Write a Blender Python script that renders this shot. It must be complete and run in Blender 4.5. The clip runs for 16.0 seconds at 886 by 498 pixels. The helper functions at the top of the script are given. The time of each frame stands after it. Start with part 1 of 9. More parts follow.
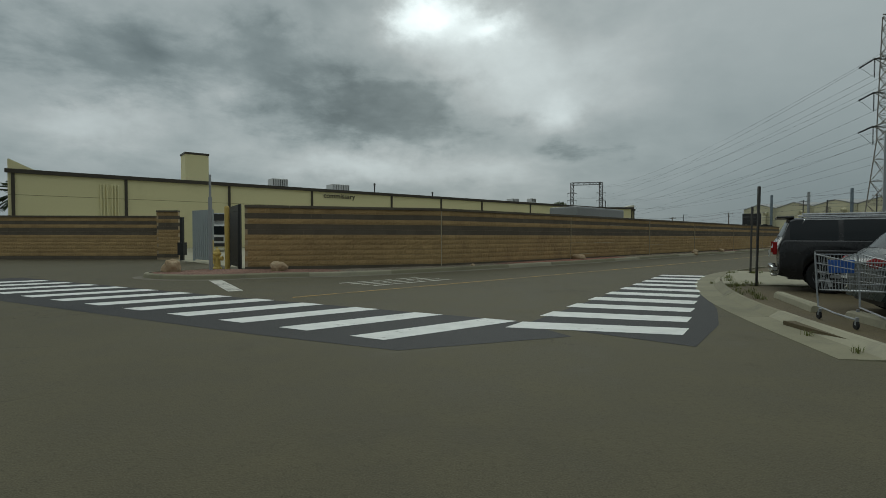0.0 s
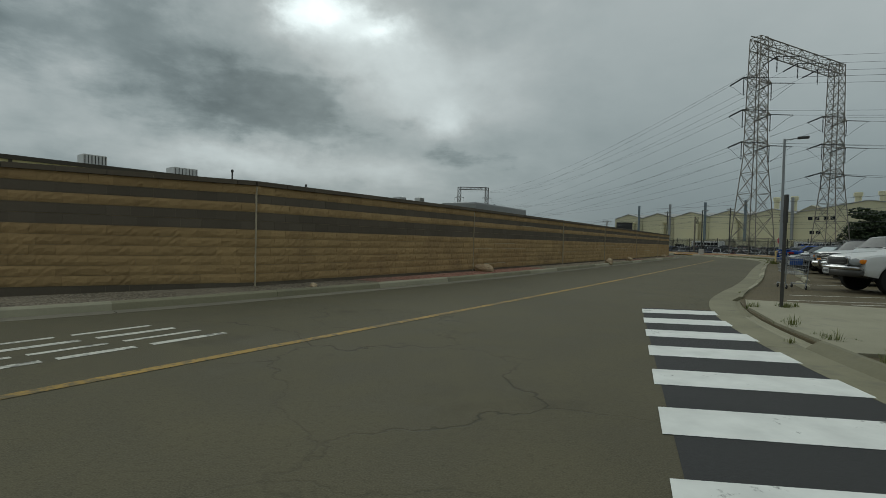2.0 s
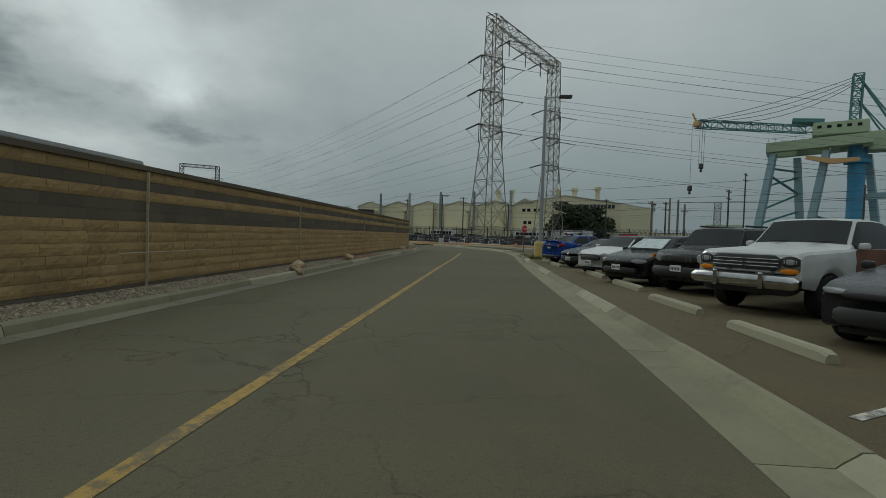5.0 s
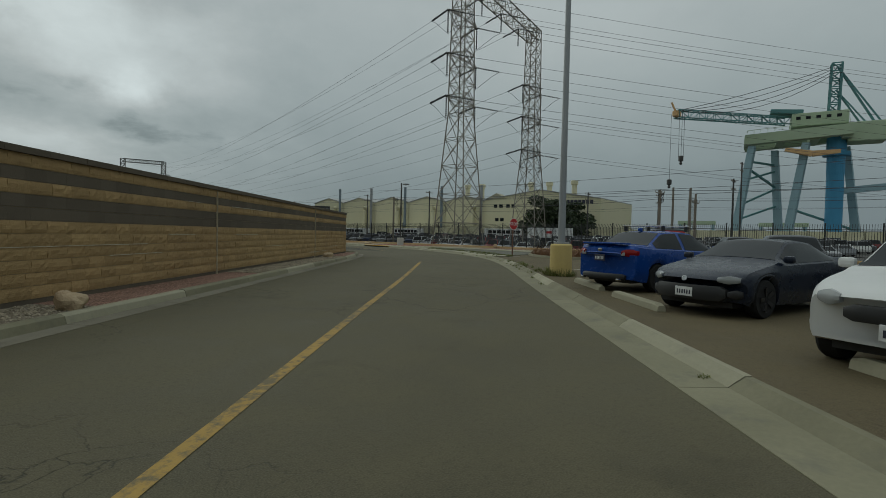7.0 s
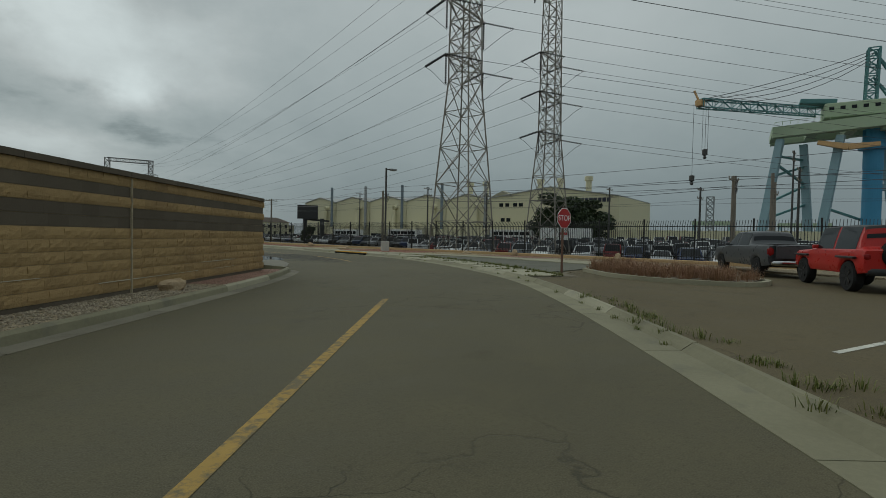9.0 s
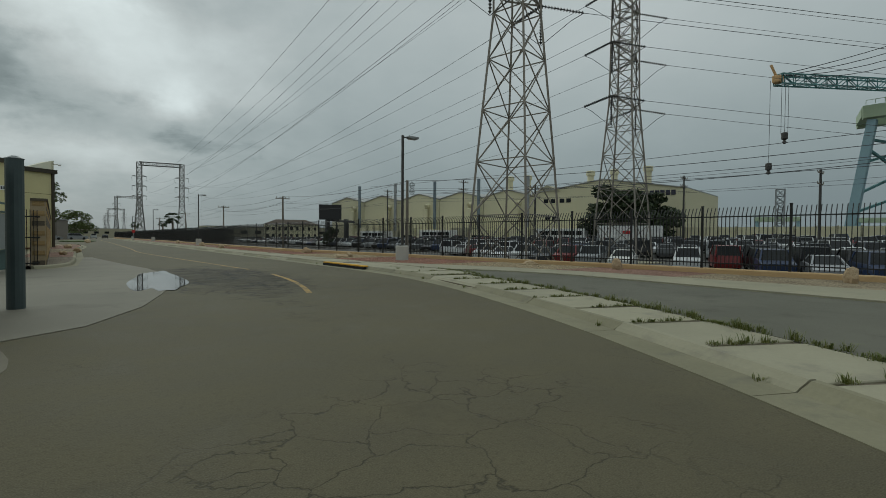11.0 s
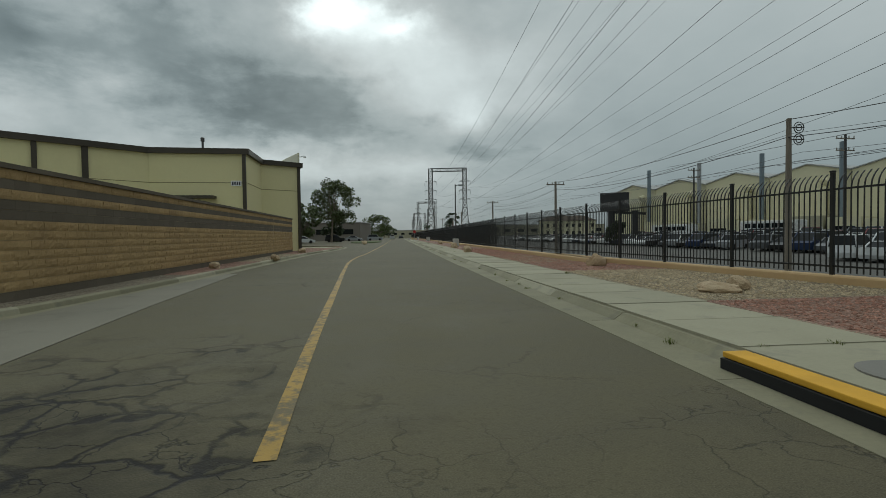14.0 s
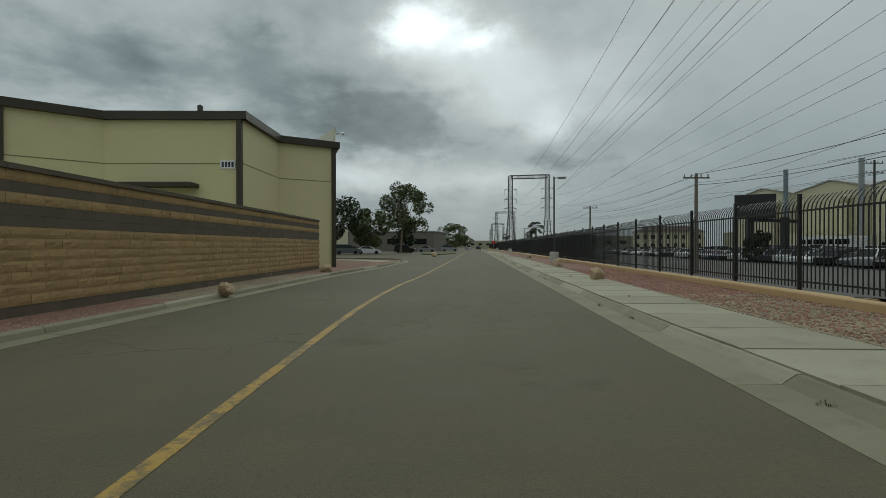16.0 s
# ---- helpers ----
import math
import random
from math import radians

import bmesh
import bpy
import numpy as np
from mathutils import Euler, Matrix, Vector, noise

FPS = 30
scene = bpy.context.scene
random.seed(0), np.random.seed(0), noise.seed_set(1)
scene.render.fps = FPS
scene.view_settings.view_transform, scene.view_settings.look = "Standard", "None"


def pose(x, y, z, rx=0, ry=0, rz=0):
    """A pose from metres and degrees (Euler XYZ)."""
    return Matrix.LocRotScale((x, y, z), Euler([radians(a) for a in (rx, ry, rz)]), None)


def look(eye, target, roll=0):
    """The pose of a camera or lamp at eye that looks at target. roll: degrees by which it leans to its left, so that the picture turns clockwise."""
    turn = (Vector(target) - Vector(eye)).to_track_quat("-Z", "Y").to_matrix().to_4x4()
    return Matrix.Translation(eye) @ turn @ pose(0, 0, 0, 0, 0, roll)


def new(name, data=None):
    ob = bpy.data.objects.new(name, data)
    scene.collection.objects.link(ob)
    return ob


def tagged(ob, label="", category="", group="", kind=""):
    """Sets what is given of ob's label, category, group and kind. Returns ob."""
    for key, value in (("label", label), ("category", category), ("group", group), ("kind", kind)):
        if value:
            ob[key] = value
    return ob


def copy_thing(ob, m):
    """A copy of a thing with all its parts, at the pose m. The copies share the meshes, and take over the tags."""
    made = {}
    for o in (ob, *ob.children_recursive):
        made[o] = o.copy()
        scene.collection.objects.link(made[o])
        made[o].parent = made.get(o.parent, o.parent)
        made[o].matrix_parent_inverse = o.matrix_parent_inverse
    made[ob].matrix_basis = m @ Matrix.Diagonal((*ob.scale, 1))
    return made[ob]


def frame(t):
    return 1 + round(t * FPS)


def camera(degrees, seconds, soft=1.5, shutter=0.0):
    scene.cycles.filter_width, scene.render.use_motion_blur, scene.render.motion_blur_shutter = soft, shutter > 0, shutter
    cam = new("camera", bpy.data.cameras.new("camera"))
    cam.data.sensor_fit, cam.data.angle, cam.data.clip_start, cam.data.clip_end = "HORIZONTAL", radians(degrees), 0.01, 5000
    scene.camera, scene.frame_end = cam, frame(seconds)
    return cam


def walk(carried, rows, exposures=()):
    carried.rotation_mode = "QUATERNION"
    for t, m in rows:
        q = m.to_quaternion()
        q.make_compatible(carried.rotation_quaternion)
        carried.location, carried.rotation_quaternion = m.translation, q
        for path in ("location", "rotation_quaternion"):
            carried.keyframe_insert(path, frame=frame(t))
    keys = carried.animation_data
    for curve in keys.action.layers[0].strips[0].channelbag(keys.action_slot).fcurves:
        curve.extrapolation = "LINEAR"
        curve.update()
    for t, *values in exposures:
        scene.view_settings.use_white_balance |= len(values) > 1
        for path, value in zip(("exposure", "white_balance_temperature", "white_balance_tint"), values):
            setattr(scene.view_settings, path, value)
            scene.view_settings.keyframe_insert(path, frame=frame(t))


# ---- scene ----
cam = camera(84.0, 16.0, soft=0.8)
PATH = [
    (0, pose(0.002, -0.001, 1.344, 88.55, -0.07, 4.63)),
    (0.5, pose(0.002, 1.849, 1.317, 88.07, -0.42, 3.33)),
    (1, pose(0.096, 3.940, 1.289, 87.97, -0.77, 0.78)),
    (1.5, pose(0.346, 6.265, 1.277, 88.48, -1.36, -3.50)),
    (2, pose(0.862, 8.691, 1.285, 88.96, -1.47, -8.38)),
    (2.5, pose(1.667, 11.080, 1.301, 88.45, -1.32, -13.83)),
    (3, pose(2.826, 13.323, 1.314, 88.45, -2.37, -19.39)),
    (3.5, pose(4.225, 15.646, 1.321, 88.39, -2.57, -25.17)),
    (4, pose(5.900, 17.914, 1.323, 88.56, -1.92, -30.41)),
    (4.5, pose(7.844, 20.237, 1.326, 88.49, -1.97, -34.36)),
    (5, pose(9.923, 22.653, 1.331, 88.39, -1.82, -37.06)),
    (7.5, pose(21.077, 35.498, 1.334, 88.47, -1.23, -40.87)),
    (8, pose(23.266, 37.919, 1.338, 88.74, -1.13, -40.79)),
    (8.5, pose(25.452, 40.373, 1.356, 88.60, -1.15, -40.73)),
    (11, pose(36.012, 53.633, 1.381, 88.64, -0.45, -36.60)),
    (11.5, pose(37.668, 56.137, 1.379, 88.14, -0.56, -32.37)),
    (12, pose(39.142, 58.852, 1.359, 88.07, -0.46, -27.24)),
    (12.5, pose(40.383, 61.798, 1.341, 88.08, -0.43, -21.53)),
    (13, pose(41.294, 64.884, 1.327, 88.09, -0.45, -15.63)),
    (13.5, pose(41.994, 68.190, 1.322, 88.01, 0.08, -10.01)),
    (14, pose(42.443, 71.672, 1.311, 88.39, 0.76, -5.32)),
    (14.5, pose(42.652, 75.262, 1.306, 88.63, 1.78, -1.51)),
    (15, pose(42.741, 78.770, 1.322, 89.47, 1.51, 1.06)),
    (15.5, pose(42.675, 82.253, 1.346, 89.86, 0.54, 2.66)),
    (16, pose(42.572, 85.745, 1.365, 89.69, 0.06, 3.66)),
]
walk(cam, PATH, [(0, 0.03, 5970, -1), (8.5, 0.05, 5970, -1), (11, 0.17, 5970, -1), (16, 0.22, 5970, -1)])

# ---------------------------------------------------------------- world and sun
SUN_AZ, SUN_EL = radians(-3.0), radians(27.0)      # azimuth east of +y, elevation
sun_dir = Vector((math.sin(SUN_AZ) * math.cos(SUN_EL), math.cos(SUN_AZ) * math.cos(SUN_EL), math.sin(SUN_EL)))

world = bpy.data.worlds.new("overcast_sky")
scene.world = world
world.use_nodes = True


class Net:
    """Short hand for node trees."""

    def __init__(self, tree):
        self.t = tree
        tree.nodes.clear()

    def n(self, kind, **kw):
        nd = self.t.nodes.new(kind)
        for k, v in kw.items():
            if k == "op":
                nd.operation = v
            elif k == "blend":
                nd.blend_type = v
            elif k == "data_type":
                nd.data_type = v
            elif k == "noise_dimensions":
                nd.noise_dimensions = v
            elif k == "feature":
                nd.feature = v
            elif k == "sky_type":
                nd.sky_type = v
        return nd

    def set(self, socket, value):
        if hasattr(value, "is_linked") and hasattr(value, "node"):
            self.t.links.new(value, socket)
        elif isinstance(value, (tuple, list)) and len(value) == 3 and len(socket.default_value) == 4:
            socket.default_value = (*value, 1)
        else:
            socket.default_value = value

    def math(self, op, a, b=0.0, c=0.0, clamp=False):
        nd = self.n("ShaderNodeMath", op=op)
        nd.use_clamp = clamp
        for i, v in enumerate((a, b, c)):
            self.set(nd.inputs[i], v)
        return nd.outputs[0]

    def vmath(self, op, a, b=(0, 0, 0)):
        nd = self.n("ShaderNodeVectorMath", op=op)
        self.set(nd.inputs[0], a)
        self.set(nd.inputs[1], b)
        return nd

    def noise(self, vec, scale, detail=4.0, rough=0.55, distort=0.0):
        nd = self.n("ShaderNodeTexNoise")
        self.set(nd.inputs["Vector"], vec)
        for k, v in (("Scale", scale), ("Detail", detail), ("Roughness", rough), ("Distortion", distort)):
            self.set(nd.inputs[k], v)
        return nd.outputs["Fac"]

    def voronoi(self, vec, scale, feature="F1", out="Distance"):
        nd = self.n("ShaderNodeTexVoronoi", feature=feature)
        self.set(nd.inputs["Vector"], vec)
        nd.inputs["Scale"].default_value = scale
        return nd.outputs[out]

    def ramp(self, fac, lo, hi, a=0.0, b=1.0):
        nd = self.n("ShaderNodeMapRange")
        nd.clamp = True
        for k, v in (("Value", fac), ("From Min", lo), ("From Max", hi), ("To Min", a), ("To Max", b)):
            self.set(nd.inputs[k], v)
        return nd.outputs[0]

    def mix(self, fac, a, b, blend="MIX"):
        nd = self.n("ShaderNodeMix", data_type="RGBA", blend=blend)
        self.set(nd.inputs[0], fac)
        self.set(nd.inputs[6], a)
        self.set(nd.inputs[7], b)
        return nd.outputs[2]


# lobes of the cloud deck: azimuth, elevation and their spreads in degrees, brightness
CLOUDS = [(-10.5, 13.6, 12.5, 3.6, -0.20), (-20, 18.5, 9, 3.4, -0.10), (-37, 16.5, 11, 4.2, -0.17), (-52, 19, 10, 5, -0.03), (-24, 20.5, 6, 3, -0.05), (11, 8.9, 5.0, 1.6, -0.13),
          (-4.5, 24.4, 3.8, 2.2, 0.70), (1.6, 22.4, 2.6, 1.4, 0.45), (-8.0, 23.0, 2.2, 1.5, 0.30), (-2, 20.5, 8, 3.0, 0.20), (7, 17.5, 9, 4.5, 0.16), (8.0, 13.5, 3.4, 2.4, 0.20), (-40, 10.6, 5, 2.2, 0.16), (-30, 14.6, 4.5, 2.5, 0.12),
          (-27, 10.0, 5, 2.4, 0.08), (-15, 7.9, 9, 1.5, 0.18), (-1, 7.4, 7, 1.4, 0.10), (62, 20, 30, 12, 0.10)]


def build_sky():
    k = Net(world.node_tree)
    way = k.n("ShaderNodeTexCoord").outputs["Generated"]
    sep = k.n("ShaderNodeSeparateXYZ")
    k.set(sep.inputs[0], way)
    up = k.math("MAXIMUM", sep.outputs[2], 0.0)
    # cloud billows, flattened a little
    sheet = k.n("ShaderNodeCombineXYZ")
    k.set(sheet.inputs[0], sep.outputs[0])
    k.set(sheet.inputs[1], sep.outputs[1])
    k.set(sheet.inputs[2], k.math("MULTIPLY", sep.outputs[2], 1.5))
    az = k.math("MULTIPLY", k.math("ARCTAN2", sep.outputs[0], sep.outputs[1]), 57.29578)
    el = k.math("MULTIPLY", k.math("ARCSINE", sep.outputs[2]), 57.29578)
    # billowing edges: the lobes are pushed about by turbulence
    wob = k.n("ShaderNodeTexNoise")
    k.set(wob.inputs["Vector"], sheet.outputs[0])
    for key, val in (("Scale", 7.0), ("Detail", 7.0), ("Roughness", 0.60)):
        wob.inputs[key].default_value = val
    ws = k.n("ShaderNodeSeparateColor")
    k.set(ws.inputs[0], wob.outputs["Color"])
    az2 = k.math("ADD", az, k.math("MULTIPLY", k.math("SUBTRACT", ws.outputs[0], 0.5), 11.0))
    el2 = k.math("ADD", el, k.math("MULTIPLY", k.math("SUBTRACT", ws.outputs[1], 0.5), 6.5))
    light, dark = 0.348, 0.0
    for a, e, sa, se, amp in CLOUDS:
        u = k.math("DIVIDE", k.math("SUBTRACT", az2, a), sa)
        v = k.math("DIVIDE", k.math("SUBTRACT", el2, e), se)
        q = k.math("ADD", k.math("MULTIPLY", u, u), k.math("MULTIPLY", v, v))
        lobe = k.math("MULTIPLY", k.math("EXPONENT", k.math("MULTIPLY", q, -1.0)), abs(amp))
        if amp > 0:
            light = k.math("ADD", light, lobe)
        else:
            dark = k.math("ADD", dark, lobe)
    # the grey undersides have firmer edges than the bright gaps
    # lumps of a flat cloud layer, drawn together towards the horizon
    inv = k.math("DIVIDE", 1.0, k.math("ADD", up, 0.16))
    layer = k.n("ShaderNodeCombineXYZ")
    k.set(layer.inputs[0], k.math("MULTIPLY", sep.outputs[0], inv))
    k.set(layer.inputs[1], k.math("MULTIPLY", sep.outputs[1], inv))
    lump = k.noise(layer.outputs[0], 2.3, 9.0, 0.58, 0.35)
    crisp = k.noise(layer.outputs[0], 6.5, 7.0, 0.62, 0.2)
    fluff = k.math("ADD", k.math("MULTIPLY", k.math("SUBTRACT", lump, 0.5), 0.42), k.math("MULTIPLY", k.math("SUBTRACT", crisp, 0.5), 0.14))
    under = k.n("ShaderNodeMapRange")
    under.interpolation_type = "SMOOTHSTEP"
    for key, val in (("Value", k.math("ADD", dark, k.math("MULTIPLY", fluff, k.ramp(dark, 0.0, 0.06)))), ("From Min", 0.015), ("From Max", 0.185), ("To Min", 0.0), ("To Max", 0.165)):
        k.set(under.inputs[key], val)
    tone = k.math("SUBTRACT", light, under.outputs[0])
    # smooth even grey away from the sun, broken cloud on its western side
    broken = k.ramp(az, 4.0, 30.0, 1.0, 0.22)
    big = k.noise(sheet.outputs[0], 5.0, 4.0, 0.5, 0.2)
    fine = k.noise(sheet.outputs[0], 15.0, 5.0, 0.55, 0.1)
    mass = k.math("ADD", k.math("MULTIPLY", k.math("SUBTRACT", big, 0.5), 0.28), k.math("ADD", k.math("MULTIPLY", k.math("SUBTRACT", fine, 0.5), 0.10), k.math("MULTIPLY", fluff, 0.36)))
    tone = k.math("ADD", tone, k.math("MULTIPLY", mass, broken))
    tone = k.math("MAXIMUM", tone, 0.11)
    tone = k.math("MULTIPLY", tone, k.ramp(az, 14.0, 70.0, 1.0, 0.85))
    tone = k.math("MULTIPLY", tone, k.math("ADD", 1.0, k.math("MULTIPLY", k.ramp(az, 8.0, 30.0, 0.0, 1.0), k.ramp(el, 2.0, 24.0, -0.30, 0.12))))
    # an overcast sky brightens towards the zenith
    tone = k.math("MULTIPLY", tone, k.ramp(up, 0.47, 1.0, 1.0, 2.3))
    tint = k.mix(k.ramp(tone, 0.12, 0.42), (0.86, 0.985, 1.0), (1.0, 1.0, 0.98))
    haze = k.ramp(up, 0.0, 0.14, 1.0, 0.0)
    deck = k.mix(1.0, tint, tone, "MULTIPLY")
    deck = k.mix(k.math("MULTIPLY", haze, 0.7), deck, (0.185, 0.204, 0.216))
    sky = k.n("ShaderNodeTexSky", sky_type="NISHITA")
    sky.sun_disc = False
    sky.sun_elevation, sky.sun_rotation = SUN_EL, SUN_AZ
    clear = k.mix(1.0, sky.outputs[0], (0.06, 0.06, 0.06), "MULTIPLY")
    total = k.mix(0.97, clear, deck)
    bg = k.n("ShaderNodeBackground")
    k.set(bg.inputs[0], total)
    bg.inputs[1].default_value = 1.0
    out = k.n("ShaderNodeOutputWorld")
    k.set(out.inputs[0], bg.outputs[0])


build_sky()

sun = new("sun", bpy.data.lights.new("sun", "SUN"))
sun.data.energy, sun.data.angle, sun.data.color = 0.5, radians(36), (1.0, 0.95, 0.86)
sun.matrix_world = look((0, 0, 60), Vector((0, 0, 60)) - sun_dir)
scene.view_settings.exposure = 0.0


# ---------------------------------------------------------------- materials
def principled(k, color, rough=0.8, metal=0.0, normal=None, spec=0.5, coat=0.0):
    sh = k.n("ShaderNodeBsdfPrincipled")
    k.set(sh.inputs["Base Color"], color)
    k.set(sh.inputs["Roughness"], rough)
    sh.inputs["Metallic"].default_value = metal
    sh.inputs["Specular IOR Level"].default_value = spec
    sh.inputs["Coat Weight"].default_value = coat
    sh.inputs["Coat Roughness"].default_value = 0.06
    if normal is not None:
        k.set(sh.inputs["Normal"], normal)
    out = k.n("ShaderNodeOutputMaterial")
    k.set(out.inputs[0], sh.outputs[0])
    return sh


def start(name):
    m = bpy.data.materials.new(name)
    m.use_nodes = True
    return m, Net(m.node_tree)


def bump(k, height, strength, distance):
    b = k.n("ShaderNodeBump")
    b.inputs["Strength"].default_value = strength
    b.inputs["Distance"].default_value = distance
    k.set(b.inputs["Height"], height)
    return b.outputs[0]


def surf(name, c1, c2, big=0.4, small=14.0, rough=0.85, metal=0.0, relief=0.3, dist=0.01, spec=0.4, coat=0.0, each=0.0, dirt=None):
    """A plain worn surface: two colours mixed at two scales, fine relief, and a shade of its own for every piece."""
    m, k = start(name)
    at = k.n("ShaderNodeTexCoord").outputs["Object"]
    a, b = k.noise(at, big, 5.0), k.noise(at, small, 3.0)
    f = k.math("ADD", k.math("MULTIPLY", k.ramp(a, 0.3, 0.7), 0.65), k.math("MULTIPLY", k.ramp(b, 0.3, 0.7), 0.35))
    col = k.mix(f, c1, c2)
    if dirt is not None:
        col = k.mix(k.ramp(k.noise(at, big * 2.3, 6.0, 0.65), 0.55, 0.72, 0.0, 0.7), col, dirt)
    if each:
        r = k.math("ADD", k.n("ShaderNodeObjectInfo").outputs["Random"], k.n("ShaderNodeNewGeometry").outputs["Random Per Island"])
        v = k.math("ADD", k.math("MULTIPLY", k.math("FRACT", r), 2 * each), 1 - each)
        col = k.mix(1.0, col, v, "MULTIPLY")
    principled(k, col, k.ramp(b, 0.2, 0.8, max(0.02, rough - 0.08), min(1, rough + 0.08)), metal, bump(k, k.noise(at, small * 3, 4.0), relief, dist), spec, coat)
    return m


def asphalt(name, c1, c2, crack=0.9, worn=(0.12, 0.115, 0.1), stain=None):
    m, k = start(name)
    at = k.n("ShaderNodeTexCoord").outputs["Object"]
    grain = k.noise(at, 90.0, 2.0)
    stone = k.voronoi(at, 70.0)
    broad = k.noise(at, 0.16, 5.0, 0.6)
    mid = k.noise(at, 1.3, 5.0, 0.62)
    col = k.mix(k.ramp(broad, 0.32, 0.68), c1, c2)
    col = k.mix(k.ramp(mid, 0.42, 0.72, 0.0, 0.6), col, worn)
    col = k.mix(k.ramp(k.noise(at, 22.0, 3.0, 0.6), 0.5, 0.75, 0.0, 0.5), col, tuple(0.5 * v for v in c1))
    col = k.mix(k.ramp(grain, 0.35, 0.7, 0.0, 0.5), col, tuple(1.8 * v for v in c2))
    col = k.mix(k.ramp(k.noise(at, 0.45, 4.0, 0.7), 0.60, 0.74, 0.0, 0.4), col, tuple(0.45 * v for v in c1))
    # cracks wander along cell borders and only in places
    wob = k.n("ShaderNodeTexNoise")
    k.set(wob.inputs["Vector"], at)
    wob.inputs["Scale"].default_value = 1.6
    wob.inputs["Detail"].default_value = 5.0
    sc = k.n("ShaderNodeVectorMath", op="SCALE")
    k.set(sc.inputs[0], wob.outputs["Color"])
    sc.inputs["Scale"].default_value = 0.9
    moved = k.vmath("ADD", at, sc.outputs[0]).outputs[0]
    edge = k.voronoi(moved, 0.42, "DISTANCE_TO_EDGE")
    edge2 = k.voronoi(moved, 1.7, "DISTANCE_TO_EDGE")
    here = k.ramp(k.noise(at, 0.11, 3.0), 0.5, 0.6)
    there = k.ramp(k.noise(at, 0.17, 3.0), 0.56, 0.63)
    wet = None
    if stain:
        # a damp, crazed area round a puddle, with a ragged outline
        sp = k.n("ShaderNodeSeparateXYZ")
        k.set(sp.inputs[0], at)
        du = k.math("DIVIDE", k.math("SUBTRACT", sp.outputs[0], stain[0][0]), stain[1][0])
        dv = k.math("DIVIDE", k.math("SUBTRACT", sp.outputs[1], stain[0][1]), stain[1][1])
        rr = k.math("SQRT", k.math("ADD", k.math("MULTIPLY", du, du), k.math("MULTIPLY", dv, dv)))
        rr = k.math("ADD", rr, k.math("MULTIPLY", k.math("SUBTRACT", k.noise(at, 0.8, 6.0, 0.65), 0.5), 2.2))
        wet = k.ramp(rr, 0.55, 1.05, 1.0, 0.0)
        there = k.math("MAXIMUM", there, wet)
        patch = k.ramp(k.noise(at, 1.1, 6.0, 0.7), 0.38, 0.62, 0.35, 1.0)
        col = k.mix(k.math("MULTIPLY", wet, patch), col, tuple(0.6 * v for v in c1))
        craze = k.math("MULTIPLY", k.ramp(k.voronoi(moved, 1.5, "DISTANCE_TO_EDGE"), 0.02, 0.075, 1.0, 0.0), k.math("MULTIPLY", k.ramp(rr, 0.8, 1.3, 1.0, 0.0), k.ramp(k.noise(at, 0.6, 4.0), 0.36, 0.52)))
    c = k.math("MAXIMUM", k.math("MULTIPLY", k.ramp(edge, 0.0, 0.009, 1.0, 0.0), here), k.math("MULTIPLY", k.ramp(edge2, 0.0, 0.016, 1.0, 0.0), there))
    if wet is not None:
        c = k.math("MAXIMUM", c, craze)
    col = k.mix(k.math("MULTIPLY", c, crack if wet is None else k.math("ADD", crack, k.math("MULTIPLY", wet, 0.95 - crack))), col, (0.012, 0.011, 0.01))
    h = k.math("SUBTRACT", k.math("ADD", k.math("MULTIPLY", stone, 0.6), k.math("MULTIPLY", grain, 0.4)), k.math("MULTIPLY", c, 2.0))
    principled(k, col, k.ramp(mid, 0.3, 0.7, 0.78, 0.95), 0.0, bump(k, h, 0.55, 0.006), 0.3)
    return m


def gravel_mat(name, cols, scale=26.0):
    m, k = start(name)
    at = k.n("ShaderNodeTexCoord").outputs["Object"]
    cell = k.n("ShaderNodeTexVoronoi")
    k.set(cell.inputs["Vector"], at)
    cell.inputs["Scale"].default_value = scale
    pick = k.n("ShaderNodeSeparateColor")
    k.set(pick.inputs[0], cell.outputs["Color"])
    col = k.mix(pick.outputs[0], cols[0], cols[1])
    col = k.mix(k.ramp(pick.outputs[1], 0.7, 0.75), col, cols[2])
    # shade in the gaps between stones, put into the colour
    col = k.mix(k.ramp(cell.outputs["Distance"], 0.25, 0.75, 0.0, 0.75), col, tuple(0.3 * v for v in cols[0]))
    col = k.mix(k.ramp(k.noise(at, 0.5, 4.0), 0.45, 0.7, 0.0, 0.35), col, cols[1])
    principled(k, col, 0.9, 0.0, bump(k, k.math("SUBTRACT", 1.0, cell.outputs["Distance"]), 0.9, 0.03), 0.3)
    return m


def worn_paint(name, color, under, amount=0.5):
    m, k = start(name)
    at = k.n("ShaderNodeTexCoord").outputs["Object"]
    g = k.math("ADD", k.math("MULTIPLY", k.noise(at, 9.0, 6.0, 0.7), 0.6), k.math("MULTIPLY", k.noise(at, 1.2, 4.0), 0.4))
    gone = k.ramp(g, 0.66 - 0.2 * amount, 0.72 - 0.16 * amount)
    col = k.mix(k.ramp(k.noise(at, 3.0, 4.0), 0.3, 0.7), color, tuple(0.82 * v for v in color))
    col = k.mix(k.math("MULTIPLY", gone, 0.85), col, under)
    principled(k, col, 0.75, 0.0, bump(k, k.noise(at, 80.0, 2.0), 0.4, 0.005), 0.35)
    return m


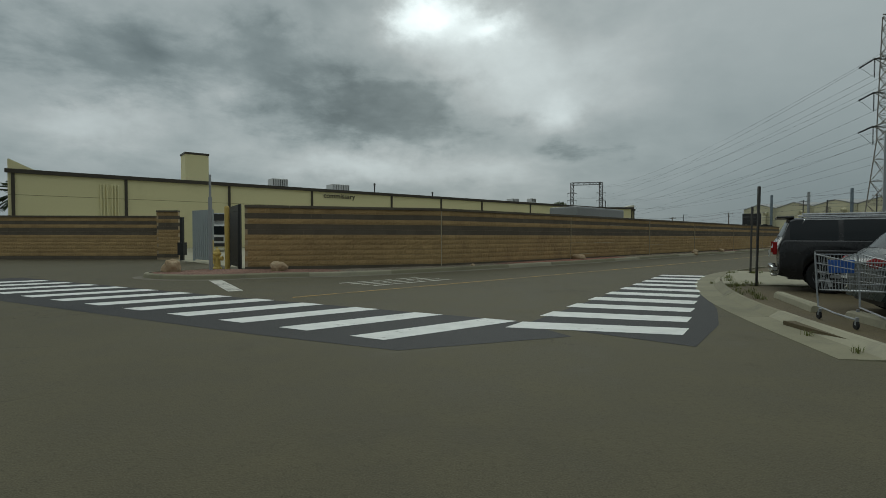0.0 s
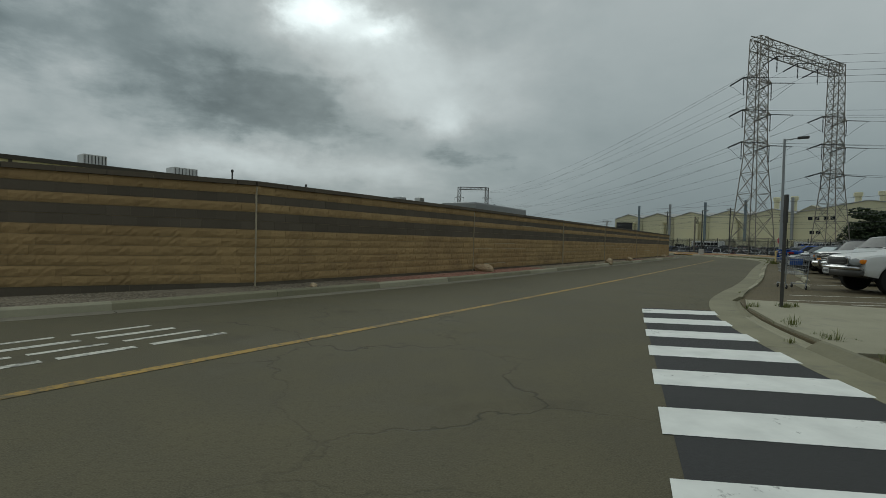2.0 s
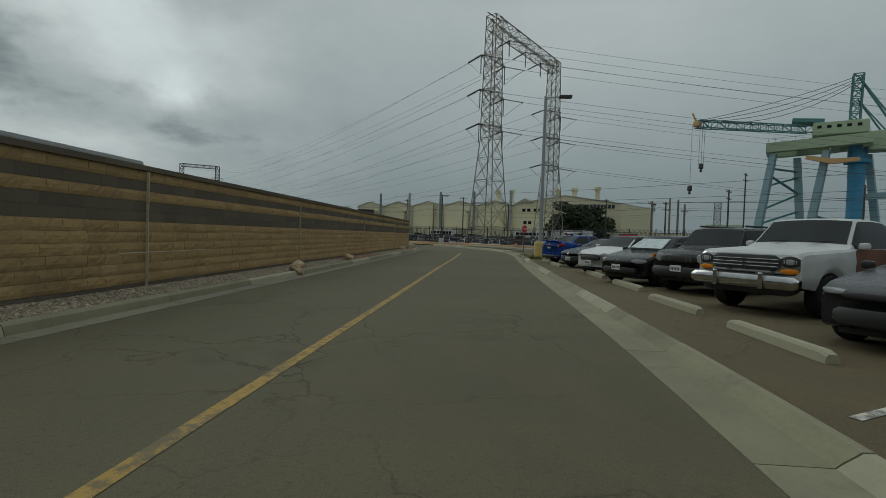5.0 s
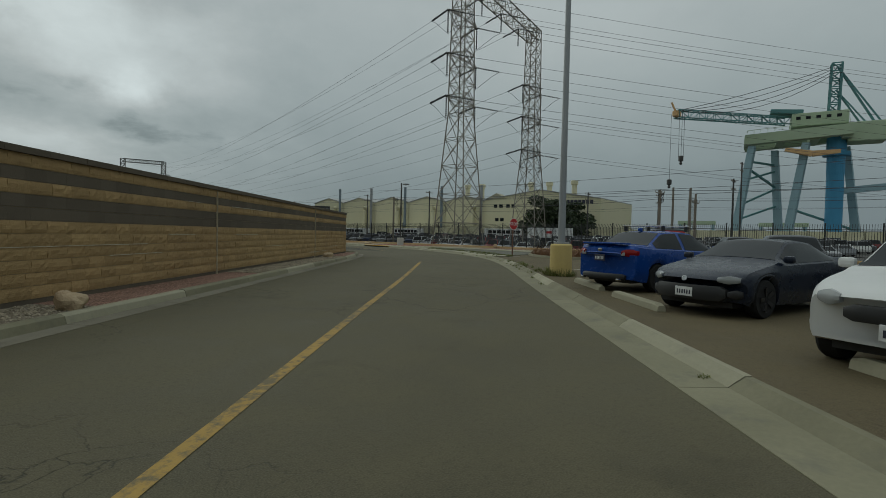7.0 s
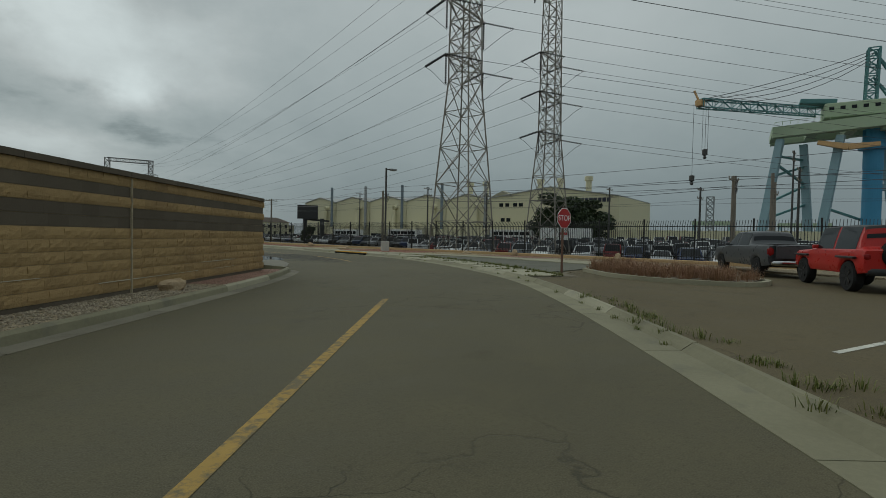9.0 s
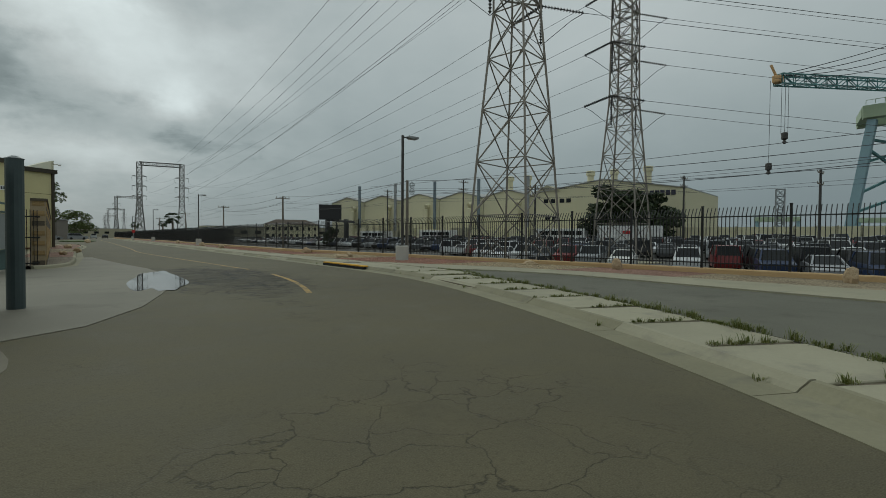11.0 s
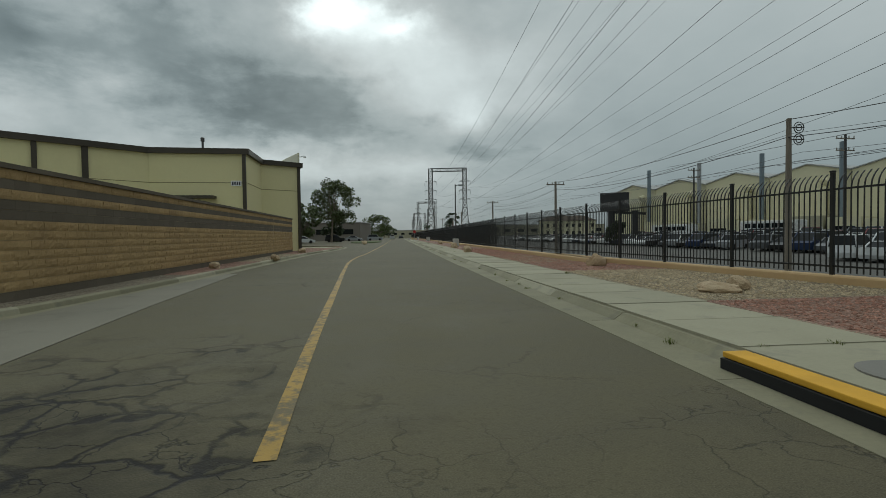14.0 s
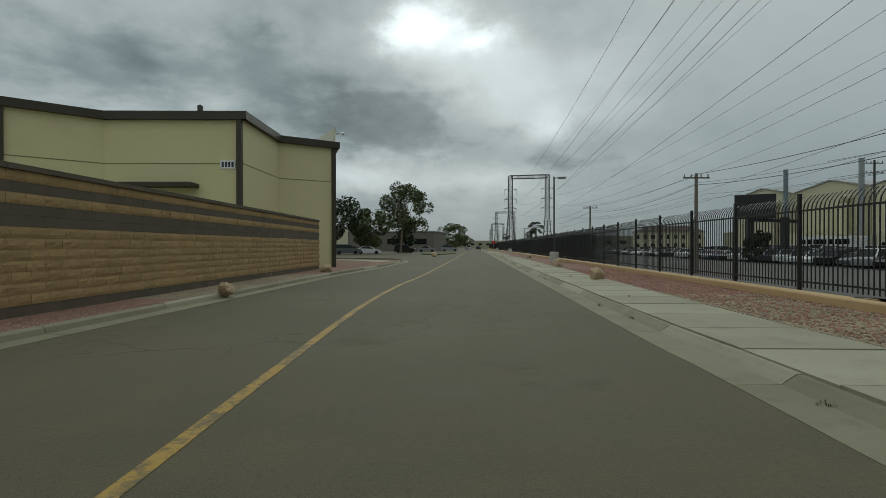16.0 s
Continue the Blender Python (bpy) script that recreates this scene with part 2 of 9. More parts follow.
def paint(name, color, rough=0.35, coat=0.6, metal=0.0, dust=0.05):
    m, k = start(name)
    at = k.n("ShaderNodeTexCoord").outputs["Object"]
    col = k.mix(k.ramp(k.noise(at, 2.2, 5.0), 0.45, 0.8, 0.0, dust), color, (0.22, 0.2, 0.17))
    flake = k.noise(at, 400.0, 1.0)
    principled(k, col, k.ramp(k.noise(at, 5.0, 4.0), 0.3, 0.8, rough, rough + 0.15), metal, bump(k, flake, 0.02, 0.001), 0.3, coat * 0.14)
    return m


def plain(name, color, rough=0.6, metal=0.0, coat=0.0, spec=0.5):
    m, k = start(name)
    at = k.n("ShaderNodeTexCoord").outputs["Object"]
    v = k.ramp(k.noise(at, 6.0, 4.0), 0.3, 0.7, 0.8, 1.15)
    principled(k, k.mix(1.0, color, v, "MULTIPLY"), rough, metal, None, spec, coat)
    return m


def glass_mat(name, color, rough=0.06):
    m, k = start(name)
    sh = principled(k, color, rough, 0.0, None, 0.2, 0.0)
    return m


def leaf_mat(name, c1, c2):
    m, k = start(name)
    r = k.n("ShaderNodeNewGeometry").outputs["Random Per Island"]
    sh = principled(k, k.mix(r, c1, c2), 0.6, 0.0, None, 0.3)
    sh.inputs["Transmission Weight"].default_value = 0.0
    return m


M = {}
M["road"] = asphalt("worn_asphalt", (0.060, 0.052, 0.030), (0.090, 0.079, 0.047), 0.55, (0.120, 0.105, 0.063), stain=((39.9, 71.3), (2.3, 6.4)))
M["lot"] = asphalt("dusty_asphalt", (0.066, 0.051, 0.025), (0.096, 0.076, 0.040), 0.5, (0.125, 0.10, 0.055))
M["seal"] = surf("dark_seal_coat", (0.022, 0.022, 0.022), (0.036, 0.035, 0.033), 0.5, 30, 0.8, 0, 0.6, 0.006)
M["patch"] = asphalt("dark_cracked_asphalt", (0.058, 0.052, 0.039), (0.078, 0.07, 0.052), 1.0, (0.095, 0.086, 0.064))
M["concrete"] = surf("weathered_concrete", (0.26, 0.243, 0.168), (0.34, 0.318, 0.225), 0.7, 22, 0.88, 0, 0.35, 0.006, 0.3, 0, 0.07, (0.2, 0.185, 0.145))
M["apron"] = surf("damp_grey_concrete", (0.145, 0.135, 0.103), (0.205, 0.19, 0.147), 0.35, 20, 0.85, 0, 0.35, 0.006, 0.3, 0, 0.05, (0.11, 0.10, 0.075))
M["gutter"] = surf("stained_gutter_concrete", (0.17, 0.157, 0.10), (0.25, 0.232, 0.152), 0.9, 22, 0.88, 0, 0.35, 0.006, 0.3, 0, 0.08, (0.14, 0.13, 0.10))
M["pan"] = surf("dirty_gutter_pan", (0.14, 0.126, 0.092), (0.21, 0.19, 0.14), 0.8, 16, 0.9, 0, 0.4, 0.006, 0.3, 0, 0.08, (0.09, 0.08, 0.058))
M["soil"] = surf("dry_ground", (0.13, 0.11, 0.075), (0.19, 0.16, 0.11), 0.05, 3, 0.95, 0, 0.6, 0.03)
M["far"] = surf("far_lot_asphalt", (0.07, 0.068, 0.06), (0.10, 0.095, 0.085), 0.05, 3, 0.9, 0, 0.3, 0.02)
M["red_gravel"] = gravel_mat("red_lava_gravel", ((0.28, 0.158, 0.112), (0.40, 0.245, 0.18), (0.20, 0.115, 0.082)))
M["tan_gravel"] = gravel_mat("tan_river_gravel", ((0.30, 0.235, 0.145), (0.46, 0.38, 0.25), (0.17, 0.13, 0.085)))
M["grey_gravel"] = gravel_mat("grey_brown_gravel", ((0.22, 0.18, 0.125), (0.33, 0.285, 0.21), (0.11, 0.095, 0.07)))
M["tan_block"] = surf("tan_split_face_block", (0.31, 0.21, 0.098), (0.395, 0.278, 0.13), 0.25, 16, 0.92, 0, 0.8, 0.02, 0.25, 0, 0.11, (0.225, 0.152, 0.078))
M["dark_block"] = surf("dark_smooth_block", (0.10, 0.083, 0.06), (0.135, 0.113, 0.083), 0.6, 18, 0.9, 0, 0.5, 0.01, 0.25, 0, 0.10, (0.12, 0.10, 0.075))
M["mortar"] = surf("tan_mortar", (0.32, 0.25, 0.155), (0.42, 0.33, 0.21), 0.6, 30, 0.95, 0, 0.4, 0.01)
M["cream"] = surf("cream_painted_concrete", (0.64, 0.585, 0.335), (0.69, 0.635, 0.365), 0.08, 6, 0.8, 0, 0.15, 0.006, 0.3, 0, 0, (0.59, 0.535, 0.305))
M["trim"] = surf("dark_brown_metal_trim", (0.05, 0.042, 0.03), (0.07, 0.06, 0.045), 0.5, 12, 0.5, 0.3, 0.1, 0.004)
M["roof"] = surf("grey_roof_sheet", (0.30, 0.30, 0.29), (0.38, 0.38, 0.36), 0.1, 5, 0.7, 0, 0.1, 0.01)
M["shed"] = surf("pale_yellow_metal_siding", (0.58, 0.54, 0.365), (0.64, 0.60, 0.41), 0.03, 2, 0.75, 0, 0.1, 0.02, 0.3, 0, 0.05)
M["shed_dark"] = surf("grey_metal_siding", (0.33, 0.31, 0.22), (0.38, 0.355, 0.255), 0.03, 2, 0.75, 0, 0.1, 0.02)
M["white"] = worn_paint("white_road_paint", (0.78, 0.78, 0.73), (0.1, 0.095, 0.08), 0.35)
M["old_white"] = worn_paint("old_white_road_paint", (0.62, 0.60, 0.52), (0.1, 0.095, 0.08), 0.75)
M["yellow"] = worn_paint("yellow_road_paint", (0.37, 0.235, 0.05), (0.10, 0.088, 0.055), 0.95)
M["kerb_yellow"] = worn_paint("yellow_kerb_paint", (0.66, 0.36, 0.03), (0.3, 0.28, 0.2), 0.25)
M["black_iron"] = plain("black_painted_iron", (0.016, 0.016, 0.015), 0.45, 0.2)
M["lattice"] = surf("weathered_galvanised_steel", (0.21, 0.19, 0.16), (0.29, 0.262, 0.228), 0.3, 9, 0.6, 0.5, 0.1, 0.004)
M["far_lattice"] = surf("dull_grey_lattice_steel", (0.12, 0.115, 0.105), (0.16, 0.152, 0.14), 0.3, 9, 0.75, 0.1, 0.1, 0.004)
M["grey_steel"] = surf("grey_galvanised_pole", (0.26, 0.27, 0.275), (0.33, 0.34, 0.345), 0.6, 9, 0.5, 0.4, 0.1, 0.004)
M["flue"] = surf("blue_grey_flue_steel", (0.15, 0.185, 0.21), (0.20, 0.24, 0.265), 0.3, 6, 0.6, 0.2, 0.1, 0.004)
M["dark_steel"] = surf("dark_bronze_pole", (0.05, 0.048, 0.045), (0.08, 0.076, 0.07), 0.8, 9, 0.5, 0.3, 0.1, 0.004)
M["wood"] = surf("weathered_pole_wood", (0.15, 0.128, 0.10), (0.24, 0.21, 0.17), 0.6, 20, 0.9, 0, 0.6, 0.01)
M["cable"] = plain("black_cable", (0.06, 0.06, 0.063), 0.6)
M["insulator"] = plain("dark_glass_insulator", (0.03, 0.028, 0.028), 0.3)
M["boulder"] = surf("tan_boulder", (0.36, 0.25, 0.14), (0.52, 0.42, 0.28), 1.6, 14, 0.9, 0, 0.9, 0.03, 0.3, 0, 0, (0.22, 0.15, 0.09))
M["grass"] = leaf_mat("roadside_grass", (0.085, 0.115, 0.022), (0.21, 0.21, 0.07))
M["dry_weed"] = leaf_mat("dry_red_weed", (0.20, 0.10, 0.06), (0.28, 0.17, 0.09))
M["leaf_dark"] = leaf_mat("dark_foliage", (0.018, 0.030, 0.011), (0.045, 0.062, 0.022))
M["leaf_olive"] = leaf_mat("olive_foliage", (0.06, 0.08, 0.03), (0.13, 0.15, 0.06))
M["leaf_green"] = leaf_mat("green_foliage", (0.05, 0.075, 0.02), (0.12, 0.14, 0.04))
M["bark"] = surf("grey_bark", (0.14, 0.11, 0.08), (0.24, 0.2, 0.15), 1.0, 15, 0.95, 0, 0.8, 0.02)
M["yellow_post"] = surf("yellow_painted_concrete", (0.50, 0.38, 0.14), (0.58, 0.45, 0.18), 1.0, 15, 0.75, 0, 0.3, 0.006, 0.3, 0, 0, (0.5, 0.38, 0.16))
M["tyre"] = plain("black_rubber", (0.014, 0.014, 0.014), 0.85, 0, 0, 0.3)
M["alloy"] = plain("grey_alloy", (0.36, 0.36, 0.36), 0.4, 0.8)
M["black_alloy"] = plain("black_alloy", (0.03, 0.03, 0.032), 0.35, 0.5)
M["chrome"] = plain("chrome", (0.48, 0.48, 0.48), 0.2, 1.0)
M["black_plastic"] = plain("black_plastic", (0.018, 0.018, 0.018), 0.55)
M["glass"] = glass_mat("tinted_window_glass", (0.012, 0.015, 0.017))
M["lot_glass"] = surf("dusty_car_glass", (0.018, 0.02, 0.022), (0.03, 0.032, 0.034), 1.0, 9, 0.4, 0, 0.0, 0.001, 0.12)
M["lamp_glass"] = glass_mat("clear_lamp_glass", (0.30, 0.31, 0.31), 0.08)
M["red_lamp"] = glass_mat("red_lamp_lens", (0.22, 0.01, 0.01), 0.1)
M["amber"] = glass_mat("amber_lamp_lens", (0.62, 0.2, 0.015), 0.12)
M["plate"] = plain("white_plate", (0.62, 0.62, 0.6), 0.5)
M["plate_ink"] = plain("dark_ink", (0.03, 0.03, 0.05), 0.6)
M["sign_red"] = plain("red_sign_sheet", (0.42, 0.02, 0.02), 0.45)
M["sign_white"] = plain("white_sign_sheet", (0.75, 0.75, 0.74), 0.5)
# crane green and blue are lightened in colour to stand for distance haze
M["crane_green"] = surf("hazed_green_crane_paint", (0.36, 0.44, 0.30), (0.42, 0.50, 0.34), 0.1, 2, 0.6, 0, 0.1, 0.01)
M["crane_blue"] = surf("hazed_blue_crane_paint", (0.23, 0.34, 0.38), (0.28, 0.40, 0.44), 0.1, 2, 0.6, 0, 0.1, 0.01)
M["crane_teal"] = surf("teal_crane_paint", (0.08, 0.2, 0.2), (0.12, 0.25, 0.25), 0.1, 2, 0.6, 0, 0.1, 0.01)
M["crane_deep"] = surf("bright_blue_crane_paint", (0.06, 0.24, 0.40), (0.08, 0.28, 0.46), 0.1, 2, 0.6, 0, 0.1, 0.01)
M["crane_orange"] = plain("orange_crane_paint", (0.58, 0.36, 0.16), 0.6)
M["water"] = plain("shallow_puddle_water", (0.035, 0.034, 0.03), 0.03, 0, 0, 0.6)
M["gate_dark"] = surf("dark_slate_post_paint", (0.05, 0.068, 0.07), (0.075, 0.098, 0.098), 1.2, 12, 0.5, 0.1, 0.1, 0.004)
M["gate_teal"] = surf("weathered_teal_gate_paint", (0.06, 0.105, 0.105), (0.10, 0.16, 0.155), 1.0, 12, 0.5, 0.1, 0.15, 0.004)
M["gate_grey"] = surf("blue_grey_gate_sheet", (0.28, 0.31, 0.31), (0.34, 0.37, 0.37), 0.6, 9, 0.5, 0.2, 0.1, 0.004)


# ---------------------------------------------------------------- building helpers
def finish(bm, name, material, smooth=False):
    me = bpy.data.meshes.new(name)
    if smooth:
        for f in bm.faces:
            f.smooth = True
    bm.to_mesh(me)
    bm.free()
    for m in (material if isinstance(material, (list, tuple)) else [material]):
        me.materials.append(m)
    return me


def part(name, bm, material, parent=None, label="", smooth=False):
    """One bmesh as one mesh object under a thing or under a part."""
    ob = new(name, finish(bm, name, material, smooth))
    if parent is not None:
        ob.parent = parent
    if label:
        ob["label"] = label
    return ob


def thing(name, label, category, group="", kind="", m=None):
    ob = new(name)
    if m is not None:
        ob.matrix_world = m
    return tagged(ob, label, category, group, kind)


def box(bm, cx, cy, cz, sx, sy, sz, bevel=0.0, m=None):
    """A box by centre and size, its edges rounded off by bevel."""
    r = bmesh.ops.create_cube(bm, size=1.0)
    vs = r["verts"]
    bmesh.ops.scale(bm, vec=(sx, sy, sz), verts=vs)
    bmesh.ops.translate(bm, vec=(cx, cy, cz), verts=vs)
    if bevel:
        es = list({e for v in vs for e in v.link_edges})
        r = bmesh.ops.bevel(bm, geom=es, offset=bevel, segments=2, affect="EDGES", profile=0.6)
        vs = list({v for f in r["faces"] for v in f.verts} | {v for v in vs if v.is_valid})
    if m is not None:
        bmesh.ops.transform(bm, matrix=m, verts=vs)
    return vs


def frame_of(p, q):
    d = Vector(q) - Vector(p)
    z = d.normalized()
    a = Vector((0, 0, 1)) if abs(z.z) < 0.95 else Vector((1, 0, 0))
    x = a.cross(z).normalized()
    return d.length, x, z.cross(x), z


def bar(bm, p, q, w, w2=None):
    """A square bar from p to q."""
    w2 = w if w2 is None else w2
    _, x, y, _ = frame_of(p, q)
    vs = []
    for c, s in ((Vector(p), w), (Vector(q), w2)):
        for i, j in ((-1, -1), (1, -1), (1, 1), (-1, 1)):
            vs.append(bm.verts.new(c + x * (i * s / 2) + y * (j * s / 2)))
    for i in range(4):
        j = (i + 1) % 4
        bm.faces.new((vs[i], vs[j], vs[4 + j], vs[4 + i]))
    bm.faces.new(vs[3::-1])
    bm.faces.new(vs[4:])


def tube(bm, pts, r, sides=8, r2=None, cap=True):
    """A round tube along points, tapering from r to r2."""
    pts = [Vector(p) for p in pts]
    r2 = r if r2 is None else r2
    rings = []
    for i, p in enumerate(pts):
        a, b = pts[max(0, i - 1)], pts[min(len(pts) - 1, i + 1)]
        _, x, y, _ = frame_of(a, b)
        rad = r + (r2 - r) * i / (len(pts) - 1)
        rings.append([bm.verts.new(p + x * (rad * math.cos(t)) + y * (rad * math.sin(t))) for t in (2 * math.pi * k / sides for k in range(sides))])
    for a, b in zip(rings, rings[1:]):
        for i in range(sides):
            j = (i + 1) % sides
            bm.faces.new((a[i], a[j], b[j], b[i]))
    if cap:
        bm.faces.new(rings[0][::-1])
        bm.faces.new(rings[-1])


def lathe(bm, prof, sides=20, cx=0.0, cy=0.0, axis="Z"):
    """A turned form from (radius, height) pairs."""
    rings = []
    for r, h in prof:
        ring = []
        for k in range(sides):
            t = 2 * math.pi * k / sides
            c, s = r * math.cos(t), r * math.sin(t)
            ring.append(bm.verts.new((cx + c, cy + s, h) if axis == "Z" else (c, h, s)))
        rings.append(ring)
    for a, b in zip(rings, rings[1:]):
        for i in range(sides):
            j = (i + 1) % sides
            bm.faces.new((a[i], a[j], b[j], b[i]))
    bm.faces.new(rings[0][::-1])
    bm.faces.new(rings[-1])


def sheet(bm, pts, z=0.0, top=None):
    """A flat polygon, or a slab down from z to z - top."""
    vs = [bm.verts.new((p[0], p[1], z)) for p in pts]
    f = bm.faces.new(vs)
    f.normal_update()
    if f.normal.z < 0:
        f.normal_flip()
    if top:
        lo = [bm.verts.new((p[0], p[1], z - top)) for p in pts]
        n = len(vs)
        for i in range(n):
            j = (i + 1) % n
            bm.faces.new((vs[i], lo[i], lo[j], vs[j]))
    return f


def resample(line, step):
    """Points at even steps along a rounded polyline."""
    pts = [Vector((p[0], p[1])) for p in line]
    dense = []
    for i in range(len(pts) - 1):
        a, b, c, d = pts[max(0, i - 1)], pts[i], pts[i + 1], pts[min(len(pts) - 1, i + 2)]
        for k in range(24):
            t = k / 24
            dense.append(0.5 * ((2 * b) + (c - a) * t + (2 * a - 5 * b + 4 * c - d) * t * t + (3 * b - a - 3 * c + d) * t ** 3))
    dense.append(pts[-1])
    out, left = [dense[0]], step
    for a, b in zip(dense, dense[1:]):
        seg = (b - a).length
        while seg >= left:
            a = a + (b - a) * (left / seg)
            seg -= left
            left = step
            out.append(a.copy())
        left -= seg
    if (out[-1] - dense[-1]).length > step * 0.3:
        out.append(dense[-1])
    return out


def offset(pts, d):
    """The line moved sideways by d metres, to its right."""
    out = []
    for i, p in enumerate(pts):
        t = (pts[min(len(pts) - 1, i + 1)] - pts[max(0, i - 1)]).normalized()
        out.append(p + Vector((t.y, -t.x)) * d)
    return out


def sweep(bm, pts, prof):
    """A profile of (offset to the right, height) carried along a line, with end caps."""
    rows = []
    for i, p in enumerate(pts):
        t = (pts[min(len(pts) - 1, i + 1)] - pts[max(0, i - 1)]).normalized()
        r = Vector((t.y, -t.x))
        rows.append([bm.verts.new((p.x + r.x * o, p.y + r.y * o, z)) for o, z in prof])
    n = len(prof)
    for a, b in zip(rows, rows[1:]):
        for i in range(n):
            j = (i + 1) % n
            bm.faces.new((a[i], a[j], b[j], b[i]))
    bm.faces.new(rows[0][::-1])
    bm.faces.new(rows[-1])


def between(bm, a, b, z):
    """A strip between two lines of equally many points."""
    va = [bm.verts.new((p[0], p[1], z)) for p in a]
    vb = [bm.verts.new((p[0], p[1], z)) for p in b]
    for i in range(len(a) - 1):
        f = bm.faces.new((va[i], vb[i], vb[i + 1], va[i + 1]))
        f.normal_update()
        if f.normal.z < 0:
            f.normal_flip()


# ---------------------------------------------------------------- plan
U, N, W0 = Vector((0.667, 0.745)), Vector((0.745, -0.667)), Vector((-1.36, 20.04))


def on_road(s, d):
    """A point s metres along the first road and d metres to the right of its wall."""
    return W0 + U * s + N * d


WALL_LINE = [on_road(52.7, 0.0), on_road(30, 0.0), on_road(8, -0.1), on_road(0, -0.5), Vector((-8.8, 17.6))][::-1]
LEFT_KERB = [(-10.6, 17.4), (-11.5, 15.6), (-10.6, 14.4), (-8.6, 14.1), (-6.6, 15.2), on_road(-4.5, 0.5), on_road(0, 1.1), on_road(8, 1.5),
             on_road(20, 1.55), on_road(35, 1.55), on_road(48, 1.5), (35.0, 59.2), (35.4, 60.6), (35.1, 61.9)]
RIGHT_KERB = [(4.0, -70), (3.9, -20), (3.9, 5.7), (4.2, 8.0), (4.7, 10.6), (5.7, 13.7), (7.1, 16.7), (8.7, 19.1), (10.6, 21.2), (13.0, 23.6), (16.2, 27.0),
              (22.6, 34.1), (29.0, 41.1), (33.6, 46.0), (37.0, 49.9), (39.6, 53.4), (41.7, 57.4), (43.3, 61.5), (44.5, 65.7), (45.1, 70.0),
              (45.2, 76.0), (45.1, 90.0), (45.0, 120), (45.0, 330)]
LEFT_KERB_2 = [(34.9, 78.3), (35.8, 79.6), (36.25, 83.0), (36.3, 95.0), (36.3, 108.0), (36.8, 120.0), (36.4, 131.0), (33.0, 136.5), (24.0, 138.0), (-20.0, 139.0)]
FENCE = [(57.5, 38.0), (55.3, 57.0), (54.3, 66.0), (52.9, 75.0), (51.2, 87.0), (50.4, 96.0), (50.0, 110.0), (49.8, 330.0)]
WALL_2 = [(35.0, 79.3), (34.0, 112.4)]

# ground: one sheet to the horizon
bm = bmesh.new()
sheet(bm, [(-2500, -2500), (2500, -2500), (2500, 2500), (-2500, 2500)], -0.95)
tagged(part("ground", bm, M["soil"]), "dry bare ground reaching to the horizon", "ground", kind="structure")
bm = bmesh.new()
sheet(bm, [(-95, -75), (46.5, -75), (46.5, 40), (50, 60), (47, 75), (46.5, 420), (-95, 420)], 0.0, 1.0)
tagged(part("road", bm, M["road"]), "worn brownish asphalt road with fine cracks", "road", kind="structure")
rk = resample(RIGHT_KERB, 1.0)
kerb_south = [p for p in offset(rk, 0.62) if p.y < 53]
bm = bmesh.new()
sheet(bm, [(p.x, p.y) for p in kerb_south] + [(44.0, 54.2), (48.3, 69.3), (51.2, 65.8), (51.8, 60.6), (52.4, 56.7), (56.0, 40), (70, -75), (5, -75)], 0.075, 1.0)
tagged(part("parking_lot", bm, M["lot"]), "dusty brown asphalt of the car park", "car park", kind="structure")


def lot_z(x):
    """The storage lot rises gently away from the fence."""
    return -0.9 + 0.028 * min(50.0, max(0.0, x - 75.0))


bm = bmesh.new()
sheet(bm, [(57.8, 30), (75, 18), (75, 420), (50.2, 420), (50.2, 110), (51.4, 87), (53.1, 75), (54.5, 66), (55.5, 57)], -0.9)
for x0, x1 in ((75, 125), (125, 420)):
    q = [bm.verts.new(v) for v in ((x0, -120, lot_z(x0)), (x1, -120, lot_z(x1)), (x1, 420, lot_z(x1)), (x0, 420, lot_z(x0)))]
    bm.faces.new(q)
tagged(part("storage_lot", bm, M["far"]), "grey asphalt of the crowded car storage lot", "car park", kind="structure")


bm = bmesh.new()
sheet(bm, [(40.5, 53.0), (44.0, 49.0), (57.3, 38.5), (55.3, 57.0), (53.6, 71.0), (47.0, 75.0), (45.2, 66.5), (43.6, 60.0)], 0.06, 0.5)
tagged(part("verge", bm, M["soil"]), "bare dusty verge soil", "soil", kind="structure")


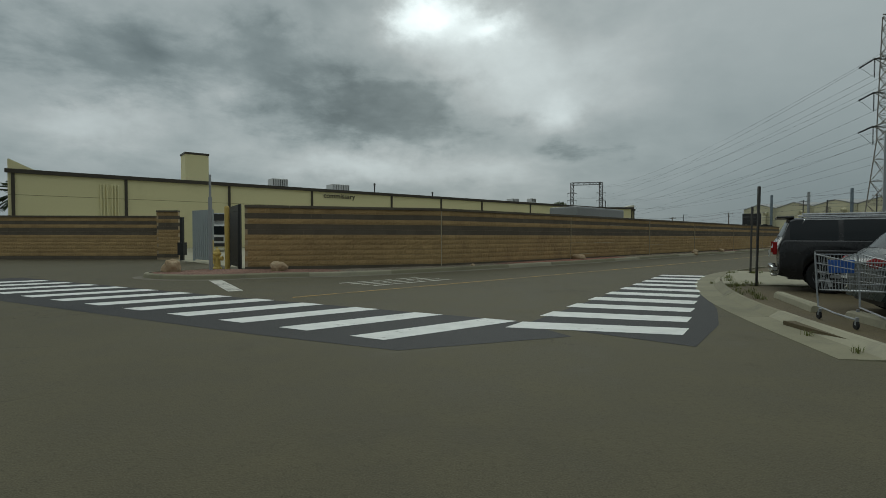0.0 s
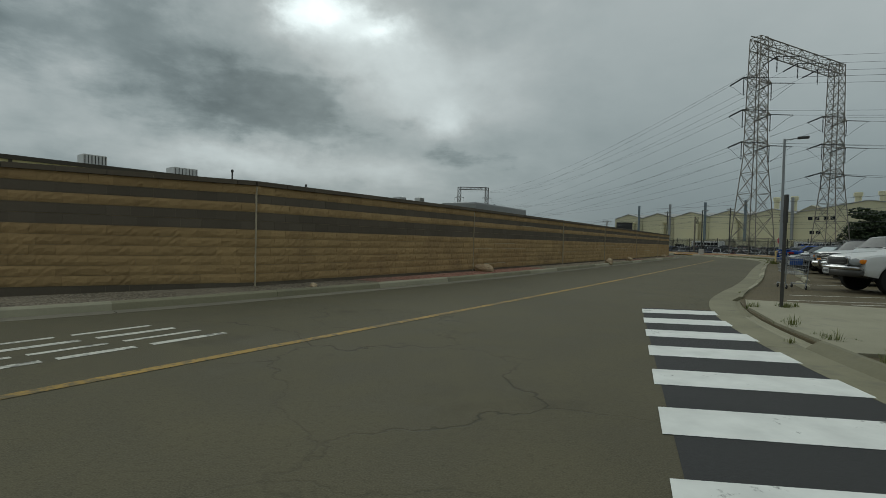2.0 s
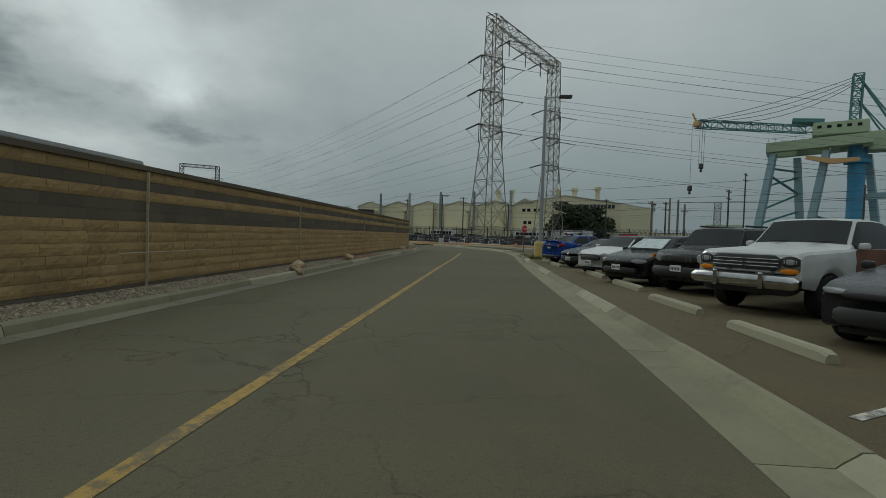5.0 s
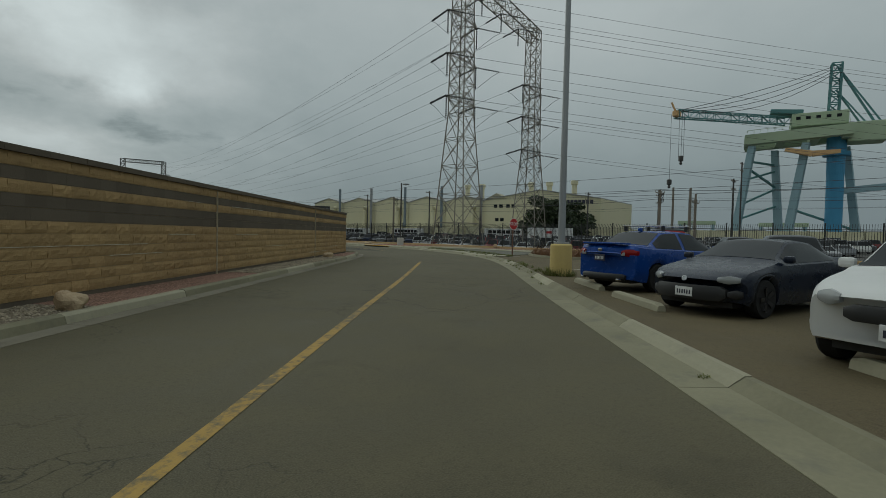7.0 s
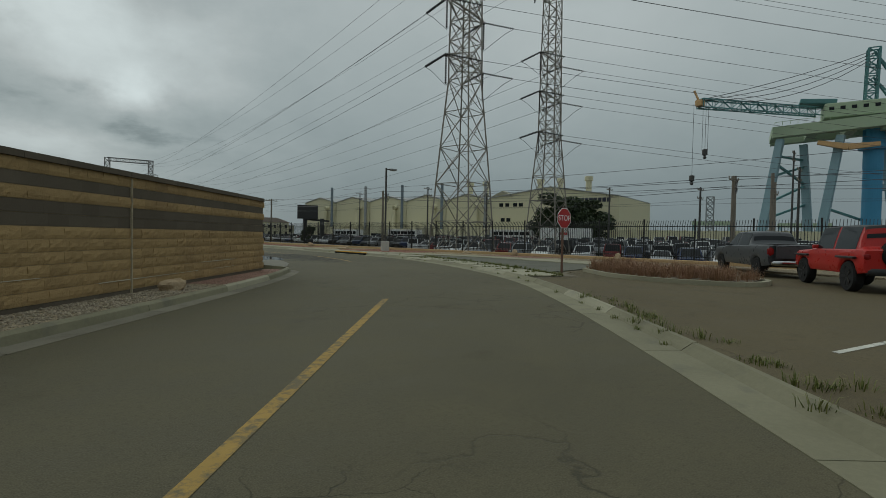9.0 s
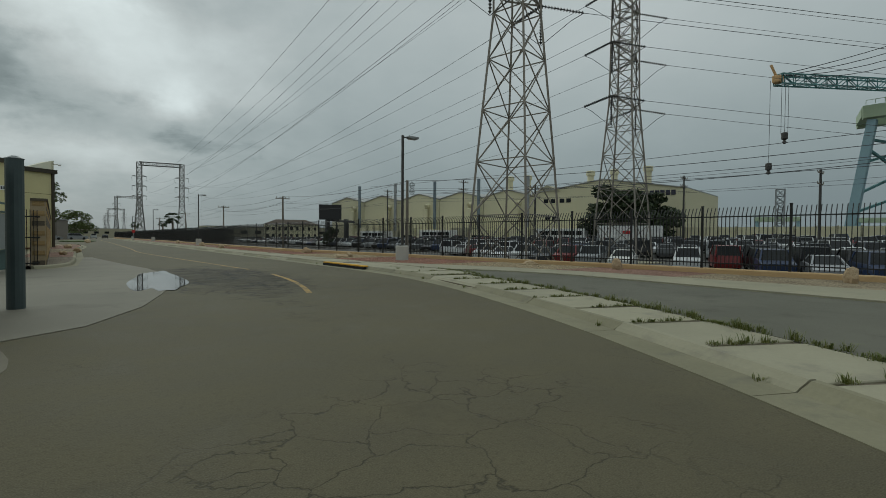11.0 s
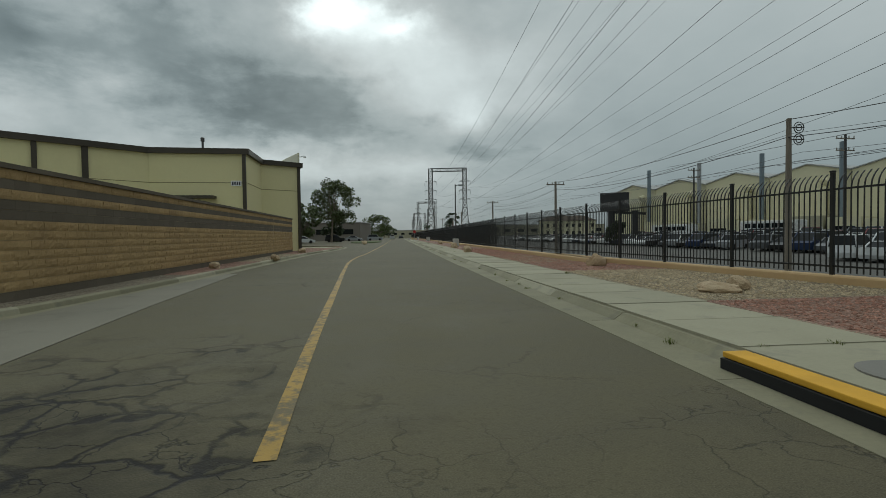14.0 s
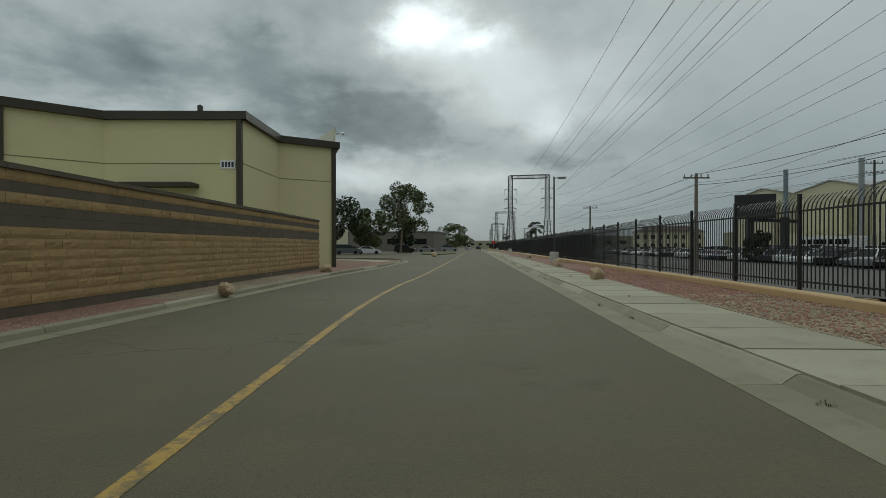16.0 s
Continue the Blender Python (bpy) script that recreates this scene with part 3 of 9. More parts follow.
# ---------------------------------------------------------------- kerbs and pavements
def kerb_run(name, line, side, label, gutter=0.45, rise=0.14, top=0.17, seg=3.0, ramp=None, back=-0.05, pan=True, roll=0.03):
    """A kerb with its gutter pan, cast in lengths with open joints; the line is the gutter's road edge."""
    root = thing(name, label, "kerb", kind="structure")
    pts = resample(line, 0.5)
    n = int(seg / 0.5)
    for i in range(0, len(pts) - 1, n):
        run = [p.copy() for p in pts[i:i + n + 1]]
        if len(run) < 2:
            continue
        run[-1] = run[-1] + (run[-2] - run[-1]).normalized() * 0.012
        c = run[len(run) // 2]
        h = rise if not ramp or not any(a < c.y < b for a, b in ramp) else 0.035
        j = random.uniform(-0.006, 0.006)
        bm = bmesh.new()
        sweep(bm, run, [(side * o, z) for o, z in ((0, 0.006), (gutter + 0.02, 0.016), (gutter + 0.02, back), (0, back))])
        bmesh.ops.recalc_face_normals(bm, faces=bm.faces)
        part("gutter_pan", bm, M["pan"] if pan else M["gutter"], root)
        prof = [(gutter, 0.010), (gutter + roll * 0.5, h * 0.45 + j), (gutter + roll, h - 0.03 + j), (gutter + roll + 0.04, h + j), (gutter + top, h + 0.004 + j), (gutter + top + 0.01, back), (gutter, back)]
        bm = bmesh.new()
        sweep(bm, run, [(side * o, z) for o, z in prof])
        bmesh.ops.recalc_face_normals(bm, faces=bm.faces)
        part("kerb_length", bm, M["gutter"] if (i // n) % 3 else M["concrete"], root)
    return root


kerb_run("kerb_left", LEFT_KERB, -1, "weathered grey concrete kerb along the block wall", 0.30, 0.15, 0.16)
kerb_run("kerb_right", RIGHT_KERB[2:], 1, "weathered grey concrete kerb and gutter with weeds in its joints", 0.45, 0.12, 0.22, ramp=[(15.2, 19.3)], pan=False, roll=0.11)
kerb_run("kerb_left_north", LEFT_KERB_2, -1, "pale concrete kerb with a wide gutter", 0.34, 0.14, 0.16, pan=False)


def strip(name, mat, label, outer, inner, z, category="gravel bed"):
    bm = bmesh.new()
    between(bm, outer, inner, z)
    for line in (outer, inner):
        hi = [bm.verts.new((p[0], p[1], z)) for p in line]
        lo = [bm.verts.new((p[0], p[1], z - 0.3)) for p in line]
        for i in range(len(line) - 1):
            bm.faces.new((hi[i], hi[i + 1], lo[i + 1], lo[i]))
    ob = part(name, bm, mat)
    return tagged(ob, label, category, kind="structure")


lk = [p for p in resample(LEFT_KERB, 0.5)]
lk_back = offset(lk, -0.47)


def wall_side(a, b):
    """The strip between wall and kerb, from a to b metres along."""
    ss = [a + (b - a) * i / 12 for i in range(13)]
    wall, kerb = [], []
    for s in ss:
        w = on_road(s, -0.1 if s > 8 else -0.1 - 0.4 * (8 - s) / 8 if s > 0 else -0.5 + 0.26 * s)
        wall.append(w)
        q = on_road(s, 1)
        best = min(lk_back, key=lambda p: abs((p - q).dot(U)))
        kerb.append(on_road(s, (best - W0).dot(N) - 0.01))
    return wall, kerb


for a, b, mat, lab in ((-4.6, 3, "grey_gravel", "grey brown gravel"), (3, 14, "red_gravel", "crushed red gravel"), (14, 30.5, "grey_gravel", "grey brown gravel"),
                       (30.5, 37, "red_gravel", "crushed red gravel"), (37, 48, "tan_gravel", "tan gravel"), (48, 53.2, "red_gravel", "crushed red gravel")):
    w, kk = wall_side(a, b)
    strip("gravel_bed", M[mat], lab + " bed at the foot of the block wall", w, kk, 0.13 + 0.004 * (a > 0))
bm = bmesh.new()
sheet(bm, [(-10.3, 17.4), (-11.1, 15.7), (-10.4, 14.85), (-8.6, 14.6), (-6.9, 15.6), on_road(-4.6, 0.0), on_road(-4.6, -1.9), (-8.7, 17.5)], 0.132, 0.1)
tagged(part("gravel_island", bm, M["red_gravel"]), "red gravel island inside a rounded kerb", "gravel bed", kind="structure")

kn = [p for p in resample(LEFT_KERB_2[:7], 0.5)]
kb = offset(kn, -0.5)
for a, b, mat, lab in ((78, 88, "grey_gravel", "grey brown gravel"), (88, 96.5, "red_gravel", "crushed red gravel"), (96.5, 107, "tan_gravel", "tan gravel"), (107, 131, "red_gravel", "crushed red gravel")):
    run = [p for p in kb if a <= p.y <= b + 0.5]
    strip("gravel_bed", M[mat], lab + " bed between kerb and wall", [Vector((33.5 - (0 if p.y < 113 else 10), p.y)) for p in run], run, 0.128)

# driveway apron at the second gate, with its puddle
bm = bmesh.new()
sheet(bm, [(35.1, 61.9), (36.1, 62.7), (37.0, 64.6), (37.6, 66.8), (38.3, 70.0), (38.5, 73.0), (38.3, 77.0), (37.6, 82.0), (36.7, 90.0), (36.3, 90.0), (36.0, 80.4), (35.2, 78.4), (25, 79), (25, 61.0)], 0.012, 0.05)
tagged(part("driveway_apron", bm, M["apron"]), "pale concrete driveway apron before the gate", "driveway", kind="structure")


def blob(cx, cy, rx, ry, n, seed, turn=0.0, rough=0.25):
    rnd = random.Random(seed)
    out = []
    ph = [rnd.uniform(0, 6.28) for _ in range(4)]
    for i in range(n):
        t = 2 * math.pi * i / n
        r = 1 + rough * (0.5 * math.sin(2 * t + ph[0]) + 0.3 * math.sin(3 * t + ph[1]) + 0.25 * math.sin(5 * t + ph[2]) + 0.15 * math.sin(9 * t + ph[3]))
        x, y = rx * r * math.cos(t), ry * r * math.sin(t)
        out.append((cx + x * math.cos(turn) - y * math.sin(turn), cy + x * math.sin(turn) + y * math.cos(turn)))
    return out


bm = bmesh.new()
sheet(bm, blob(37.98, 71.0, 0.62, 4.3, 64, 3, -0.10, 0.32), 0.017)
tagged(part("puddle", bm, M["water"]), "shallow rainwater puddle along the driveway edge", "puddle", kind="structure")
bm = bmesh.new()
for p, q in (((40.44, 72.4), (40.5, 73.45)), ((40.46, 73.5), (41.42, 73.56)), ((41.42, 73.6), (41.5, 72.9))):
    bar(bm, (*p, 0.0), (*q, 0.0), 0.08)
for v in bm.verts:
    v.co.z = 0.005 if v.co.z > 0 else -0.01
tagged(part("tar_seam", bm, M["seal"]), "black tar seam round a road cut", "road seam", kind="structure")


# pavement slabs along the second road
pave = thing("pavement", "pale concrete pavement slabs with grassy joints", "pavement", kind="structure")
pl = [p for p in resample(RIGHT_KERB, 1.55) if 53.5 < p.y < 215]
in_line, out_line = offset(pl, 0.66), [p for p in pl]
slab_spots = []
for i in range(len(pl) - 1):
    a, b = in_line[i], in_line[i + 1]
    t = (b - a).normalized()
    r = Vector((t.y, -t.x))
    w = 1.75 if a.y > 66 else 1.35
    gap = 0.004 if a.y > 69 else 0.05
    z = 0.147 + random.uniform(-0.008, 0.008) - (0.03 if a.y < 66 else 0)
    bm = bmesh.new()
    vs = box(bm, 0, 0, 0, 1, 1, 0.14)
    c = [a + t * gap, b - t * gap, b - t * gap + r * w, a + t * gap + r * w]
    for v in bm.verts:
        q = c[(0 if v.co.x < 0 else 1) if v.co.y > 0 else (3 if v.co.x < 0 else 2)]
        v.co = Vector((q.x, q.y, z if v.co.z > 0 else z - 0.14))
    bmesh.ops.bevel(bm, geom=[e for e in bm.edges if all(v.co.z > z - 0.01 for v in e.verts)], offset=0.012 if a.y < 69 else 0.005, segments=1, affect="EDGES")
    part("slab", bm, M["concrete"], pave)
    slab_spots.append((a, b, r, w))
bm = bmesh.new()
between(bm, offset(pl, 0.6), offset(pl, 2.7), 0.09)
tagged(part("pavement_bed", bm, M["soil"]), "bare soil under the pavement slabs", "soil", kind="structure")
# corner ramp between the two posts
bm = bmesh.new()
sheet(bm, [(6.35, 13.55), (7.2, 15.5), (8.4, 17.6), (9.3, 18.7), (11.0, 17.6), (13.8, 15.6), (12.4, 12.9), (9.5, 12.7)], 0.115, 0.1)
tagged(part("corner_ramp", bm, M["concrete"]), "smooth concrete corner ramp to the crossing", "pavement", kind="structure")

# gravel beds between pavement and fence
fl = resample(FENCE, 1.0)


def fence_x(y):
    for a, b in zip(FENCE, FENCE[1:]):
        if a[1] <= y <= b[1]:
            return a[0] + (b[0] - a[0]) * (y - a[1]) / (b[1] - a[1])
    return FENCE[-1][0]


def inner_x(y):
    if y < 75.5:
        e = [(52.4, 40.0), (52.0, 57.0), (51.7, 61.0), (51.2, 65.0), (50.5, 68.5), (49.0, 72.0), (47.6, 75.5)]
        for a, b in zip(e, e[1:]):
            if a[1] <= y <= b[1]:
                return a[0] + (b[0] - a[0]) * (y - a[1]) / (b[1] - a[1]) - 0.05
    best = min(pl, key=lambda p: abs(p.y - y))
    return best.x + 2.38


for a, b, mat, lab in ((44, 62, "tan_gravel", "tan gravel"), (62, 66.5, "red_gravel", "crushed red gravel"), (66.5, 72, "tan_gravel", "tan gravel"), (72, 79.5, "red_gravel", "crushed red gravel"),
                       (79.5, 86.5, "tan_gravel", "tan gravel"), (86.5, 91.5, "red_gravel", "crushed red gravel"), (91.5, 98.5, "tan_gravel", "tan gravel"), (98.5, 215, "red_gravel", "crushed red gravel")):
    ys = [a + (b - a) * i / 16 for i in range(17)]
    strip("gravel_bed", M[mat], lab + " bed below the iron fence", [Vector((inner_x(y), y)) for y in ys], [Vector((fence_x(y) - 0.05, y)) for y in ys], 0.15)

EDGE = [(49.2, 54.0), (49.2, 57.0), (49.4, 61.0), (49.5, 64.5), (48.8, 67.3), (47.55, 69.2), (47.5, 76.0)]


def edge_x(y):
    for a, b in zip(EDGE, EDGE[1:]):
        if a[1] <= y <= b[1]:
            return a[0] + (b[0] - a[0]) * (y - a[1]) / (b[1] - a[1])
    return EDGE[-1][0]


ys = [54.2 + 0.7 * i for i in range(31)]
strip("concrete_walk", M["concrete"], "pale concrete walk between gravel and asphalt path", [Vector((edge_x(y), y)) for y in ys], [Vector((max(edge_x(y) + 0.1, inner_x(y) + 0.02), y)) for y in ys], 0.156, "pavement")
near_edge = [p for p in offset(pl, 2.03) if 54.0 < p.y < 67.6]
bm = bmesh.new()
sheet(bm, [(p.x, p.y) for p in near_edge] + [(47.5, 69.1), (48.8, 67.3), (49.5, 64.5), (49.4, 61.0), (49.2, 57.0), (49.25, 55.5)], 0.112, 0.1)
tagged(part("asphalt_path", bm, surf("grey_path_asphalt", (0.10, 0.098, 0.074), (0.145, 0.14, 0.108), 0.5, 24, 0.9, 0, 0.5, 0.006, 0.3, 0, 0.2, (0.08, 0.075, 0.055))), "smooth grey asphalt path behind the pavement", "path", kind="structure")
bm = bmesh.new()
sweep(bm, fl, [(-0.22, 0.0), (-0.22, 0.30), (-0.2, 0.33), (0.18, 0.33), (0.2, 0.30), (0.2, -0.94), (-0.22, -0.94)])
bmesh.ops.recalc_face_normals(bm, faces=bm.faces)
tagged(part("fence_plinth", bm, surf("tan_plinth_concrete", (0.46, 0.31, 0.15), (0.54, 0.38, 0.2), 0.4, 14, 0.85, 0, 0.3, 0.006)), "low tan concrete plinth below the fence", "plinth", kind="structure")


# ---------------------------------------------------------------- road markings
def stripe(bm, c, along, length, width, z):
    a = Vector(along).normalized()
    r = Vector((a.y, -a.x))
    c = Vector(c)
    sheet(bm, [tuple(c + a * (i * length / 2) + r * (j * width / 2)) for i, j in ((-1, -1), (1, -1), (1, 1), (-1, 1))], z)


def crossing_bar(parent, a, b, w, back):
    """A painted bar whose far edge runs from a to b; back: the way along the crossing to its near edge."""
    d = Vector(back).normalized() * w
    a, b = Vector(a), Vector(b)
    bm = bmesh.new()
    sheet(bm, [tuple(a), tuple(a + d), tuple(b + d), tuple(b)], 0.007)
    part("stripe", bm, M["white"], parent)


cross_1 = thing("crosswalk_west", "white striped crosswalk across the side street", "crosswalk", kind="structure")
bm = bmesh.new()
sheet(bm, [(-16.6, 12.4), (-14.8, 14.7), (-5.4, 10.4), (0.5, 7.9), (1.2, 6.7), (-1.0, 5.7), (-3.2, 6.5), (-10.0, 9.4)], 0.003)
part("dark_backing", bm, M["seal"], cross_1)
for i in range(-1, 11):
    a = Vector((-3.0 - 1.22 * i, 7.0 + 0.53 * i))
    crossing_bar(cross_1, a, a + Vector((0.75, 0.66)) * 2.42, 0.56, (1.22, -0.53))
cross_2 = thing("crosswalk_east", "white striped crosswalk over a dark seal coat", "crosswalk", kind="structure")
bm = bmesh.new()
sheet(bm, [(0.65, 7.6), (6.4, 18.05), (7.9, 17.6), (7.1, 16.2), (6.05, 14.0), (5.05, 11.5), (4.35, 9.5), (3.6, 7.8), (2.6, 6.2)], 0.0032)
part("dark_backing", bm, M["seal"], cross_2)
for i in range(10):
    a = Vector((6.3 - 0.63 * i, 17.88 - 1.12 * i))
    b = Vector((7.86 - 0.61 * i + 0.008 * i * i, 17.5 - 1.19 * i + 0.008 * i * i))
    crossing_bar(cross_2, a, b, 0.6, (-0.635, -1.13))

words = thing("faded_road_lettering", "faded unreadable white lettering on the asphalt", "road marking", kind="structure")
for j in range(4):
    for i, ln in enumerate((1.0, 0.8, 1.1)):
        bm = bmesh.new()
        stripe(bm, on_road(-4.0 - 1.0 * i + 0.12 * j, 2.15 + 0.40 * j), U, ln * 0.92, 0.09 + 0.03 * (j % 2), 0.004)
        part("letter_bar", bm, M["old_white"], words)
bar_line = thing("old_stop_line", "worn white stop line across the gate lane", "road marking", kind="structure")
bm = bmesh.new()
stripe(bm, (-7.4, 13.4), (0.6, -0.8), 4.6, 0.36, 0.005)
part("line", bm, M["old_white"], bar_line)


def painted_line(name, label, pts, width, mat, z=0.005):
    root = thing(name, label, "road marking", kind="structure")
    run = resample(pts, 0.6)
    bm = bmesh.new()
    between(bm, offset(run, -width / 2), offset(run, width / 2), z)
    part("line", bm, mat, root)


painted_line("centre_line", "worn yellow centre line", [on_road(-9, 4.3), on_road(0, 4.55), on_road(12, 4.75), on_road(30, 4.86), on_road(38, 4.95), on_road(47, 4.92)], 0.13, M["yellow"])
painted_line("centre_line", "worn yellow centre line", [(40.55, 65.2), (41.02, 67.0), (41.44, 69.3), (41.68, 71.8)], 0.14, M["yellow"])
painted_line("centre_line", "worn yellow centre line", [(41.65, 74.6), (41.36, 78.0), (41.06, 82.0), (40.68, 87.0), (40.38, 91.0), (40.0, 97.0), (39.95, 103.0), (40.2, 112.0), (40.5, 150.0), (40.6, 215.0)], 0.135, M["yellow"])
bay = thing("parking_bay_lines", "thin faded white parking bay lines", "road marking", kind="structure")
for c, ln in (((35.4, 42.0), 3.4), ((36.6, 44.0), 3.2), ((33.9, 39.3), 2.2), ((12.0, 18.6), 3.0), ((12.9, 19.8), 2.4), ((15.8, 23.4), 2.6), ((12.5, 17.9), 2.2)):
    bm = bmesh.new()
    stripe(bm, c, (0.98, -0.2), ln, 0.09, 0.081)
    part("line", bm, M["old_white"], bay)

# storm drain inlet with a yellow painted kerb
drain = thing("storm_drain", "storm drain inlet under a yellow painted kerb", "drain", kind="structure")
bm = bmesh.new()
box(bm, 45.62, 74.0, 0.15, 0.24, 4.1, 0.055, 0.012)
part("yellow_lintel", bm, M["kerb_yellow"], drain)
# solid black box painted as the shade inside the inlet
bm = bmesh.new()
box(bm, 45.56, 74.0, 0.065, 0.16, 4.1, 0.1, 0.0)
part("dark_mouth", bm, plain("drain_mouth_shade", (0.008, 0.008, 0.008), 0.9), drain)
cover = thing("manhole_cover", "round grey concrete manhole cover in the pavement", "manhole cover", kind="structure")
bm = bmesh.new()
lathe(bm, [(0.42, 0.10), (0.42, 0.158), (0.38, 0.166), (0.05, 0.168)], 28, 46.6, 75.2)
part("lid", bm, surf("dark_cast_concrete", (0.17, 0.16, 0.14), (0.22, 0.21, 0.18)), cover)


# ---------------------------------------------------------------- commissary building
EAVE = 7.62
SOUTH = [(-44.2, 42.6), (25.4, 107.6)]
PLAN = [(-44.2, 42.6), (25.4, 107.6), (31.8, 108.1), (31.5, 113.0), (34.2, 115.0), (20.0, 150.0), (-40.0, 150.0), (-75.0, 75.0)]
house = thing("commissary_building", "long cream tilt-up concrete building with dark brown trim", "building")


def prism(bm, pts, z0, z1):
    lo = [bm.verts.new((p[0], p[1], z0)) for p in pts]
    hi = [bm.verts.new((p[0], p[1], z1)) for p in pts]
    n = len(pts)
    for i in range(n):
        j = (i + 1) % n
        bm.faces.new((lo[i], lo[j], hi[j], hi[i]))
    bm.faces.new(hi)
    bm.faces.new(lo[::-1])
    bmesh.ops.recalc_face_normals(bm, faces=bm.faces)


bm = bmesh.new()
prism(bm, PLAN, -0.1, EAVE - 0.1)
part("wall", bm, M["cream"], house)


def edge_band(bm, a, b, z0, z1, out, lap=0.0):
    """A band along a wall's edge from a to b that stands out metres proud of it."""
    a, b = Vector(a), Vector(b)
    t = (b - a).normalized()
    r = Vector((t.y, -t.x))
    a, b = a - t * lap, b + t * lap
    vs = []
    for z in (z0, z1):
        for p, o in ((a, -0.05), (b, -0.05), (b, out), (a, out)):
            q = p + r * o
            vs.append(bm.verts.new((q.x, q.y, z)))
    for f in ((3, 2, 1, 0), (4, 5, 6, 7), (0, 1, 5, 4), (1, 2, 6, 5), (2, 3, 7, 6), (3, 0, 4, 7)):
        bm.faces.new([vs[i] for i in f])
    bmesh.ops.recalc_face_normals(bm, faces=bm.faces)


for i in range(5):
    bm = bmesh.new()
    edge_band(bm, PLAN[i], PLAN[i + 1], EAVE - 0.36, EAVE + 0.02, 0.22, 0.2)
    part("fascia", bm, M["trim"], house)
    # reveal joint as a thin raised strip, its shadow put into the colour
    bm = bmesh.new()
    edge_band(bm, PLAN[i], PLAN[i + 1], 5.22, 5.26, 0.012)
    part("reveal_joint", bm, M["trim"] if i == 9 else surf("painted_joint_shadow", (0.22, 0.19, 0.1), (0.27, 0.24, 0.13)), house)
bm = bmesh.new()
prism(bm, [(-44.0, 43.0), (25.3, 108.0), (31.4, 108.4), (31.1, 113.2), (33.8, 115.2), (19.6, 149.6), (-39.8, 149.6), (-74.5, 75.0)], EAVE - 0.1, EAVE + 0.015)
part("roof", bm, M["roof"], house)
sv = Vector(SOUTH[1]) - Vector(SOUTH[0])
for f in (0.004, 0.098, 0.206, 0.314, 0.443, 0.540, 0.632, 0.760, 0.935):
    p = Vector(SOUTH[0]) + sv * f
    bm = bmesh.new()
    t = sv.normalized() * 0.13
    edge_band(bm, p - t, p + t, 0.0, EAVE - 0.3, 0.14)
    part("downpipe", bm, M["trim"], house)
for p, q in (((31.55, 108.02), (31.79, 108.04)), ((34.0, 114.85), (34.19, 114.99)), ((22.6, 104.98), (22.85, 105.2))):
    bm = bmesh.new()
    edge_band(bm, p, q, 0.0, EAVE - 0.3, 0.13)
    part("downpipe", bm, M["trim"], house)
# white fin wall at the corner
bm = bmesh.new()
vs = [bm.verts.new(v) for v in ((34.2, 115.0, 7.42), (34.2, 115.0, 8.55), (33.4, 116.2, 8.5), (30.4, 118.0, 7.45), (34.0, 115.3, 7.42), (34.0, 115.3, 8.55), (33.2, 116.5, 8.5), (30.2, 118.3, 7.45))]
for f in ((0, 1, 2, 3), (7, 6, 5, 4), (0, 4, 5, 1), (1, 5, 6, 2), (2, 6, 7, 3), (3, 7, 4, 0)):
    bm.faces.new([vs[i] for i in f])
bmesh.ops.recalc_face_normals(bm, faces=bm.faces)
part("parapet_fin", bm, surf("white_parapet", (0.6, 0.58, 0.46), (0.66, 0.64, 0.52)), house, "pale angled parapet fin")
bm = bmesh.new()
vs = [bm.verts.new(v) for v in ((-44.2, 42.7, 7.42), (-44.2, 42.7, 8.6), (-42.6, 44.4, 7.45), (-44.6, 43.0, 7.42), (-44.6, 43.0, 8.6), (-43.0, 44.7, 7.45))]
for f in ((0, 1, 2), (5, 4, 3), (0, 3, 4, 1), (1, 4, 5, 2), (2, 5, 3, 0)):
    bm.faces.new([vs[i] for i in f])
bmesh.ops.recalc_face_normals(bm, faces=bm.faces)
part("parapet_fin", bm, M["cream"], house)
# loading opening with its canopy, wall light, number sign
# the opening is a flat sheet with its inner shade as colour
bm = bmesh.new()
edge_band(bm, (26.7, 107.75), (29.6, 107.97), 0.4, 4.1, 0.012)
part("loading_door", bm, plain("loading_opening_shade", (0.02, 0.019, 0.018), 0.7), house, "dark sheet painted as the shade in the open loading door")
bm = bmesh.new()
edge_band(bm, (26.4, 107.72), (29.75, 107.98), 4.1, 4.28, 0.9)
part("canopy", bm, M["trim"], house)
bm = bmesh.new()
box(bm, 31.78, 110.6, 3.1, 0.28, 0.34, 0.28, 0.03)
part("wall_light", bm, M["black_plastic"], house)
bm = bmesh.new()
edge_band(bm, (30.75, 108.0), (31.45, 108.06), 5.0, 5.38, 0.03)
plate = part("number_plate", bm, M["sign_white"], house, "white number plate with dark bars")
for i in range(4):
    bm = bmesh.new()
    edge_band(bm, (30.82 + 0.15 * i, 108.01 + 0.013 * i), (30.92 + 0.15 * i, 108.02 + 0.013 * i), 5.07, 5.31, 0.036)
    part("bar", bm, M["plate_ink"], plate)
bm = bmesh.new()
tube(bm, [(34.2, 115.2, 8.2), (34.6, 115.0, 8.25)], 0.04, 8)
lathe(bm, [(0.04, 8.08), (0.12, 8.1), (0.13, 8.2), (0.05, 8.28)], 12, 34.65, 115.0)
part("security_camera", bm, M["sign_white"], house)
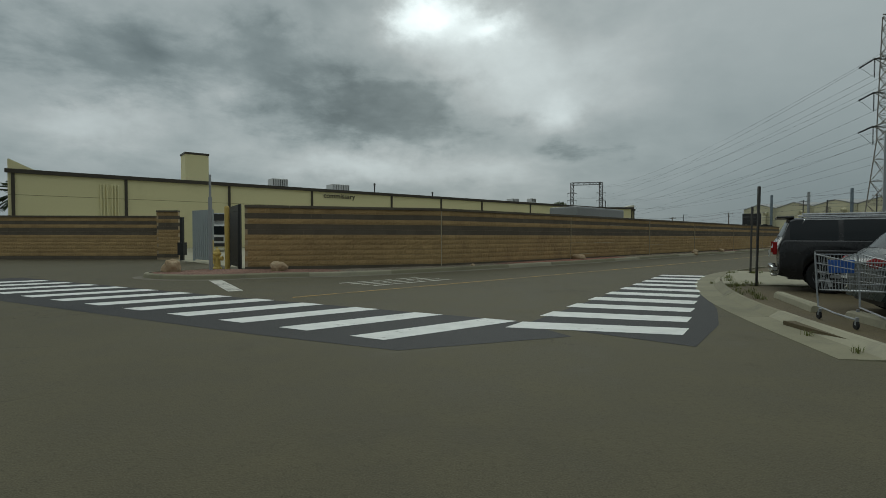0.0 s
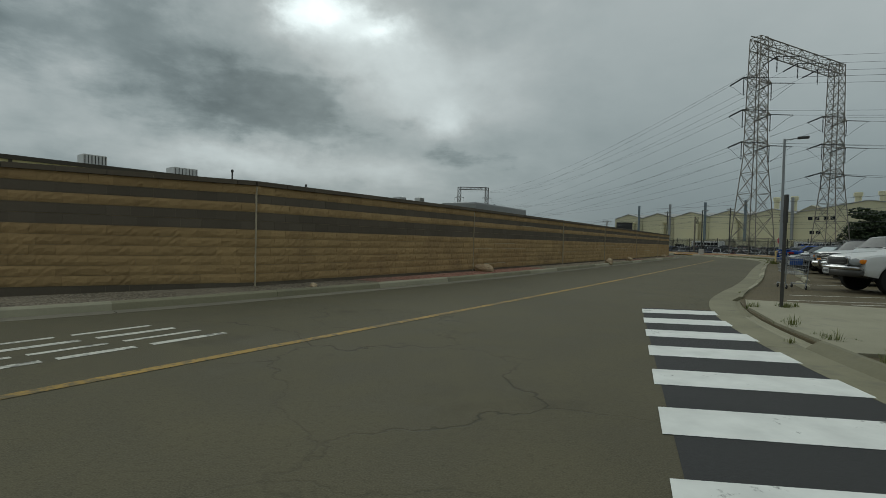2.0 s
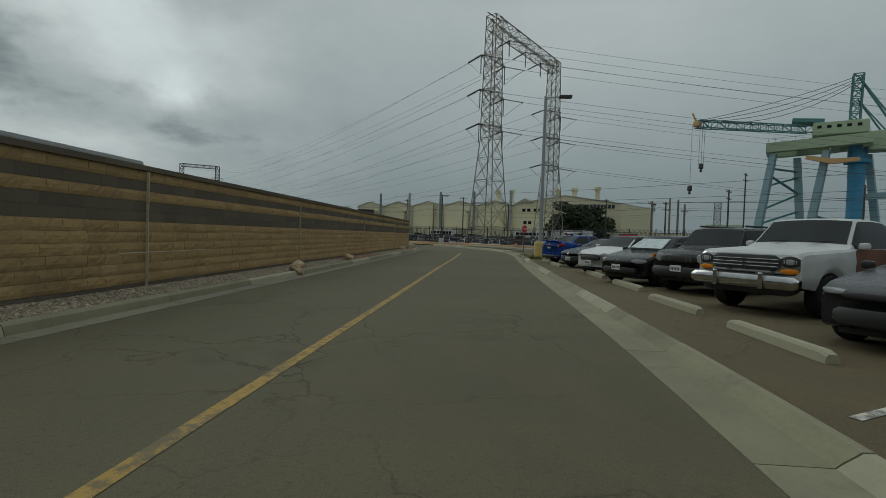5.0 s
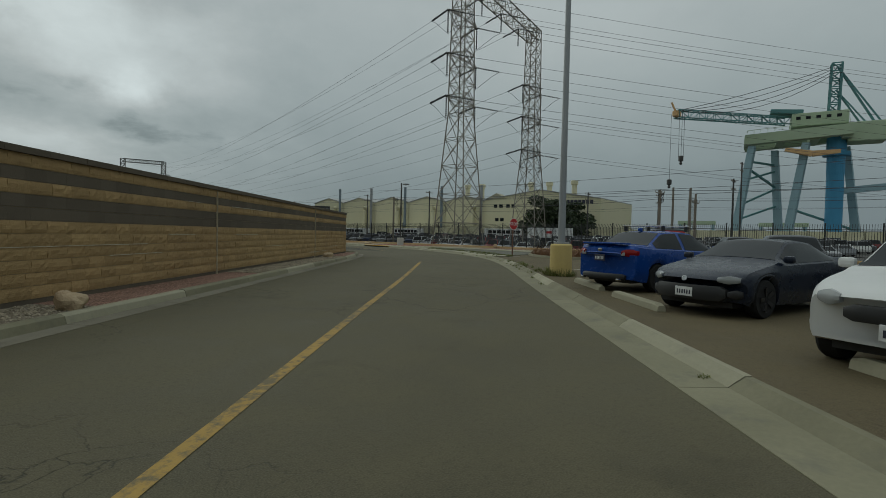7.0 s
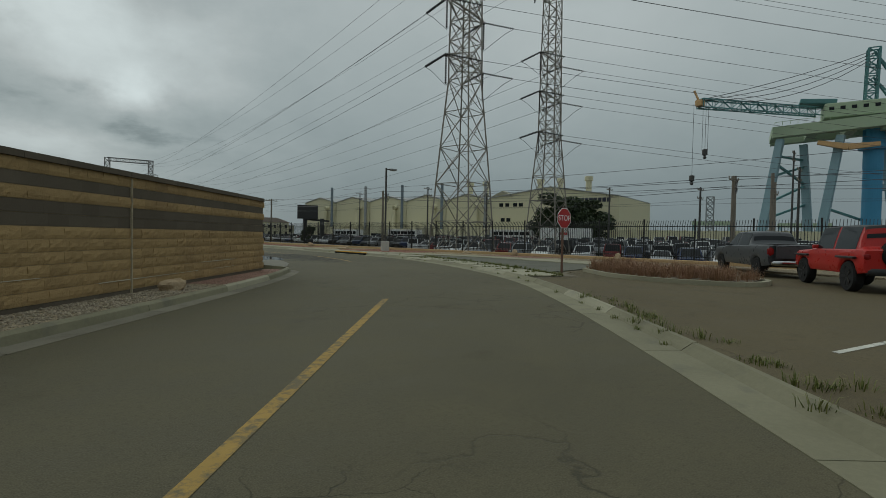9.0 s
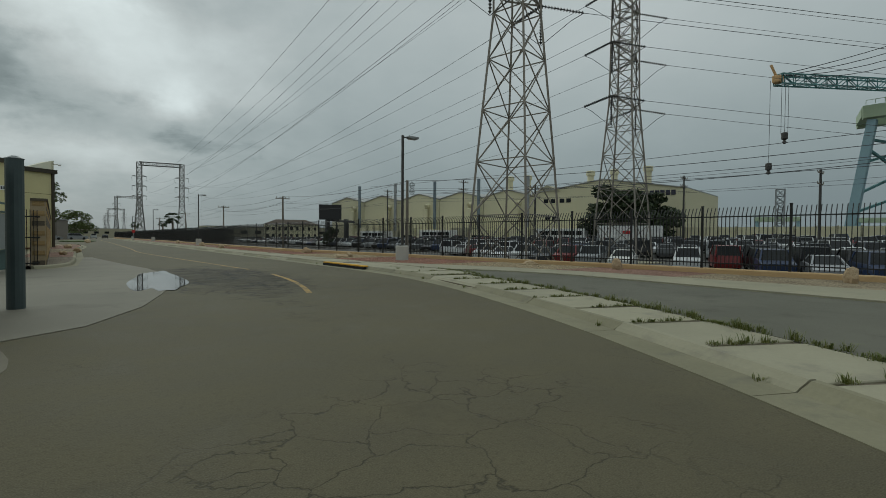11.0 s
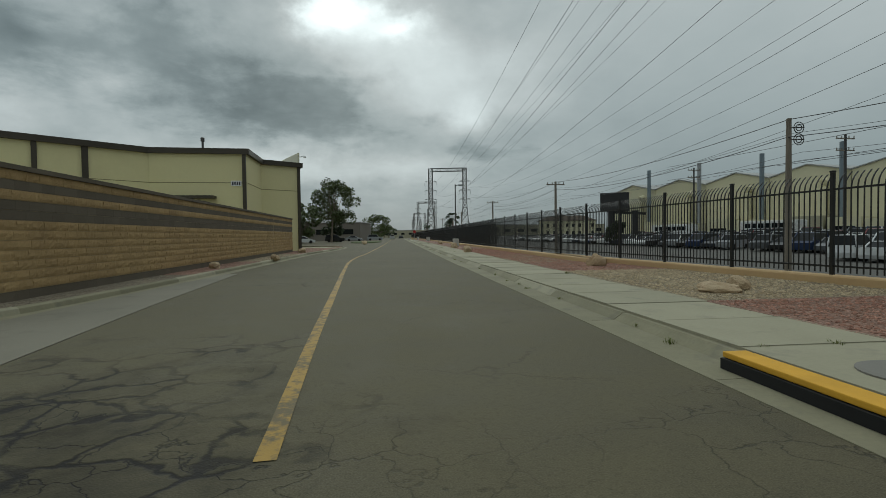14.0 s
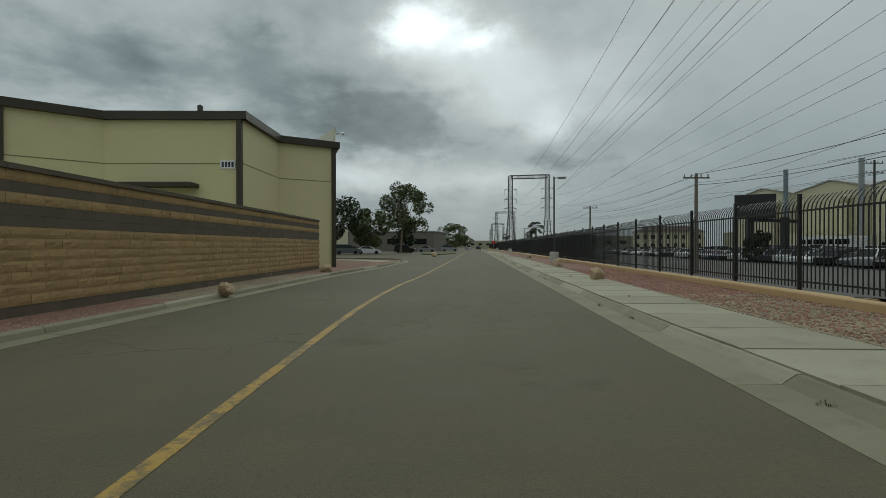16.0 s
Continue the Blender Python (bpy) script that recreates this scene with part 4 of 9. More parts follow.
# tall pipes on the south wall
t = sv.normalized()
rr = Vector((t.y, -t.x))
for i in range(6):
    p = Vector((-39.9, 46.7)) + t * (1.2 + 0.27 * i + (0.15 if i > 2 else 0)) + rr * 0.18
    bm = bmesh.new()
    tube(bm, [(p.x, p.y, 0), (p.x, p.y, 6.55), (p.x - rr.x * 0.25, p.y - rr.y * 0.25, 6.7)], 0.075, 8)
    part("vent_pipe", bm, M["cream"], house)
# roof plant
pent = thing("roof_penthouse", "tall cream roof penthouse with dark capping", "roof plant")
bm = bmesh.new()
box(bm, -34.2, 56.2, 9.2, 2.5, 2.5, 3.4, 0.0, Matrix.Translation((-34.2, 56.2, 0)) @ Matrix.Rotation(radians(43), 4, "Z") @ Matrix.Translation((34.2, -56.2, 0)))
part("body", bm, M["cream"], pent)
bm = bmesh.new()
box(bm, -34.2, 56.2, 10.98, 2.65, 2.65, 0.22, 0.02, Matrix.Translation((-34.2, 56.2, 0)) @ Matrix.Rotation(radians(43), 4, "Z") @ Matrix.Translation((34.2, -56.2, 0)))
part("capping", bm, M["trim"], pent)


def roof_unit(x, y, sx, sy, h, label):
    u = thing("roof_unit", label, "roof plant", "roof units")
    m = Matrix.Translation((x, y, 0)) @ Matrix.Rotation(radians(43), 4, "Z")
    bm = bmesh.new()
    box(bm, 0, 0, EAVE + h / 2, sx, sy, h, 0.04, m)
    part("casing", bm, surf("pale_sheet_metal", (0.5, 0.5, 0.48), (0.58, 0.58, 0.56), 0.5, 8, 0.5), u)
    bm = bmesh.new()
    for i in range(-3, 4):
        bar(bm, m @ Vector((i * sx / 7, -sy / 2 - 0.03, EAVE + 0.2)), m @ Vector((i * sx / 7, -sy / 2 - 0.03, EAVE + h - 0.1)), 0.05)
    part("louvre", bm, M["dark_steel"], u)


roof_unit(-20.5, 68.5, 2.6, 2.0, 1.0, "grey sheet-metal unit on the roof")
roof_unit(-26.5, 62.0, 2.0, 1.8, 1.1, "railed exhaust fan on the roof")
roof_unit(5.5, 92.0, 1.6, 1.6, 0.7, "small metal vent box on the roof")
roof_unit(9.0, 93.0, 1.2, 1.2, 0.8, "small metal vent box on the roof")
for x, y, h in ((-16.0, 72.0, 1.5), (27.2, 112.5, 1.6), (-8.0, 78.0, 0.7)):
    v = thing("roof_vent", "slim dark vent stack on the roof", "vent pipe", "roof vents")
    bm = bmesh.new()
    tube(bm, [(x, y, EAVE), (x, y, EAVE + h)], 0.09, 8)
    part("pipe", bm, M["dark_steel"], v)
    bm = bmesh.new()
    lathe(bm, [(0.13, EAVE + h - 0.25), (0.15, EAVE + h - 0.2), (0.15, EAVE + h + 0.05), (0.03, EAVE + h + 0.12)], 12, x, y)
    part("cap", bm, M["dark_steel"], v)
# lettering on the south wall
txt = bpy.data.curves.new("commissary_lettering", "FONT")
txt.body, txt.size, txt.extrude, txt.align_x = "commissary", 0.98, 0.03, "CENTER"
sign = new("commissary_lettering", txt)
c = Vector((-18.0, 67.06)) - t * 2.0 + rr * 0.06
sign.matrix_world = Matrix.Translation((c.x, c.y, 6.5)) @ Matrix.Rotation(math.atan2(t.y, t.x), 4, "Z") @ Matrix.Rotation(radians(90), 4, "X")
txt.materials.append(M["trim"])
tagged(sign, "dark raised lettering on the cream wall", "lettering")
# a pale trailer roof standing behind the wall
trailer = thing("trailer", "grey box trailer behind the block wall", "trailer")
bm = bmesh.new()
m = Matrix.Translation((8.6, 41.2, 0)) @ Matrix.Rotation(math.atan2(U.y, U.x), 4, "Z")
box(bm, 0, 0, 2.23, 7.4, 2.5, 2.8, 0.12, m)
part("box", bm, surf("grey_trailer_sheet", (0.2, 0.207, 0.207), (0.27, 0.278, 0.278), 0.3, 6, 0.5), trailer)
for i in (-2.7, -1.6, 2.5):
    for j in (-1.05, 1.05):
        bm = bmesh.new()
        lathe(bm, [(0.3, -0.14), (0.5, -0.13), (0.52, -0.08), (0.52, 0.08), (0.5, 0.13), (0.3, 0.14)], 20, axis="Y")
        bmesh.ops.transform(bm, matrix=m @ Matrix.Translation((i, j, 0.52)), verts=bm.verts)
        part("wheel", bm, M["tyre"], trailer)
bm = bmesh.new()
box(bm, 0, 0, 0.75, 7.0, 1.2, 0.3, 0.02, m)
part("chassis", bm, M["dark_steel"], trailer)


# ---------------------------------------------------------------- iron fence
fence = thing("iron_fence", "black iron fence with pickets curved over at the top", "fence", kind="structure")


def fence_at(s):
    """Point and direction s metres along the fence."""
    for a, b in zip(FENCE, FENCE[1:]):
        a, b = Vector(a), Vector(b)
        ln = (b - a).length
        if s <= ln:
            return a + (b - a) * (s / ln), (b - a) / ln
        s -= ln
    return None


def picket_bm(bm, m, far=False):
    prof = [(0, 0.38), (0, 2.22), (0.03, 2.36), (0.10, 2.47), (0.19, 2.56)] if not far else [(0, 0.38), (0, 2.25), (0.17, 2.54)]
    w = 0.0105 if not far else 0.012
    rings = []
    for o, z in prof:
        rings.append([bm.verts.new(m @ Vector((i * w, -o + j * w, z))) for i, j in ((-1, -1), (1, -1), (1, 1), (-1, 1))])
    for a, b in zip(rings, rings[1:]):
        for i in range(4):
            j = (i + 1) % 4
            bm.faces.new((a[i], a[j], b[j], b[i]))
    bm.faces.new(rings[-1])


bm = bmesh.new()
picket_bm(bm, Matrix.Identity(4))
PICKET = finish(bm, "picket", M["black_iron"])
bm = bmesh.new()
box(bm, 0, 0, 1.42, 0.075, 0.075, 2.3, 0.008)
box(bm, 0, 0, 2.59, 0.09, 0.09, 0.04, 0.01)
POST = finish(bm, "post", M["black_iron"])
far_bm = bmesh.new()
PANEL, s, singles = 2.75, 0.0, 0
while fence_at(s + PANEL) is not None:
    p, t = fence_at(s)
    q, _ = fence_at(s + PANEL)
    t = (q - p).normalized()
    ang = math.atan2(t.y, t.x)
    ob = new("post", POST)
    ob.parent = fence
    ob.matrix_world = Matrix.Translation((p.x, p.y, 0)) @ Matrix.Rotation(ang, 4, "Z")
    for z in (0.52, 2.2):
        rail_bm = bmesh.new()
        bar(rail_bm, (p.x, p.y, z), (q.x, q.y, z), 0.042)
        part("rail", rail_bm, M["black_iron"], fence)
    n = 21 if p.y < 150 else 14
    for i in range(1, n):
        c = p + (q - p) * (i / n)
        m = Matrix.Translation((c.x, c.y, 0)) @ Matrix.Rotation(ang, 4, "Z")
        if 74 < c.y < 112 and singles < 290:
            ob = new("picket", PICKET)
            ob.parent = fence
            ob.matrix_world = m
            singles += 1
        else:
            picket_bm(far_bm, m, True)
    s += PANEL
ob = part("pickets", far_bm, M["black_iron"], fence)
ob["kind"] = "stuff"
# dark windscreen cloth on the far stretch
bm = bmesh.new()
pts = [fence_at(a)[0] for a in range(190, 285, 3)]
vs = [[bm.verts.new((p.x + 0.05, p.y, z)) for p in pts] for z in (0.4, 2.2)]
for i in range(len(pts) - 1):
    bm.faces.new((vs[0][i], vs[0][i + 1], vs[1][i + 1], vs[1][i]))
part("windscreen_cloth", bm, surf("black_mesh_cloth", (0.012, 0.012, 0.013), (0.022, 0.022, 0.024), 0.3, 5, 0.9), fence, "black mesh cloth")


# ---------------------------------------------------------------- lattice towers and power lines
def lattice(bm, cx, cy, levels, turn, leg=0.135, brace=0.06):
    """Four legs through (height, half width) levels, with crossed braces on every face."""
    c, s = math.cos(turn), math.sin(turn)

    def corner(k, h, w):
        i, j = ((-1, -1), (1, -1), (1, 1), (-1, 1))[k % 4]
        return Vector((cx + (i * c - j * s) * w, cy + (i * s + j * c) * w, h))

    for (h0, w0), (h1, w1) in zip(levels, levels[1:]):
        for k in range(4):
            bar(bm, corner(k, h0, w0), corner(k, h1, w1), leg)
            bar(bm, corner(k, h0, w0), corner(k + 1, h1, w1), brace)
            bar(bm, corner(k + 1, h0, w0), corner(k, h1, w1), brace)
            bar(bm, corner(k, h1, w1), corner(k + 1, h1, w1), brace)
    return corner


def lattice_parts(mast, c, levels, leg=0.135, brace=0.06):
    """The same tower with every leg and brace a part of its own."""
    co, si = math.cos(LINE_TURN), math.sin(LINE_TURN)

    def corner(k, h, w):
        i, j = ((-1, -1), (1, -1), (1, 1), (-1, 1))[k % 4]
        return Vector((c.x + (i * co - j * si) * w, c.y + (i * si + j * co) * w, h))

    for k in range(4):
        bm = bmesh.new()
        tube(bm, [corner(k, h, w) for h, w in levels], leg * 0.68, 4)
        part("leg", bm, M["lattice"], mast)
    for (h0, w0), (h1, w1) in zip(levels, levels[1:]):
        for k in range(4):
            for p, q in ((corner(k, h0, w0), corner(k + 1, h1, w1)), (corner(k + 1, h0, w0), corner(k, h1, w1)), (corner(k, h1, w1), corner(k + 1, h1, w1))):
                bm = bmesh.new()
                bar(bm, p, q, brace)
                part("brace", bm, M["lattice"], mast)


def truss(bm, a, b, w, n, leg=0.12, brace=0.06):
    """A square lattice girder from a to b."""
    a, b = Vector(a), Vector(b)
    d = (b - a).normalized()
    r = d.cross(Vector((0, 0, 1))).normalized() * (w / 2)
    u = r.cross(d).normalized() * (w / 2)
    ks = [r + u, r - u, -r - u, -r + u]
    for i in range(n):
        p, q = a + (b - a) * (i / n), a + (b - a) * ((i + 1) / n)
        for k in range(4):
            bar(bm, p + ks[k], q + ks[k], leg)
            if (i + k) % 2:
                bar(bm, p + ks[k], q + ks[(k + 1) % 4], brace)
            else:
                bar(bm, p + ks[(k + 1) % 4], q + ks[k], brace)
            bar(bm, q + ks[k], q + ks[(k + 1) % 4], brace)


def string(bm, p, q, discs=14, r=0.13):
    """A string of insulator discs from p to q."""
    p, q = Vector(p), Vector(q)
    tube(bm, [p, q], 0.03, 6)
    for i in range(discs):
        c = p + (q - p) * ((i + 0.5) / discs)
        d = (q - p).normalized() * 0.05
        tube(bm, [c - d, c + d], r, 8, r * 0.5)


def sag(p, q, drop, n=28):
    p, q = Vector(p), Vector(q)
    return [p + (q - p) * (i / n) - Vector((0, 0, drop * 4 * (i / n) * (1 - i / n))) for i in range(n + 1)]


TA, TB = Vector((58.6, 76.3)), Vector((76.6, 80.4))
LINE_TURN = math.atan2((TB - TA).y, (TB - TA).x)
ARMS_A, ARMS_B = (26.8, 22.0, 17.2), (23.1, 18.6, 13.9)
NORTH, SOUTHEAST = Vector((0.02, 1.0)), Vector((0.84, -0.54))
gantry = thing("transmission_gantry", "tall steel lattice power gantry with two legs", "power pylon", "power pylons")
across = (TB - TA).normalized()
conductors = []
for tname, c, top, levels, arms in (
        ("mast", TA, 31.0, [(-0.9, 2.25), (2.6, 2.0), (5.8, 1.78), (8.9, 1.54), (11.9, 1.3), (14.6, 1.08)] + [(14.6 + 1.64 * i, 1.12 - 0.027 * i) for i in range(1, 11)], ARMS_A),
        ("mast", TB, 29.8, [(-0.9, 2.1), (2.6, 1.85), (5.6, 1.62), (8.4, 1.4), (10.8, 1.2), (13.0, 1.02)] + [(13.0 + 1.53 * i, 1.02 - 0.02 * i) for i in range(1, 12)], ARMS_B)):
    bm = bmesh.new()
    box(bm, c.x, c.y, -0.82, 5.4, 5.4, 0.16, 0.03, None)
    mast = part(tname, bm, M["concrete"], gantry, "steel mast on a concrete pad")
    lattice_parts(mast, c, [(z * 1.07 if z > 0 else z, w) for z, w in levels])
    for z in arms:
        for side in (-1, 1):
            tip = c + across * (side * 3.0)
            o = Vector((-across.y, across.x)) * 0.9
            for e, dz, w in ((-1, 0.9, 0.08), (1, 0.9, 0.08), (-1, -0.5, 0.09), (1, -0.5, 0.09), (0, 0.9, 0.06)):
                bm = bmesh.new()
                bar(bm, (c.x + o.x * e, c.y + o.y * e, z + dz), (tip.x, tip.y, z), w)
                part("crossarm_bar", bm, M["lattice"], mast)
        for side in (-1, 1):
            tip = c + across * (side * 3.0)
            n_end = Vector((tip.x, tip.y, z)) + Vector((NORTH.x, NORTH.y, -0.12)) * 3.0
            s_end = Vector((tip.x, tip.y, z)) + Vector((SOUTHEAST.x, SOUTHEAST.y, -0.12)) * 3.0
            bm = bmesh.new()
            string(bm, (tip.x, tip.y, z), n_end)
            string(bm, (tip.x, tip.y, z), s_end)
            string(bm, (tip.x, tip.y, z - 0.1), (tip.x, tip.y, z - 2.6), 12, 0.11)
            part("insulator_string", bm, M["insulator"], mast)
            bm = bmesh.new()
            tube(bm, [n_end, n_end * 0.7 + Vector((tip.x, tip.y, z - 2.2)) * 0.3, Vector((tip.x, tip.y, z - 2.7)), s_end * 0.7 + Vector((tip.x, tip.y, z - 2.2)) * 0.3, s_end], 0.025, 5)
            part("jumper_loop", bm, M["cable"], mast)
            conductors.append((n_end, s_end, c == TA, z, side))
bm = bmesh.new()
truss(bm, (TA.x, TA.y, 32.2), (TB.x, TB.y, 31.0), 1.7, 11)
for c, h in ((TA, 33.15), (TB, 31.95)):
    bar(bm, (c.x - across.x * 1.8, c.y - across.y * 1.8, h), (c.x + across.x * 1.8, c.y + across.y * 1.8, h), 0.12)
beam = part("beam", bm, M["lattice"], gantry)
for f in (0.22, 0.48, 0.74):
    p = TA + (TB - TA) * f
    z = 32.2 - 1.2 * f - 0.9
    bm = bmesh.new()
    n_end = Vector((p.x, p.y, z)) + Vector((NORTH.x, NORTH.y, -0.12)) * 3.0
    s_end = Vector((p.x, p.y, z)) + Vector((SOUTHEAST.x, SOUTHEAST.y, -0.12)) * 3.0
    string(bm, (p.x, p.y, z), n_end)
    string(bm, (p.x, p.y, z), s_end)
    string(bm, (p.x, p.y, z), (p.x, p.y, z - 2.4), 12, 0.11)
    part("insulator_string", bm, M["insulator"], beam)
    conductors.append((n_end, s_end, True, z, f))

FAR = [(Vector((61.5, 348.0)), Vector((80.4, 345.0))), (Vector((66.0, 620.0)), Vector((85.0, 618.0))), (Vector((71.0, 900.0)), Vector((90.0, 898.0))), (Vector((78.0, 1200.0)), Vector((97.0, 1198.0)))]
far_gantry = thing("transmission_gantry", "steel lattice power gantry standing far up the line", "power pylon", "power pylons", m=Matrix.Translation((71.0, 346.5, 0)))
ang = math.atan2(-3.0, 18.9)
for x in (-9.55, 9.55):
    bm = bmesh.new()
    cx, cy = x * math.cos(ang), x * math.sin(ang)
    lattice(bm, cx, cy, [(-0.9, 2.6), (4.5, 2.2), (9.0, 1.85), (13.0, 1.5), (16.5, 1.2)] + [(16.5 + 2.75 * i, 1.1) for i in range(1, 9)], ang, 0.34, 0.17)
    mast = part("mast", bm, M["far_lattice"], far_gantry)
    mast["kind"] = "stuff"
    for z in (31.3, 26.3, 21.3):
        bm = bmesh.new()
        for sd in (-1, 1):
            tip = Vector((cx + math.cos(ang) * 3.2 * sd, cy + math.sin(ang) * 3.2 * sd, z))
            bar(bm, (cx, cy, z + 0.9), tip, 0.2)
            bar(bm, (cx, cy, z - 0.2), tip, 0.2)
            string(bm, tip, tip - Vector((0, 0, 2.2)), 6, 0.18)
        part("crossarm", bm, M["far_lattice"], mast)["kind"] = "stuff"
bm = bmesh.new()
truss(bm, (-9.55 * math.cos(ang), -9.55 * math.sin(ang), 37.8), (9.55 * math.cos(ang), 9.55 * math.sin(ang), 37.8), 1.7, 10, 0.26, 0.15)
part("beam", bm, M["far_lattice"], far_gantry)
for a, b in FAR[1:]:
    c = (a + b) / 2
    copy_thing(far_gantry, Matrix.Translation((c.x, c.y, 0)))
SE_TOWER = Vector((67.6, 78.3)) + SOUTHEAST * 260
copy_thing(far_gantry, Matrix.Translation((SE_TOWER.x, SE_TOWER.y, 0)) @ Matrix.Rotation(radians(-57), 4, "Z"))
far_c = [(a + b) / 2 for a, b in FAR]
for k, (n_end, s_end, on_a, z, side) in enumerate(conductors):
    f = FAR[0][0] if on_a else FAR[0][1]
    if isinstance(side, float):
        f2 = FAR[0][0] + (FAR[0][1] - FAR[0][0]) * side
        far_p = Vector((f2.x, f2.y, 36.2))
    else:
        far_p = Vector((f.x + side * 3.2, f.y, z + 2.2 if on_a else z + 5.6))
    w = thing("power_line", "thin dark power conductor sagging between pylons", "power line", "power lines")
    bm = bmesh.new()
    tube(bm, sag(n_end, far_p, 7.5), 0.02, 4, cap=False)
    part("north_span", bm, M["cable"], w)
    bm = bmesh.new()
    dx = SE_TOWER - Vector((67.6, 78.3))
    tube(bm, sag(s_end, (s_end.x + dx.x, s_end.y + dx.y, s_end.z + 2.0), 6.0), 0.02, 4, cap=False)
    part("south_span", bm, M["cable"], w)


# ---------------------------------------------------------------- wooden poles and their wires
def utility_pole(x, y, h, arms, label, rings=False, mat="wood"):
    p = thing("utility_pole", label, "utility pole", "utility poles")
    bm = bmesh.new()
    tube(bm, [(x, y, -1.0), (x, y, h * 0.5), (x, y, h)], 0.17, 10, 0.12)
    part("pole", bm, M[mat], p)
    for z in arms:
        bm = bmesh.new()
        bar(bm, (x - 1.1, y - 0.1, z), (x + 1.1, y + 0.1, z), 0.11)
        for i in (-0.95, -0.4, 0.4, 0.95):
            tube(bm, [(x + i, y, z + 0.05), (x + i, y, z + 0.28)], 0.045, 6)
        part("crossarm", bm, M["wood"], p)
    if rings:
        for z in (h - 0.45, h - 1.05):
            bm = bmesh.new()
            for r in (0.28, 0.16):
                pts = [(x + 0.55 + r * math.cos(t), y, z + r * math.sin(t)) for t in (2 * math.pi * i / 14 for i in range(15))]
                tube(bm, pts, 0.025, 5)
            bar(bm, (x, y, z), (x + 0.8, y, z), 0.05)
            part("cable_ring", bm, M["dark_steel"], p)
    return p


POLES = [(62.35, 95.1, 7.0), (61.0, 128.0, 7.4), (60.4, 163.0, 7.6), (60.0, 205.0, 7.6), (59.5, 255.0, 7.6), (70.3, 57.6, 6.6), (77.5, 24.0, 7.0), (84.0, -8.0, 7.0)]
for i, (x, y, h) in enumerate(POLES):
    utility_pole(x, y, h, (h - 0.35,) if i else (), "weathered wooden utility pole with cable rings" if i in (0, 5) else "weathered wooden utility pole with a crossarm", i in (0, 5))
utility_pole(81.8, 61.4, 8.0, (), "plain weathered wooden utility pole behind the fence")
utility_pole(73.7, 55.9, 7.0, (), "plain weathered wooden utility pole behind the fence")
utility_pole(76.8, 56.6, 6.6, (5.6,), "weathered wooden utility pole with a crossarm")
for x, y, h in ((119.4, 66.0, 15.9), (110.0, 92.0, 11.0), (88.0, 118.0, 11.0), (86.0, 100.0, 8.6), (100.0, 72.0, 9.0), (98.0, 60.0, 10.5), (106.0, 44.0, 11.0), (92.0, 150.0, 12.0)):
    utility_pole(x, y, h, (h - 0.4, h - 1.6), "dark wooden utility pole with two crossarms", mat="dark_steel")
order = [POLES[7], POLES[6], POLES[5], POLES[0], POLES[1], POLES[2], POLES[3], POLES[4]]
for dz, r, drop, dx in ((-0.05, 0.02, 0.5, 0.0), (-0.75, 0.01, 0.6, 0.2), (-0.95, 0.02, 0.7, -0.1), (-1.7, 0.009, 0.55, 0.7), (-2.1, 0.009, 0.2, 0.75)):
    w = thing("overhead_cable", "black overhead cable strung between wooden poles", "cable", "overhead cables")
    for a, b in zip(order, order[1:]):
        bm = bmesh.new()
        tube(bm, sag((a[0] + dx, a[1], a[2] + dz), (b[0] + dx, b[1], b[2] + dz), drop, 12), r, 4, cap=False)
        part("span", bm, M["cable"], w)
for z, y0, y1 in ((9.2, 44, 92), (12.6, 60, 118), (10.2, 44, 118)):
    w = thing("overhead_cable", "thin black overhead cable far behind the fence", "cable", "overhead cables")
    bm = bmesh.new()
    tube(bm, sag((100.0, y0 - 60, z), (92.0, y1 + 40, z + 0.6), 1.2, 16), 0.03, 4, cap=False)
    part("cable", bm, M["cable"], w)


# ---------------------------------------------------------------- street lamps, posts, signs
def area_lamp(x, y, h, label):
    p = thing("street_lamp", label, "street lamp", "street lamps")
    bm = bmesh.new()
    lathe(bm, [(0.34, -0.1), (0.345, 0.86), (0.335, 0.9), (0.31, 0.925), (0.05, 0.93)], 28, x, y)
    part("concrete_base", bm, surf("pale_cast_concrete", (0.42, 0.41, 0.37), (0.5, 0.49, 0.44), 1.0, 20, 0.85), p)
    bm = bmesh.new()
    box(bm, x, y, 0.95, 0.3, 0.3, 0.05, 0.01)
    box(bm, x, y, (0.95 + h) / 2, 0.11, 0.11, h - 0.95, 0.01)
    part("pole", bm, M["dark_steel"], p)
    bm = bmesh.new()
    bar(bm, (x, y, h - 0.1), (x + 0.35, y, h - 0.06), 0.06)
    part("arm", bm, M["dark_steel"], p)
    bm = bmesh.new()
    box(bm, x + 0.62, y, h - 0.06, 0.6, 0.34, 0.13, 0.03)
    head = part("lamp_head", bm, M["grey_steel"], p)
    bm = bmesh.new()
    box(bm, x + 0.62, y, h - 0.14, 0.42, 0.26, 0.03, 0.01)
    part("lens", bm, M["lamp_glass"], head)
    return p


for x, y in ((49.85, 75.9), (48.75, 124.5), (48.7, 172.0), (48.7, 220.0)):
    area_lamp(x, y, 6.75, "dark square lamp post on a round concrete base")

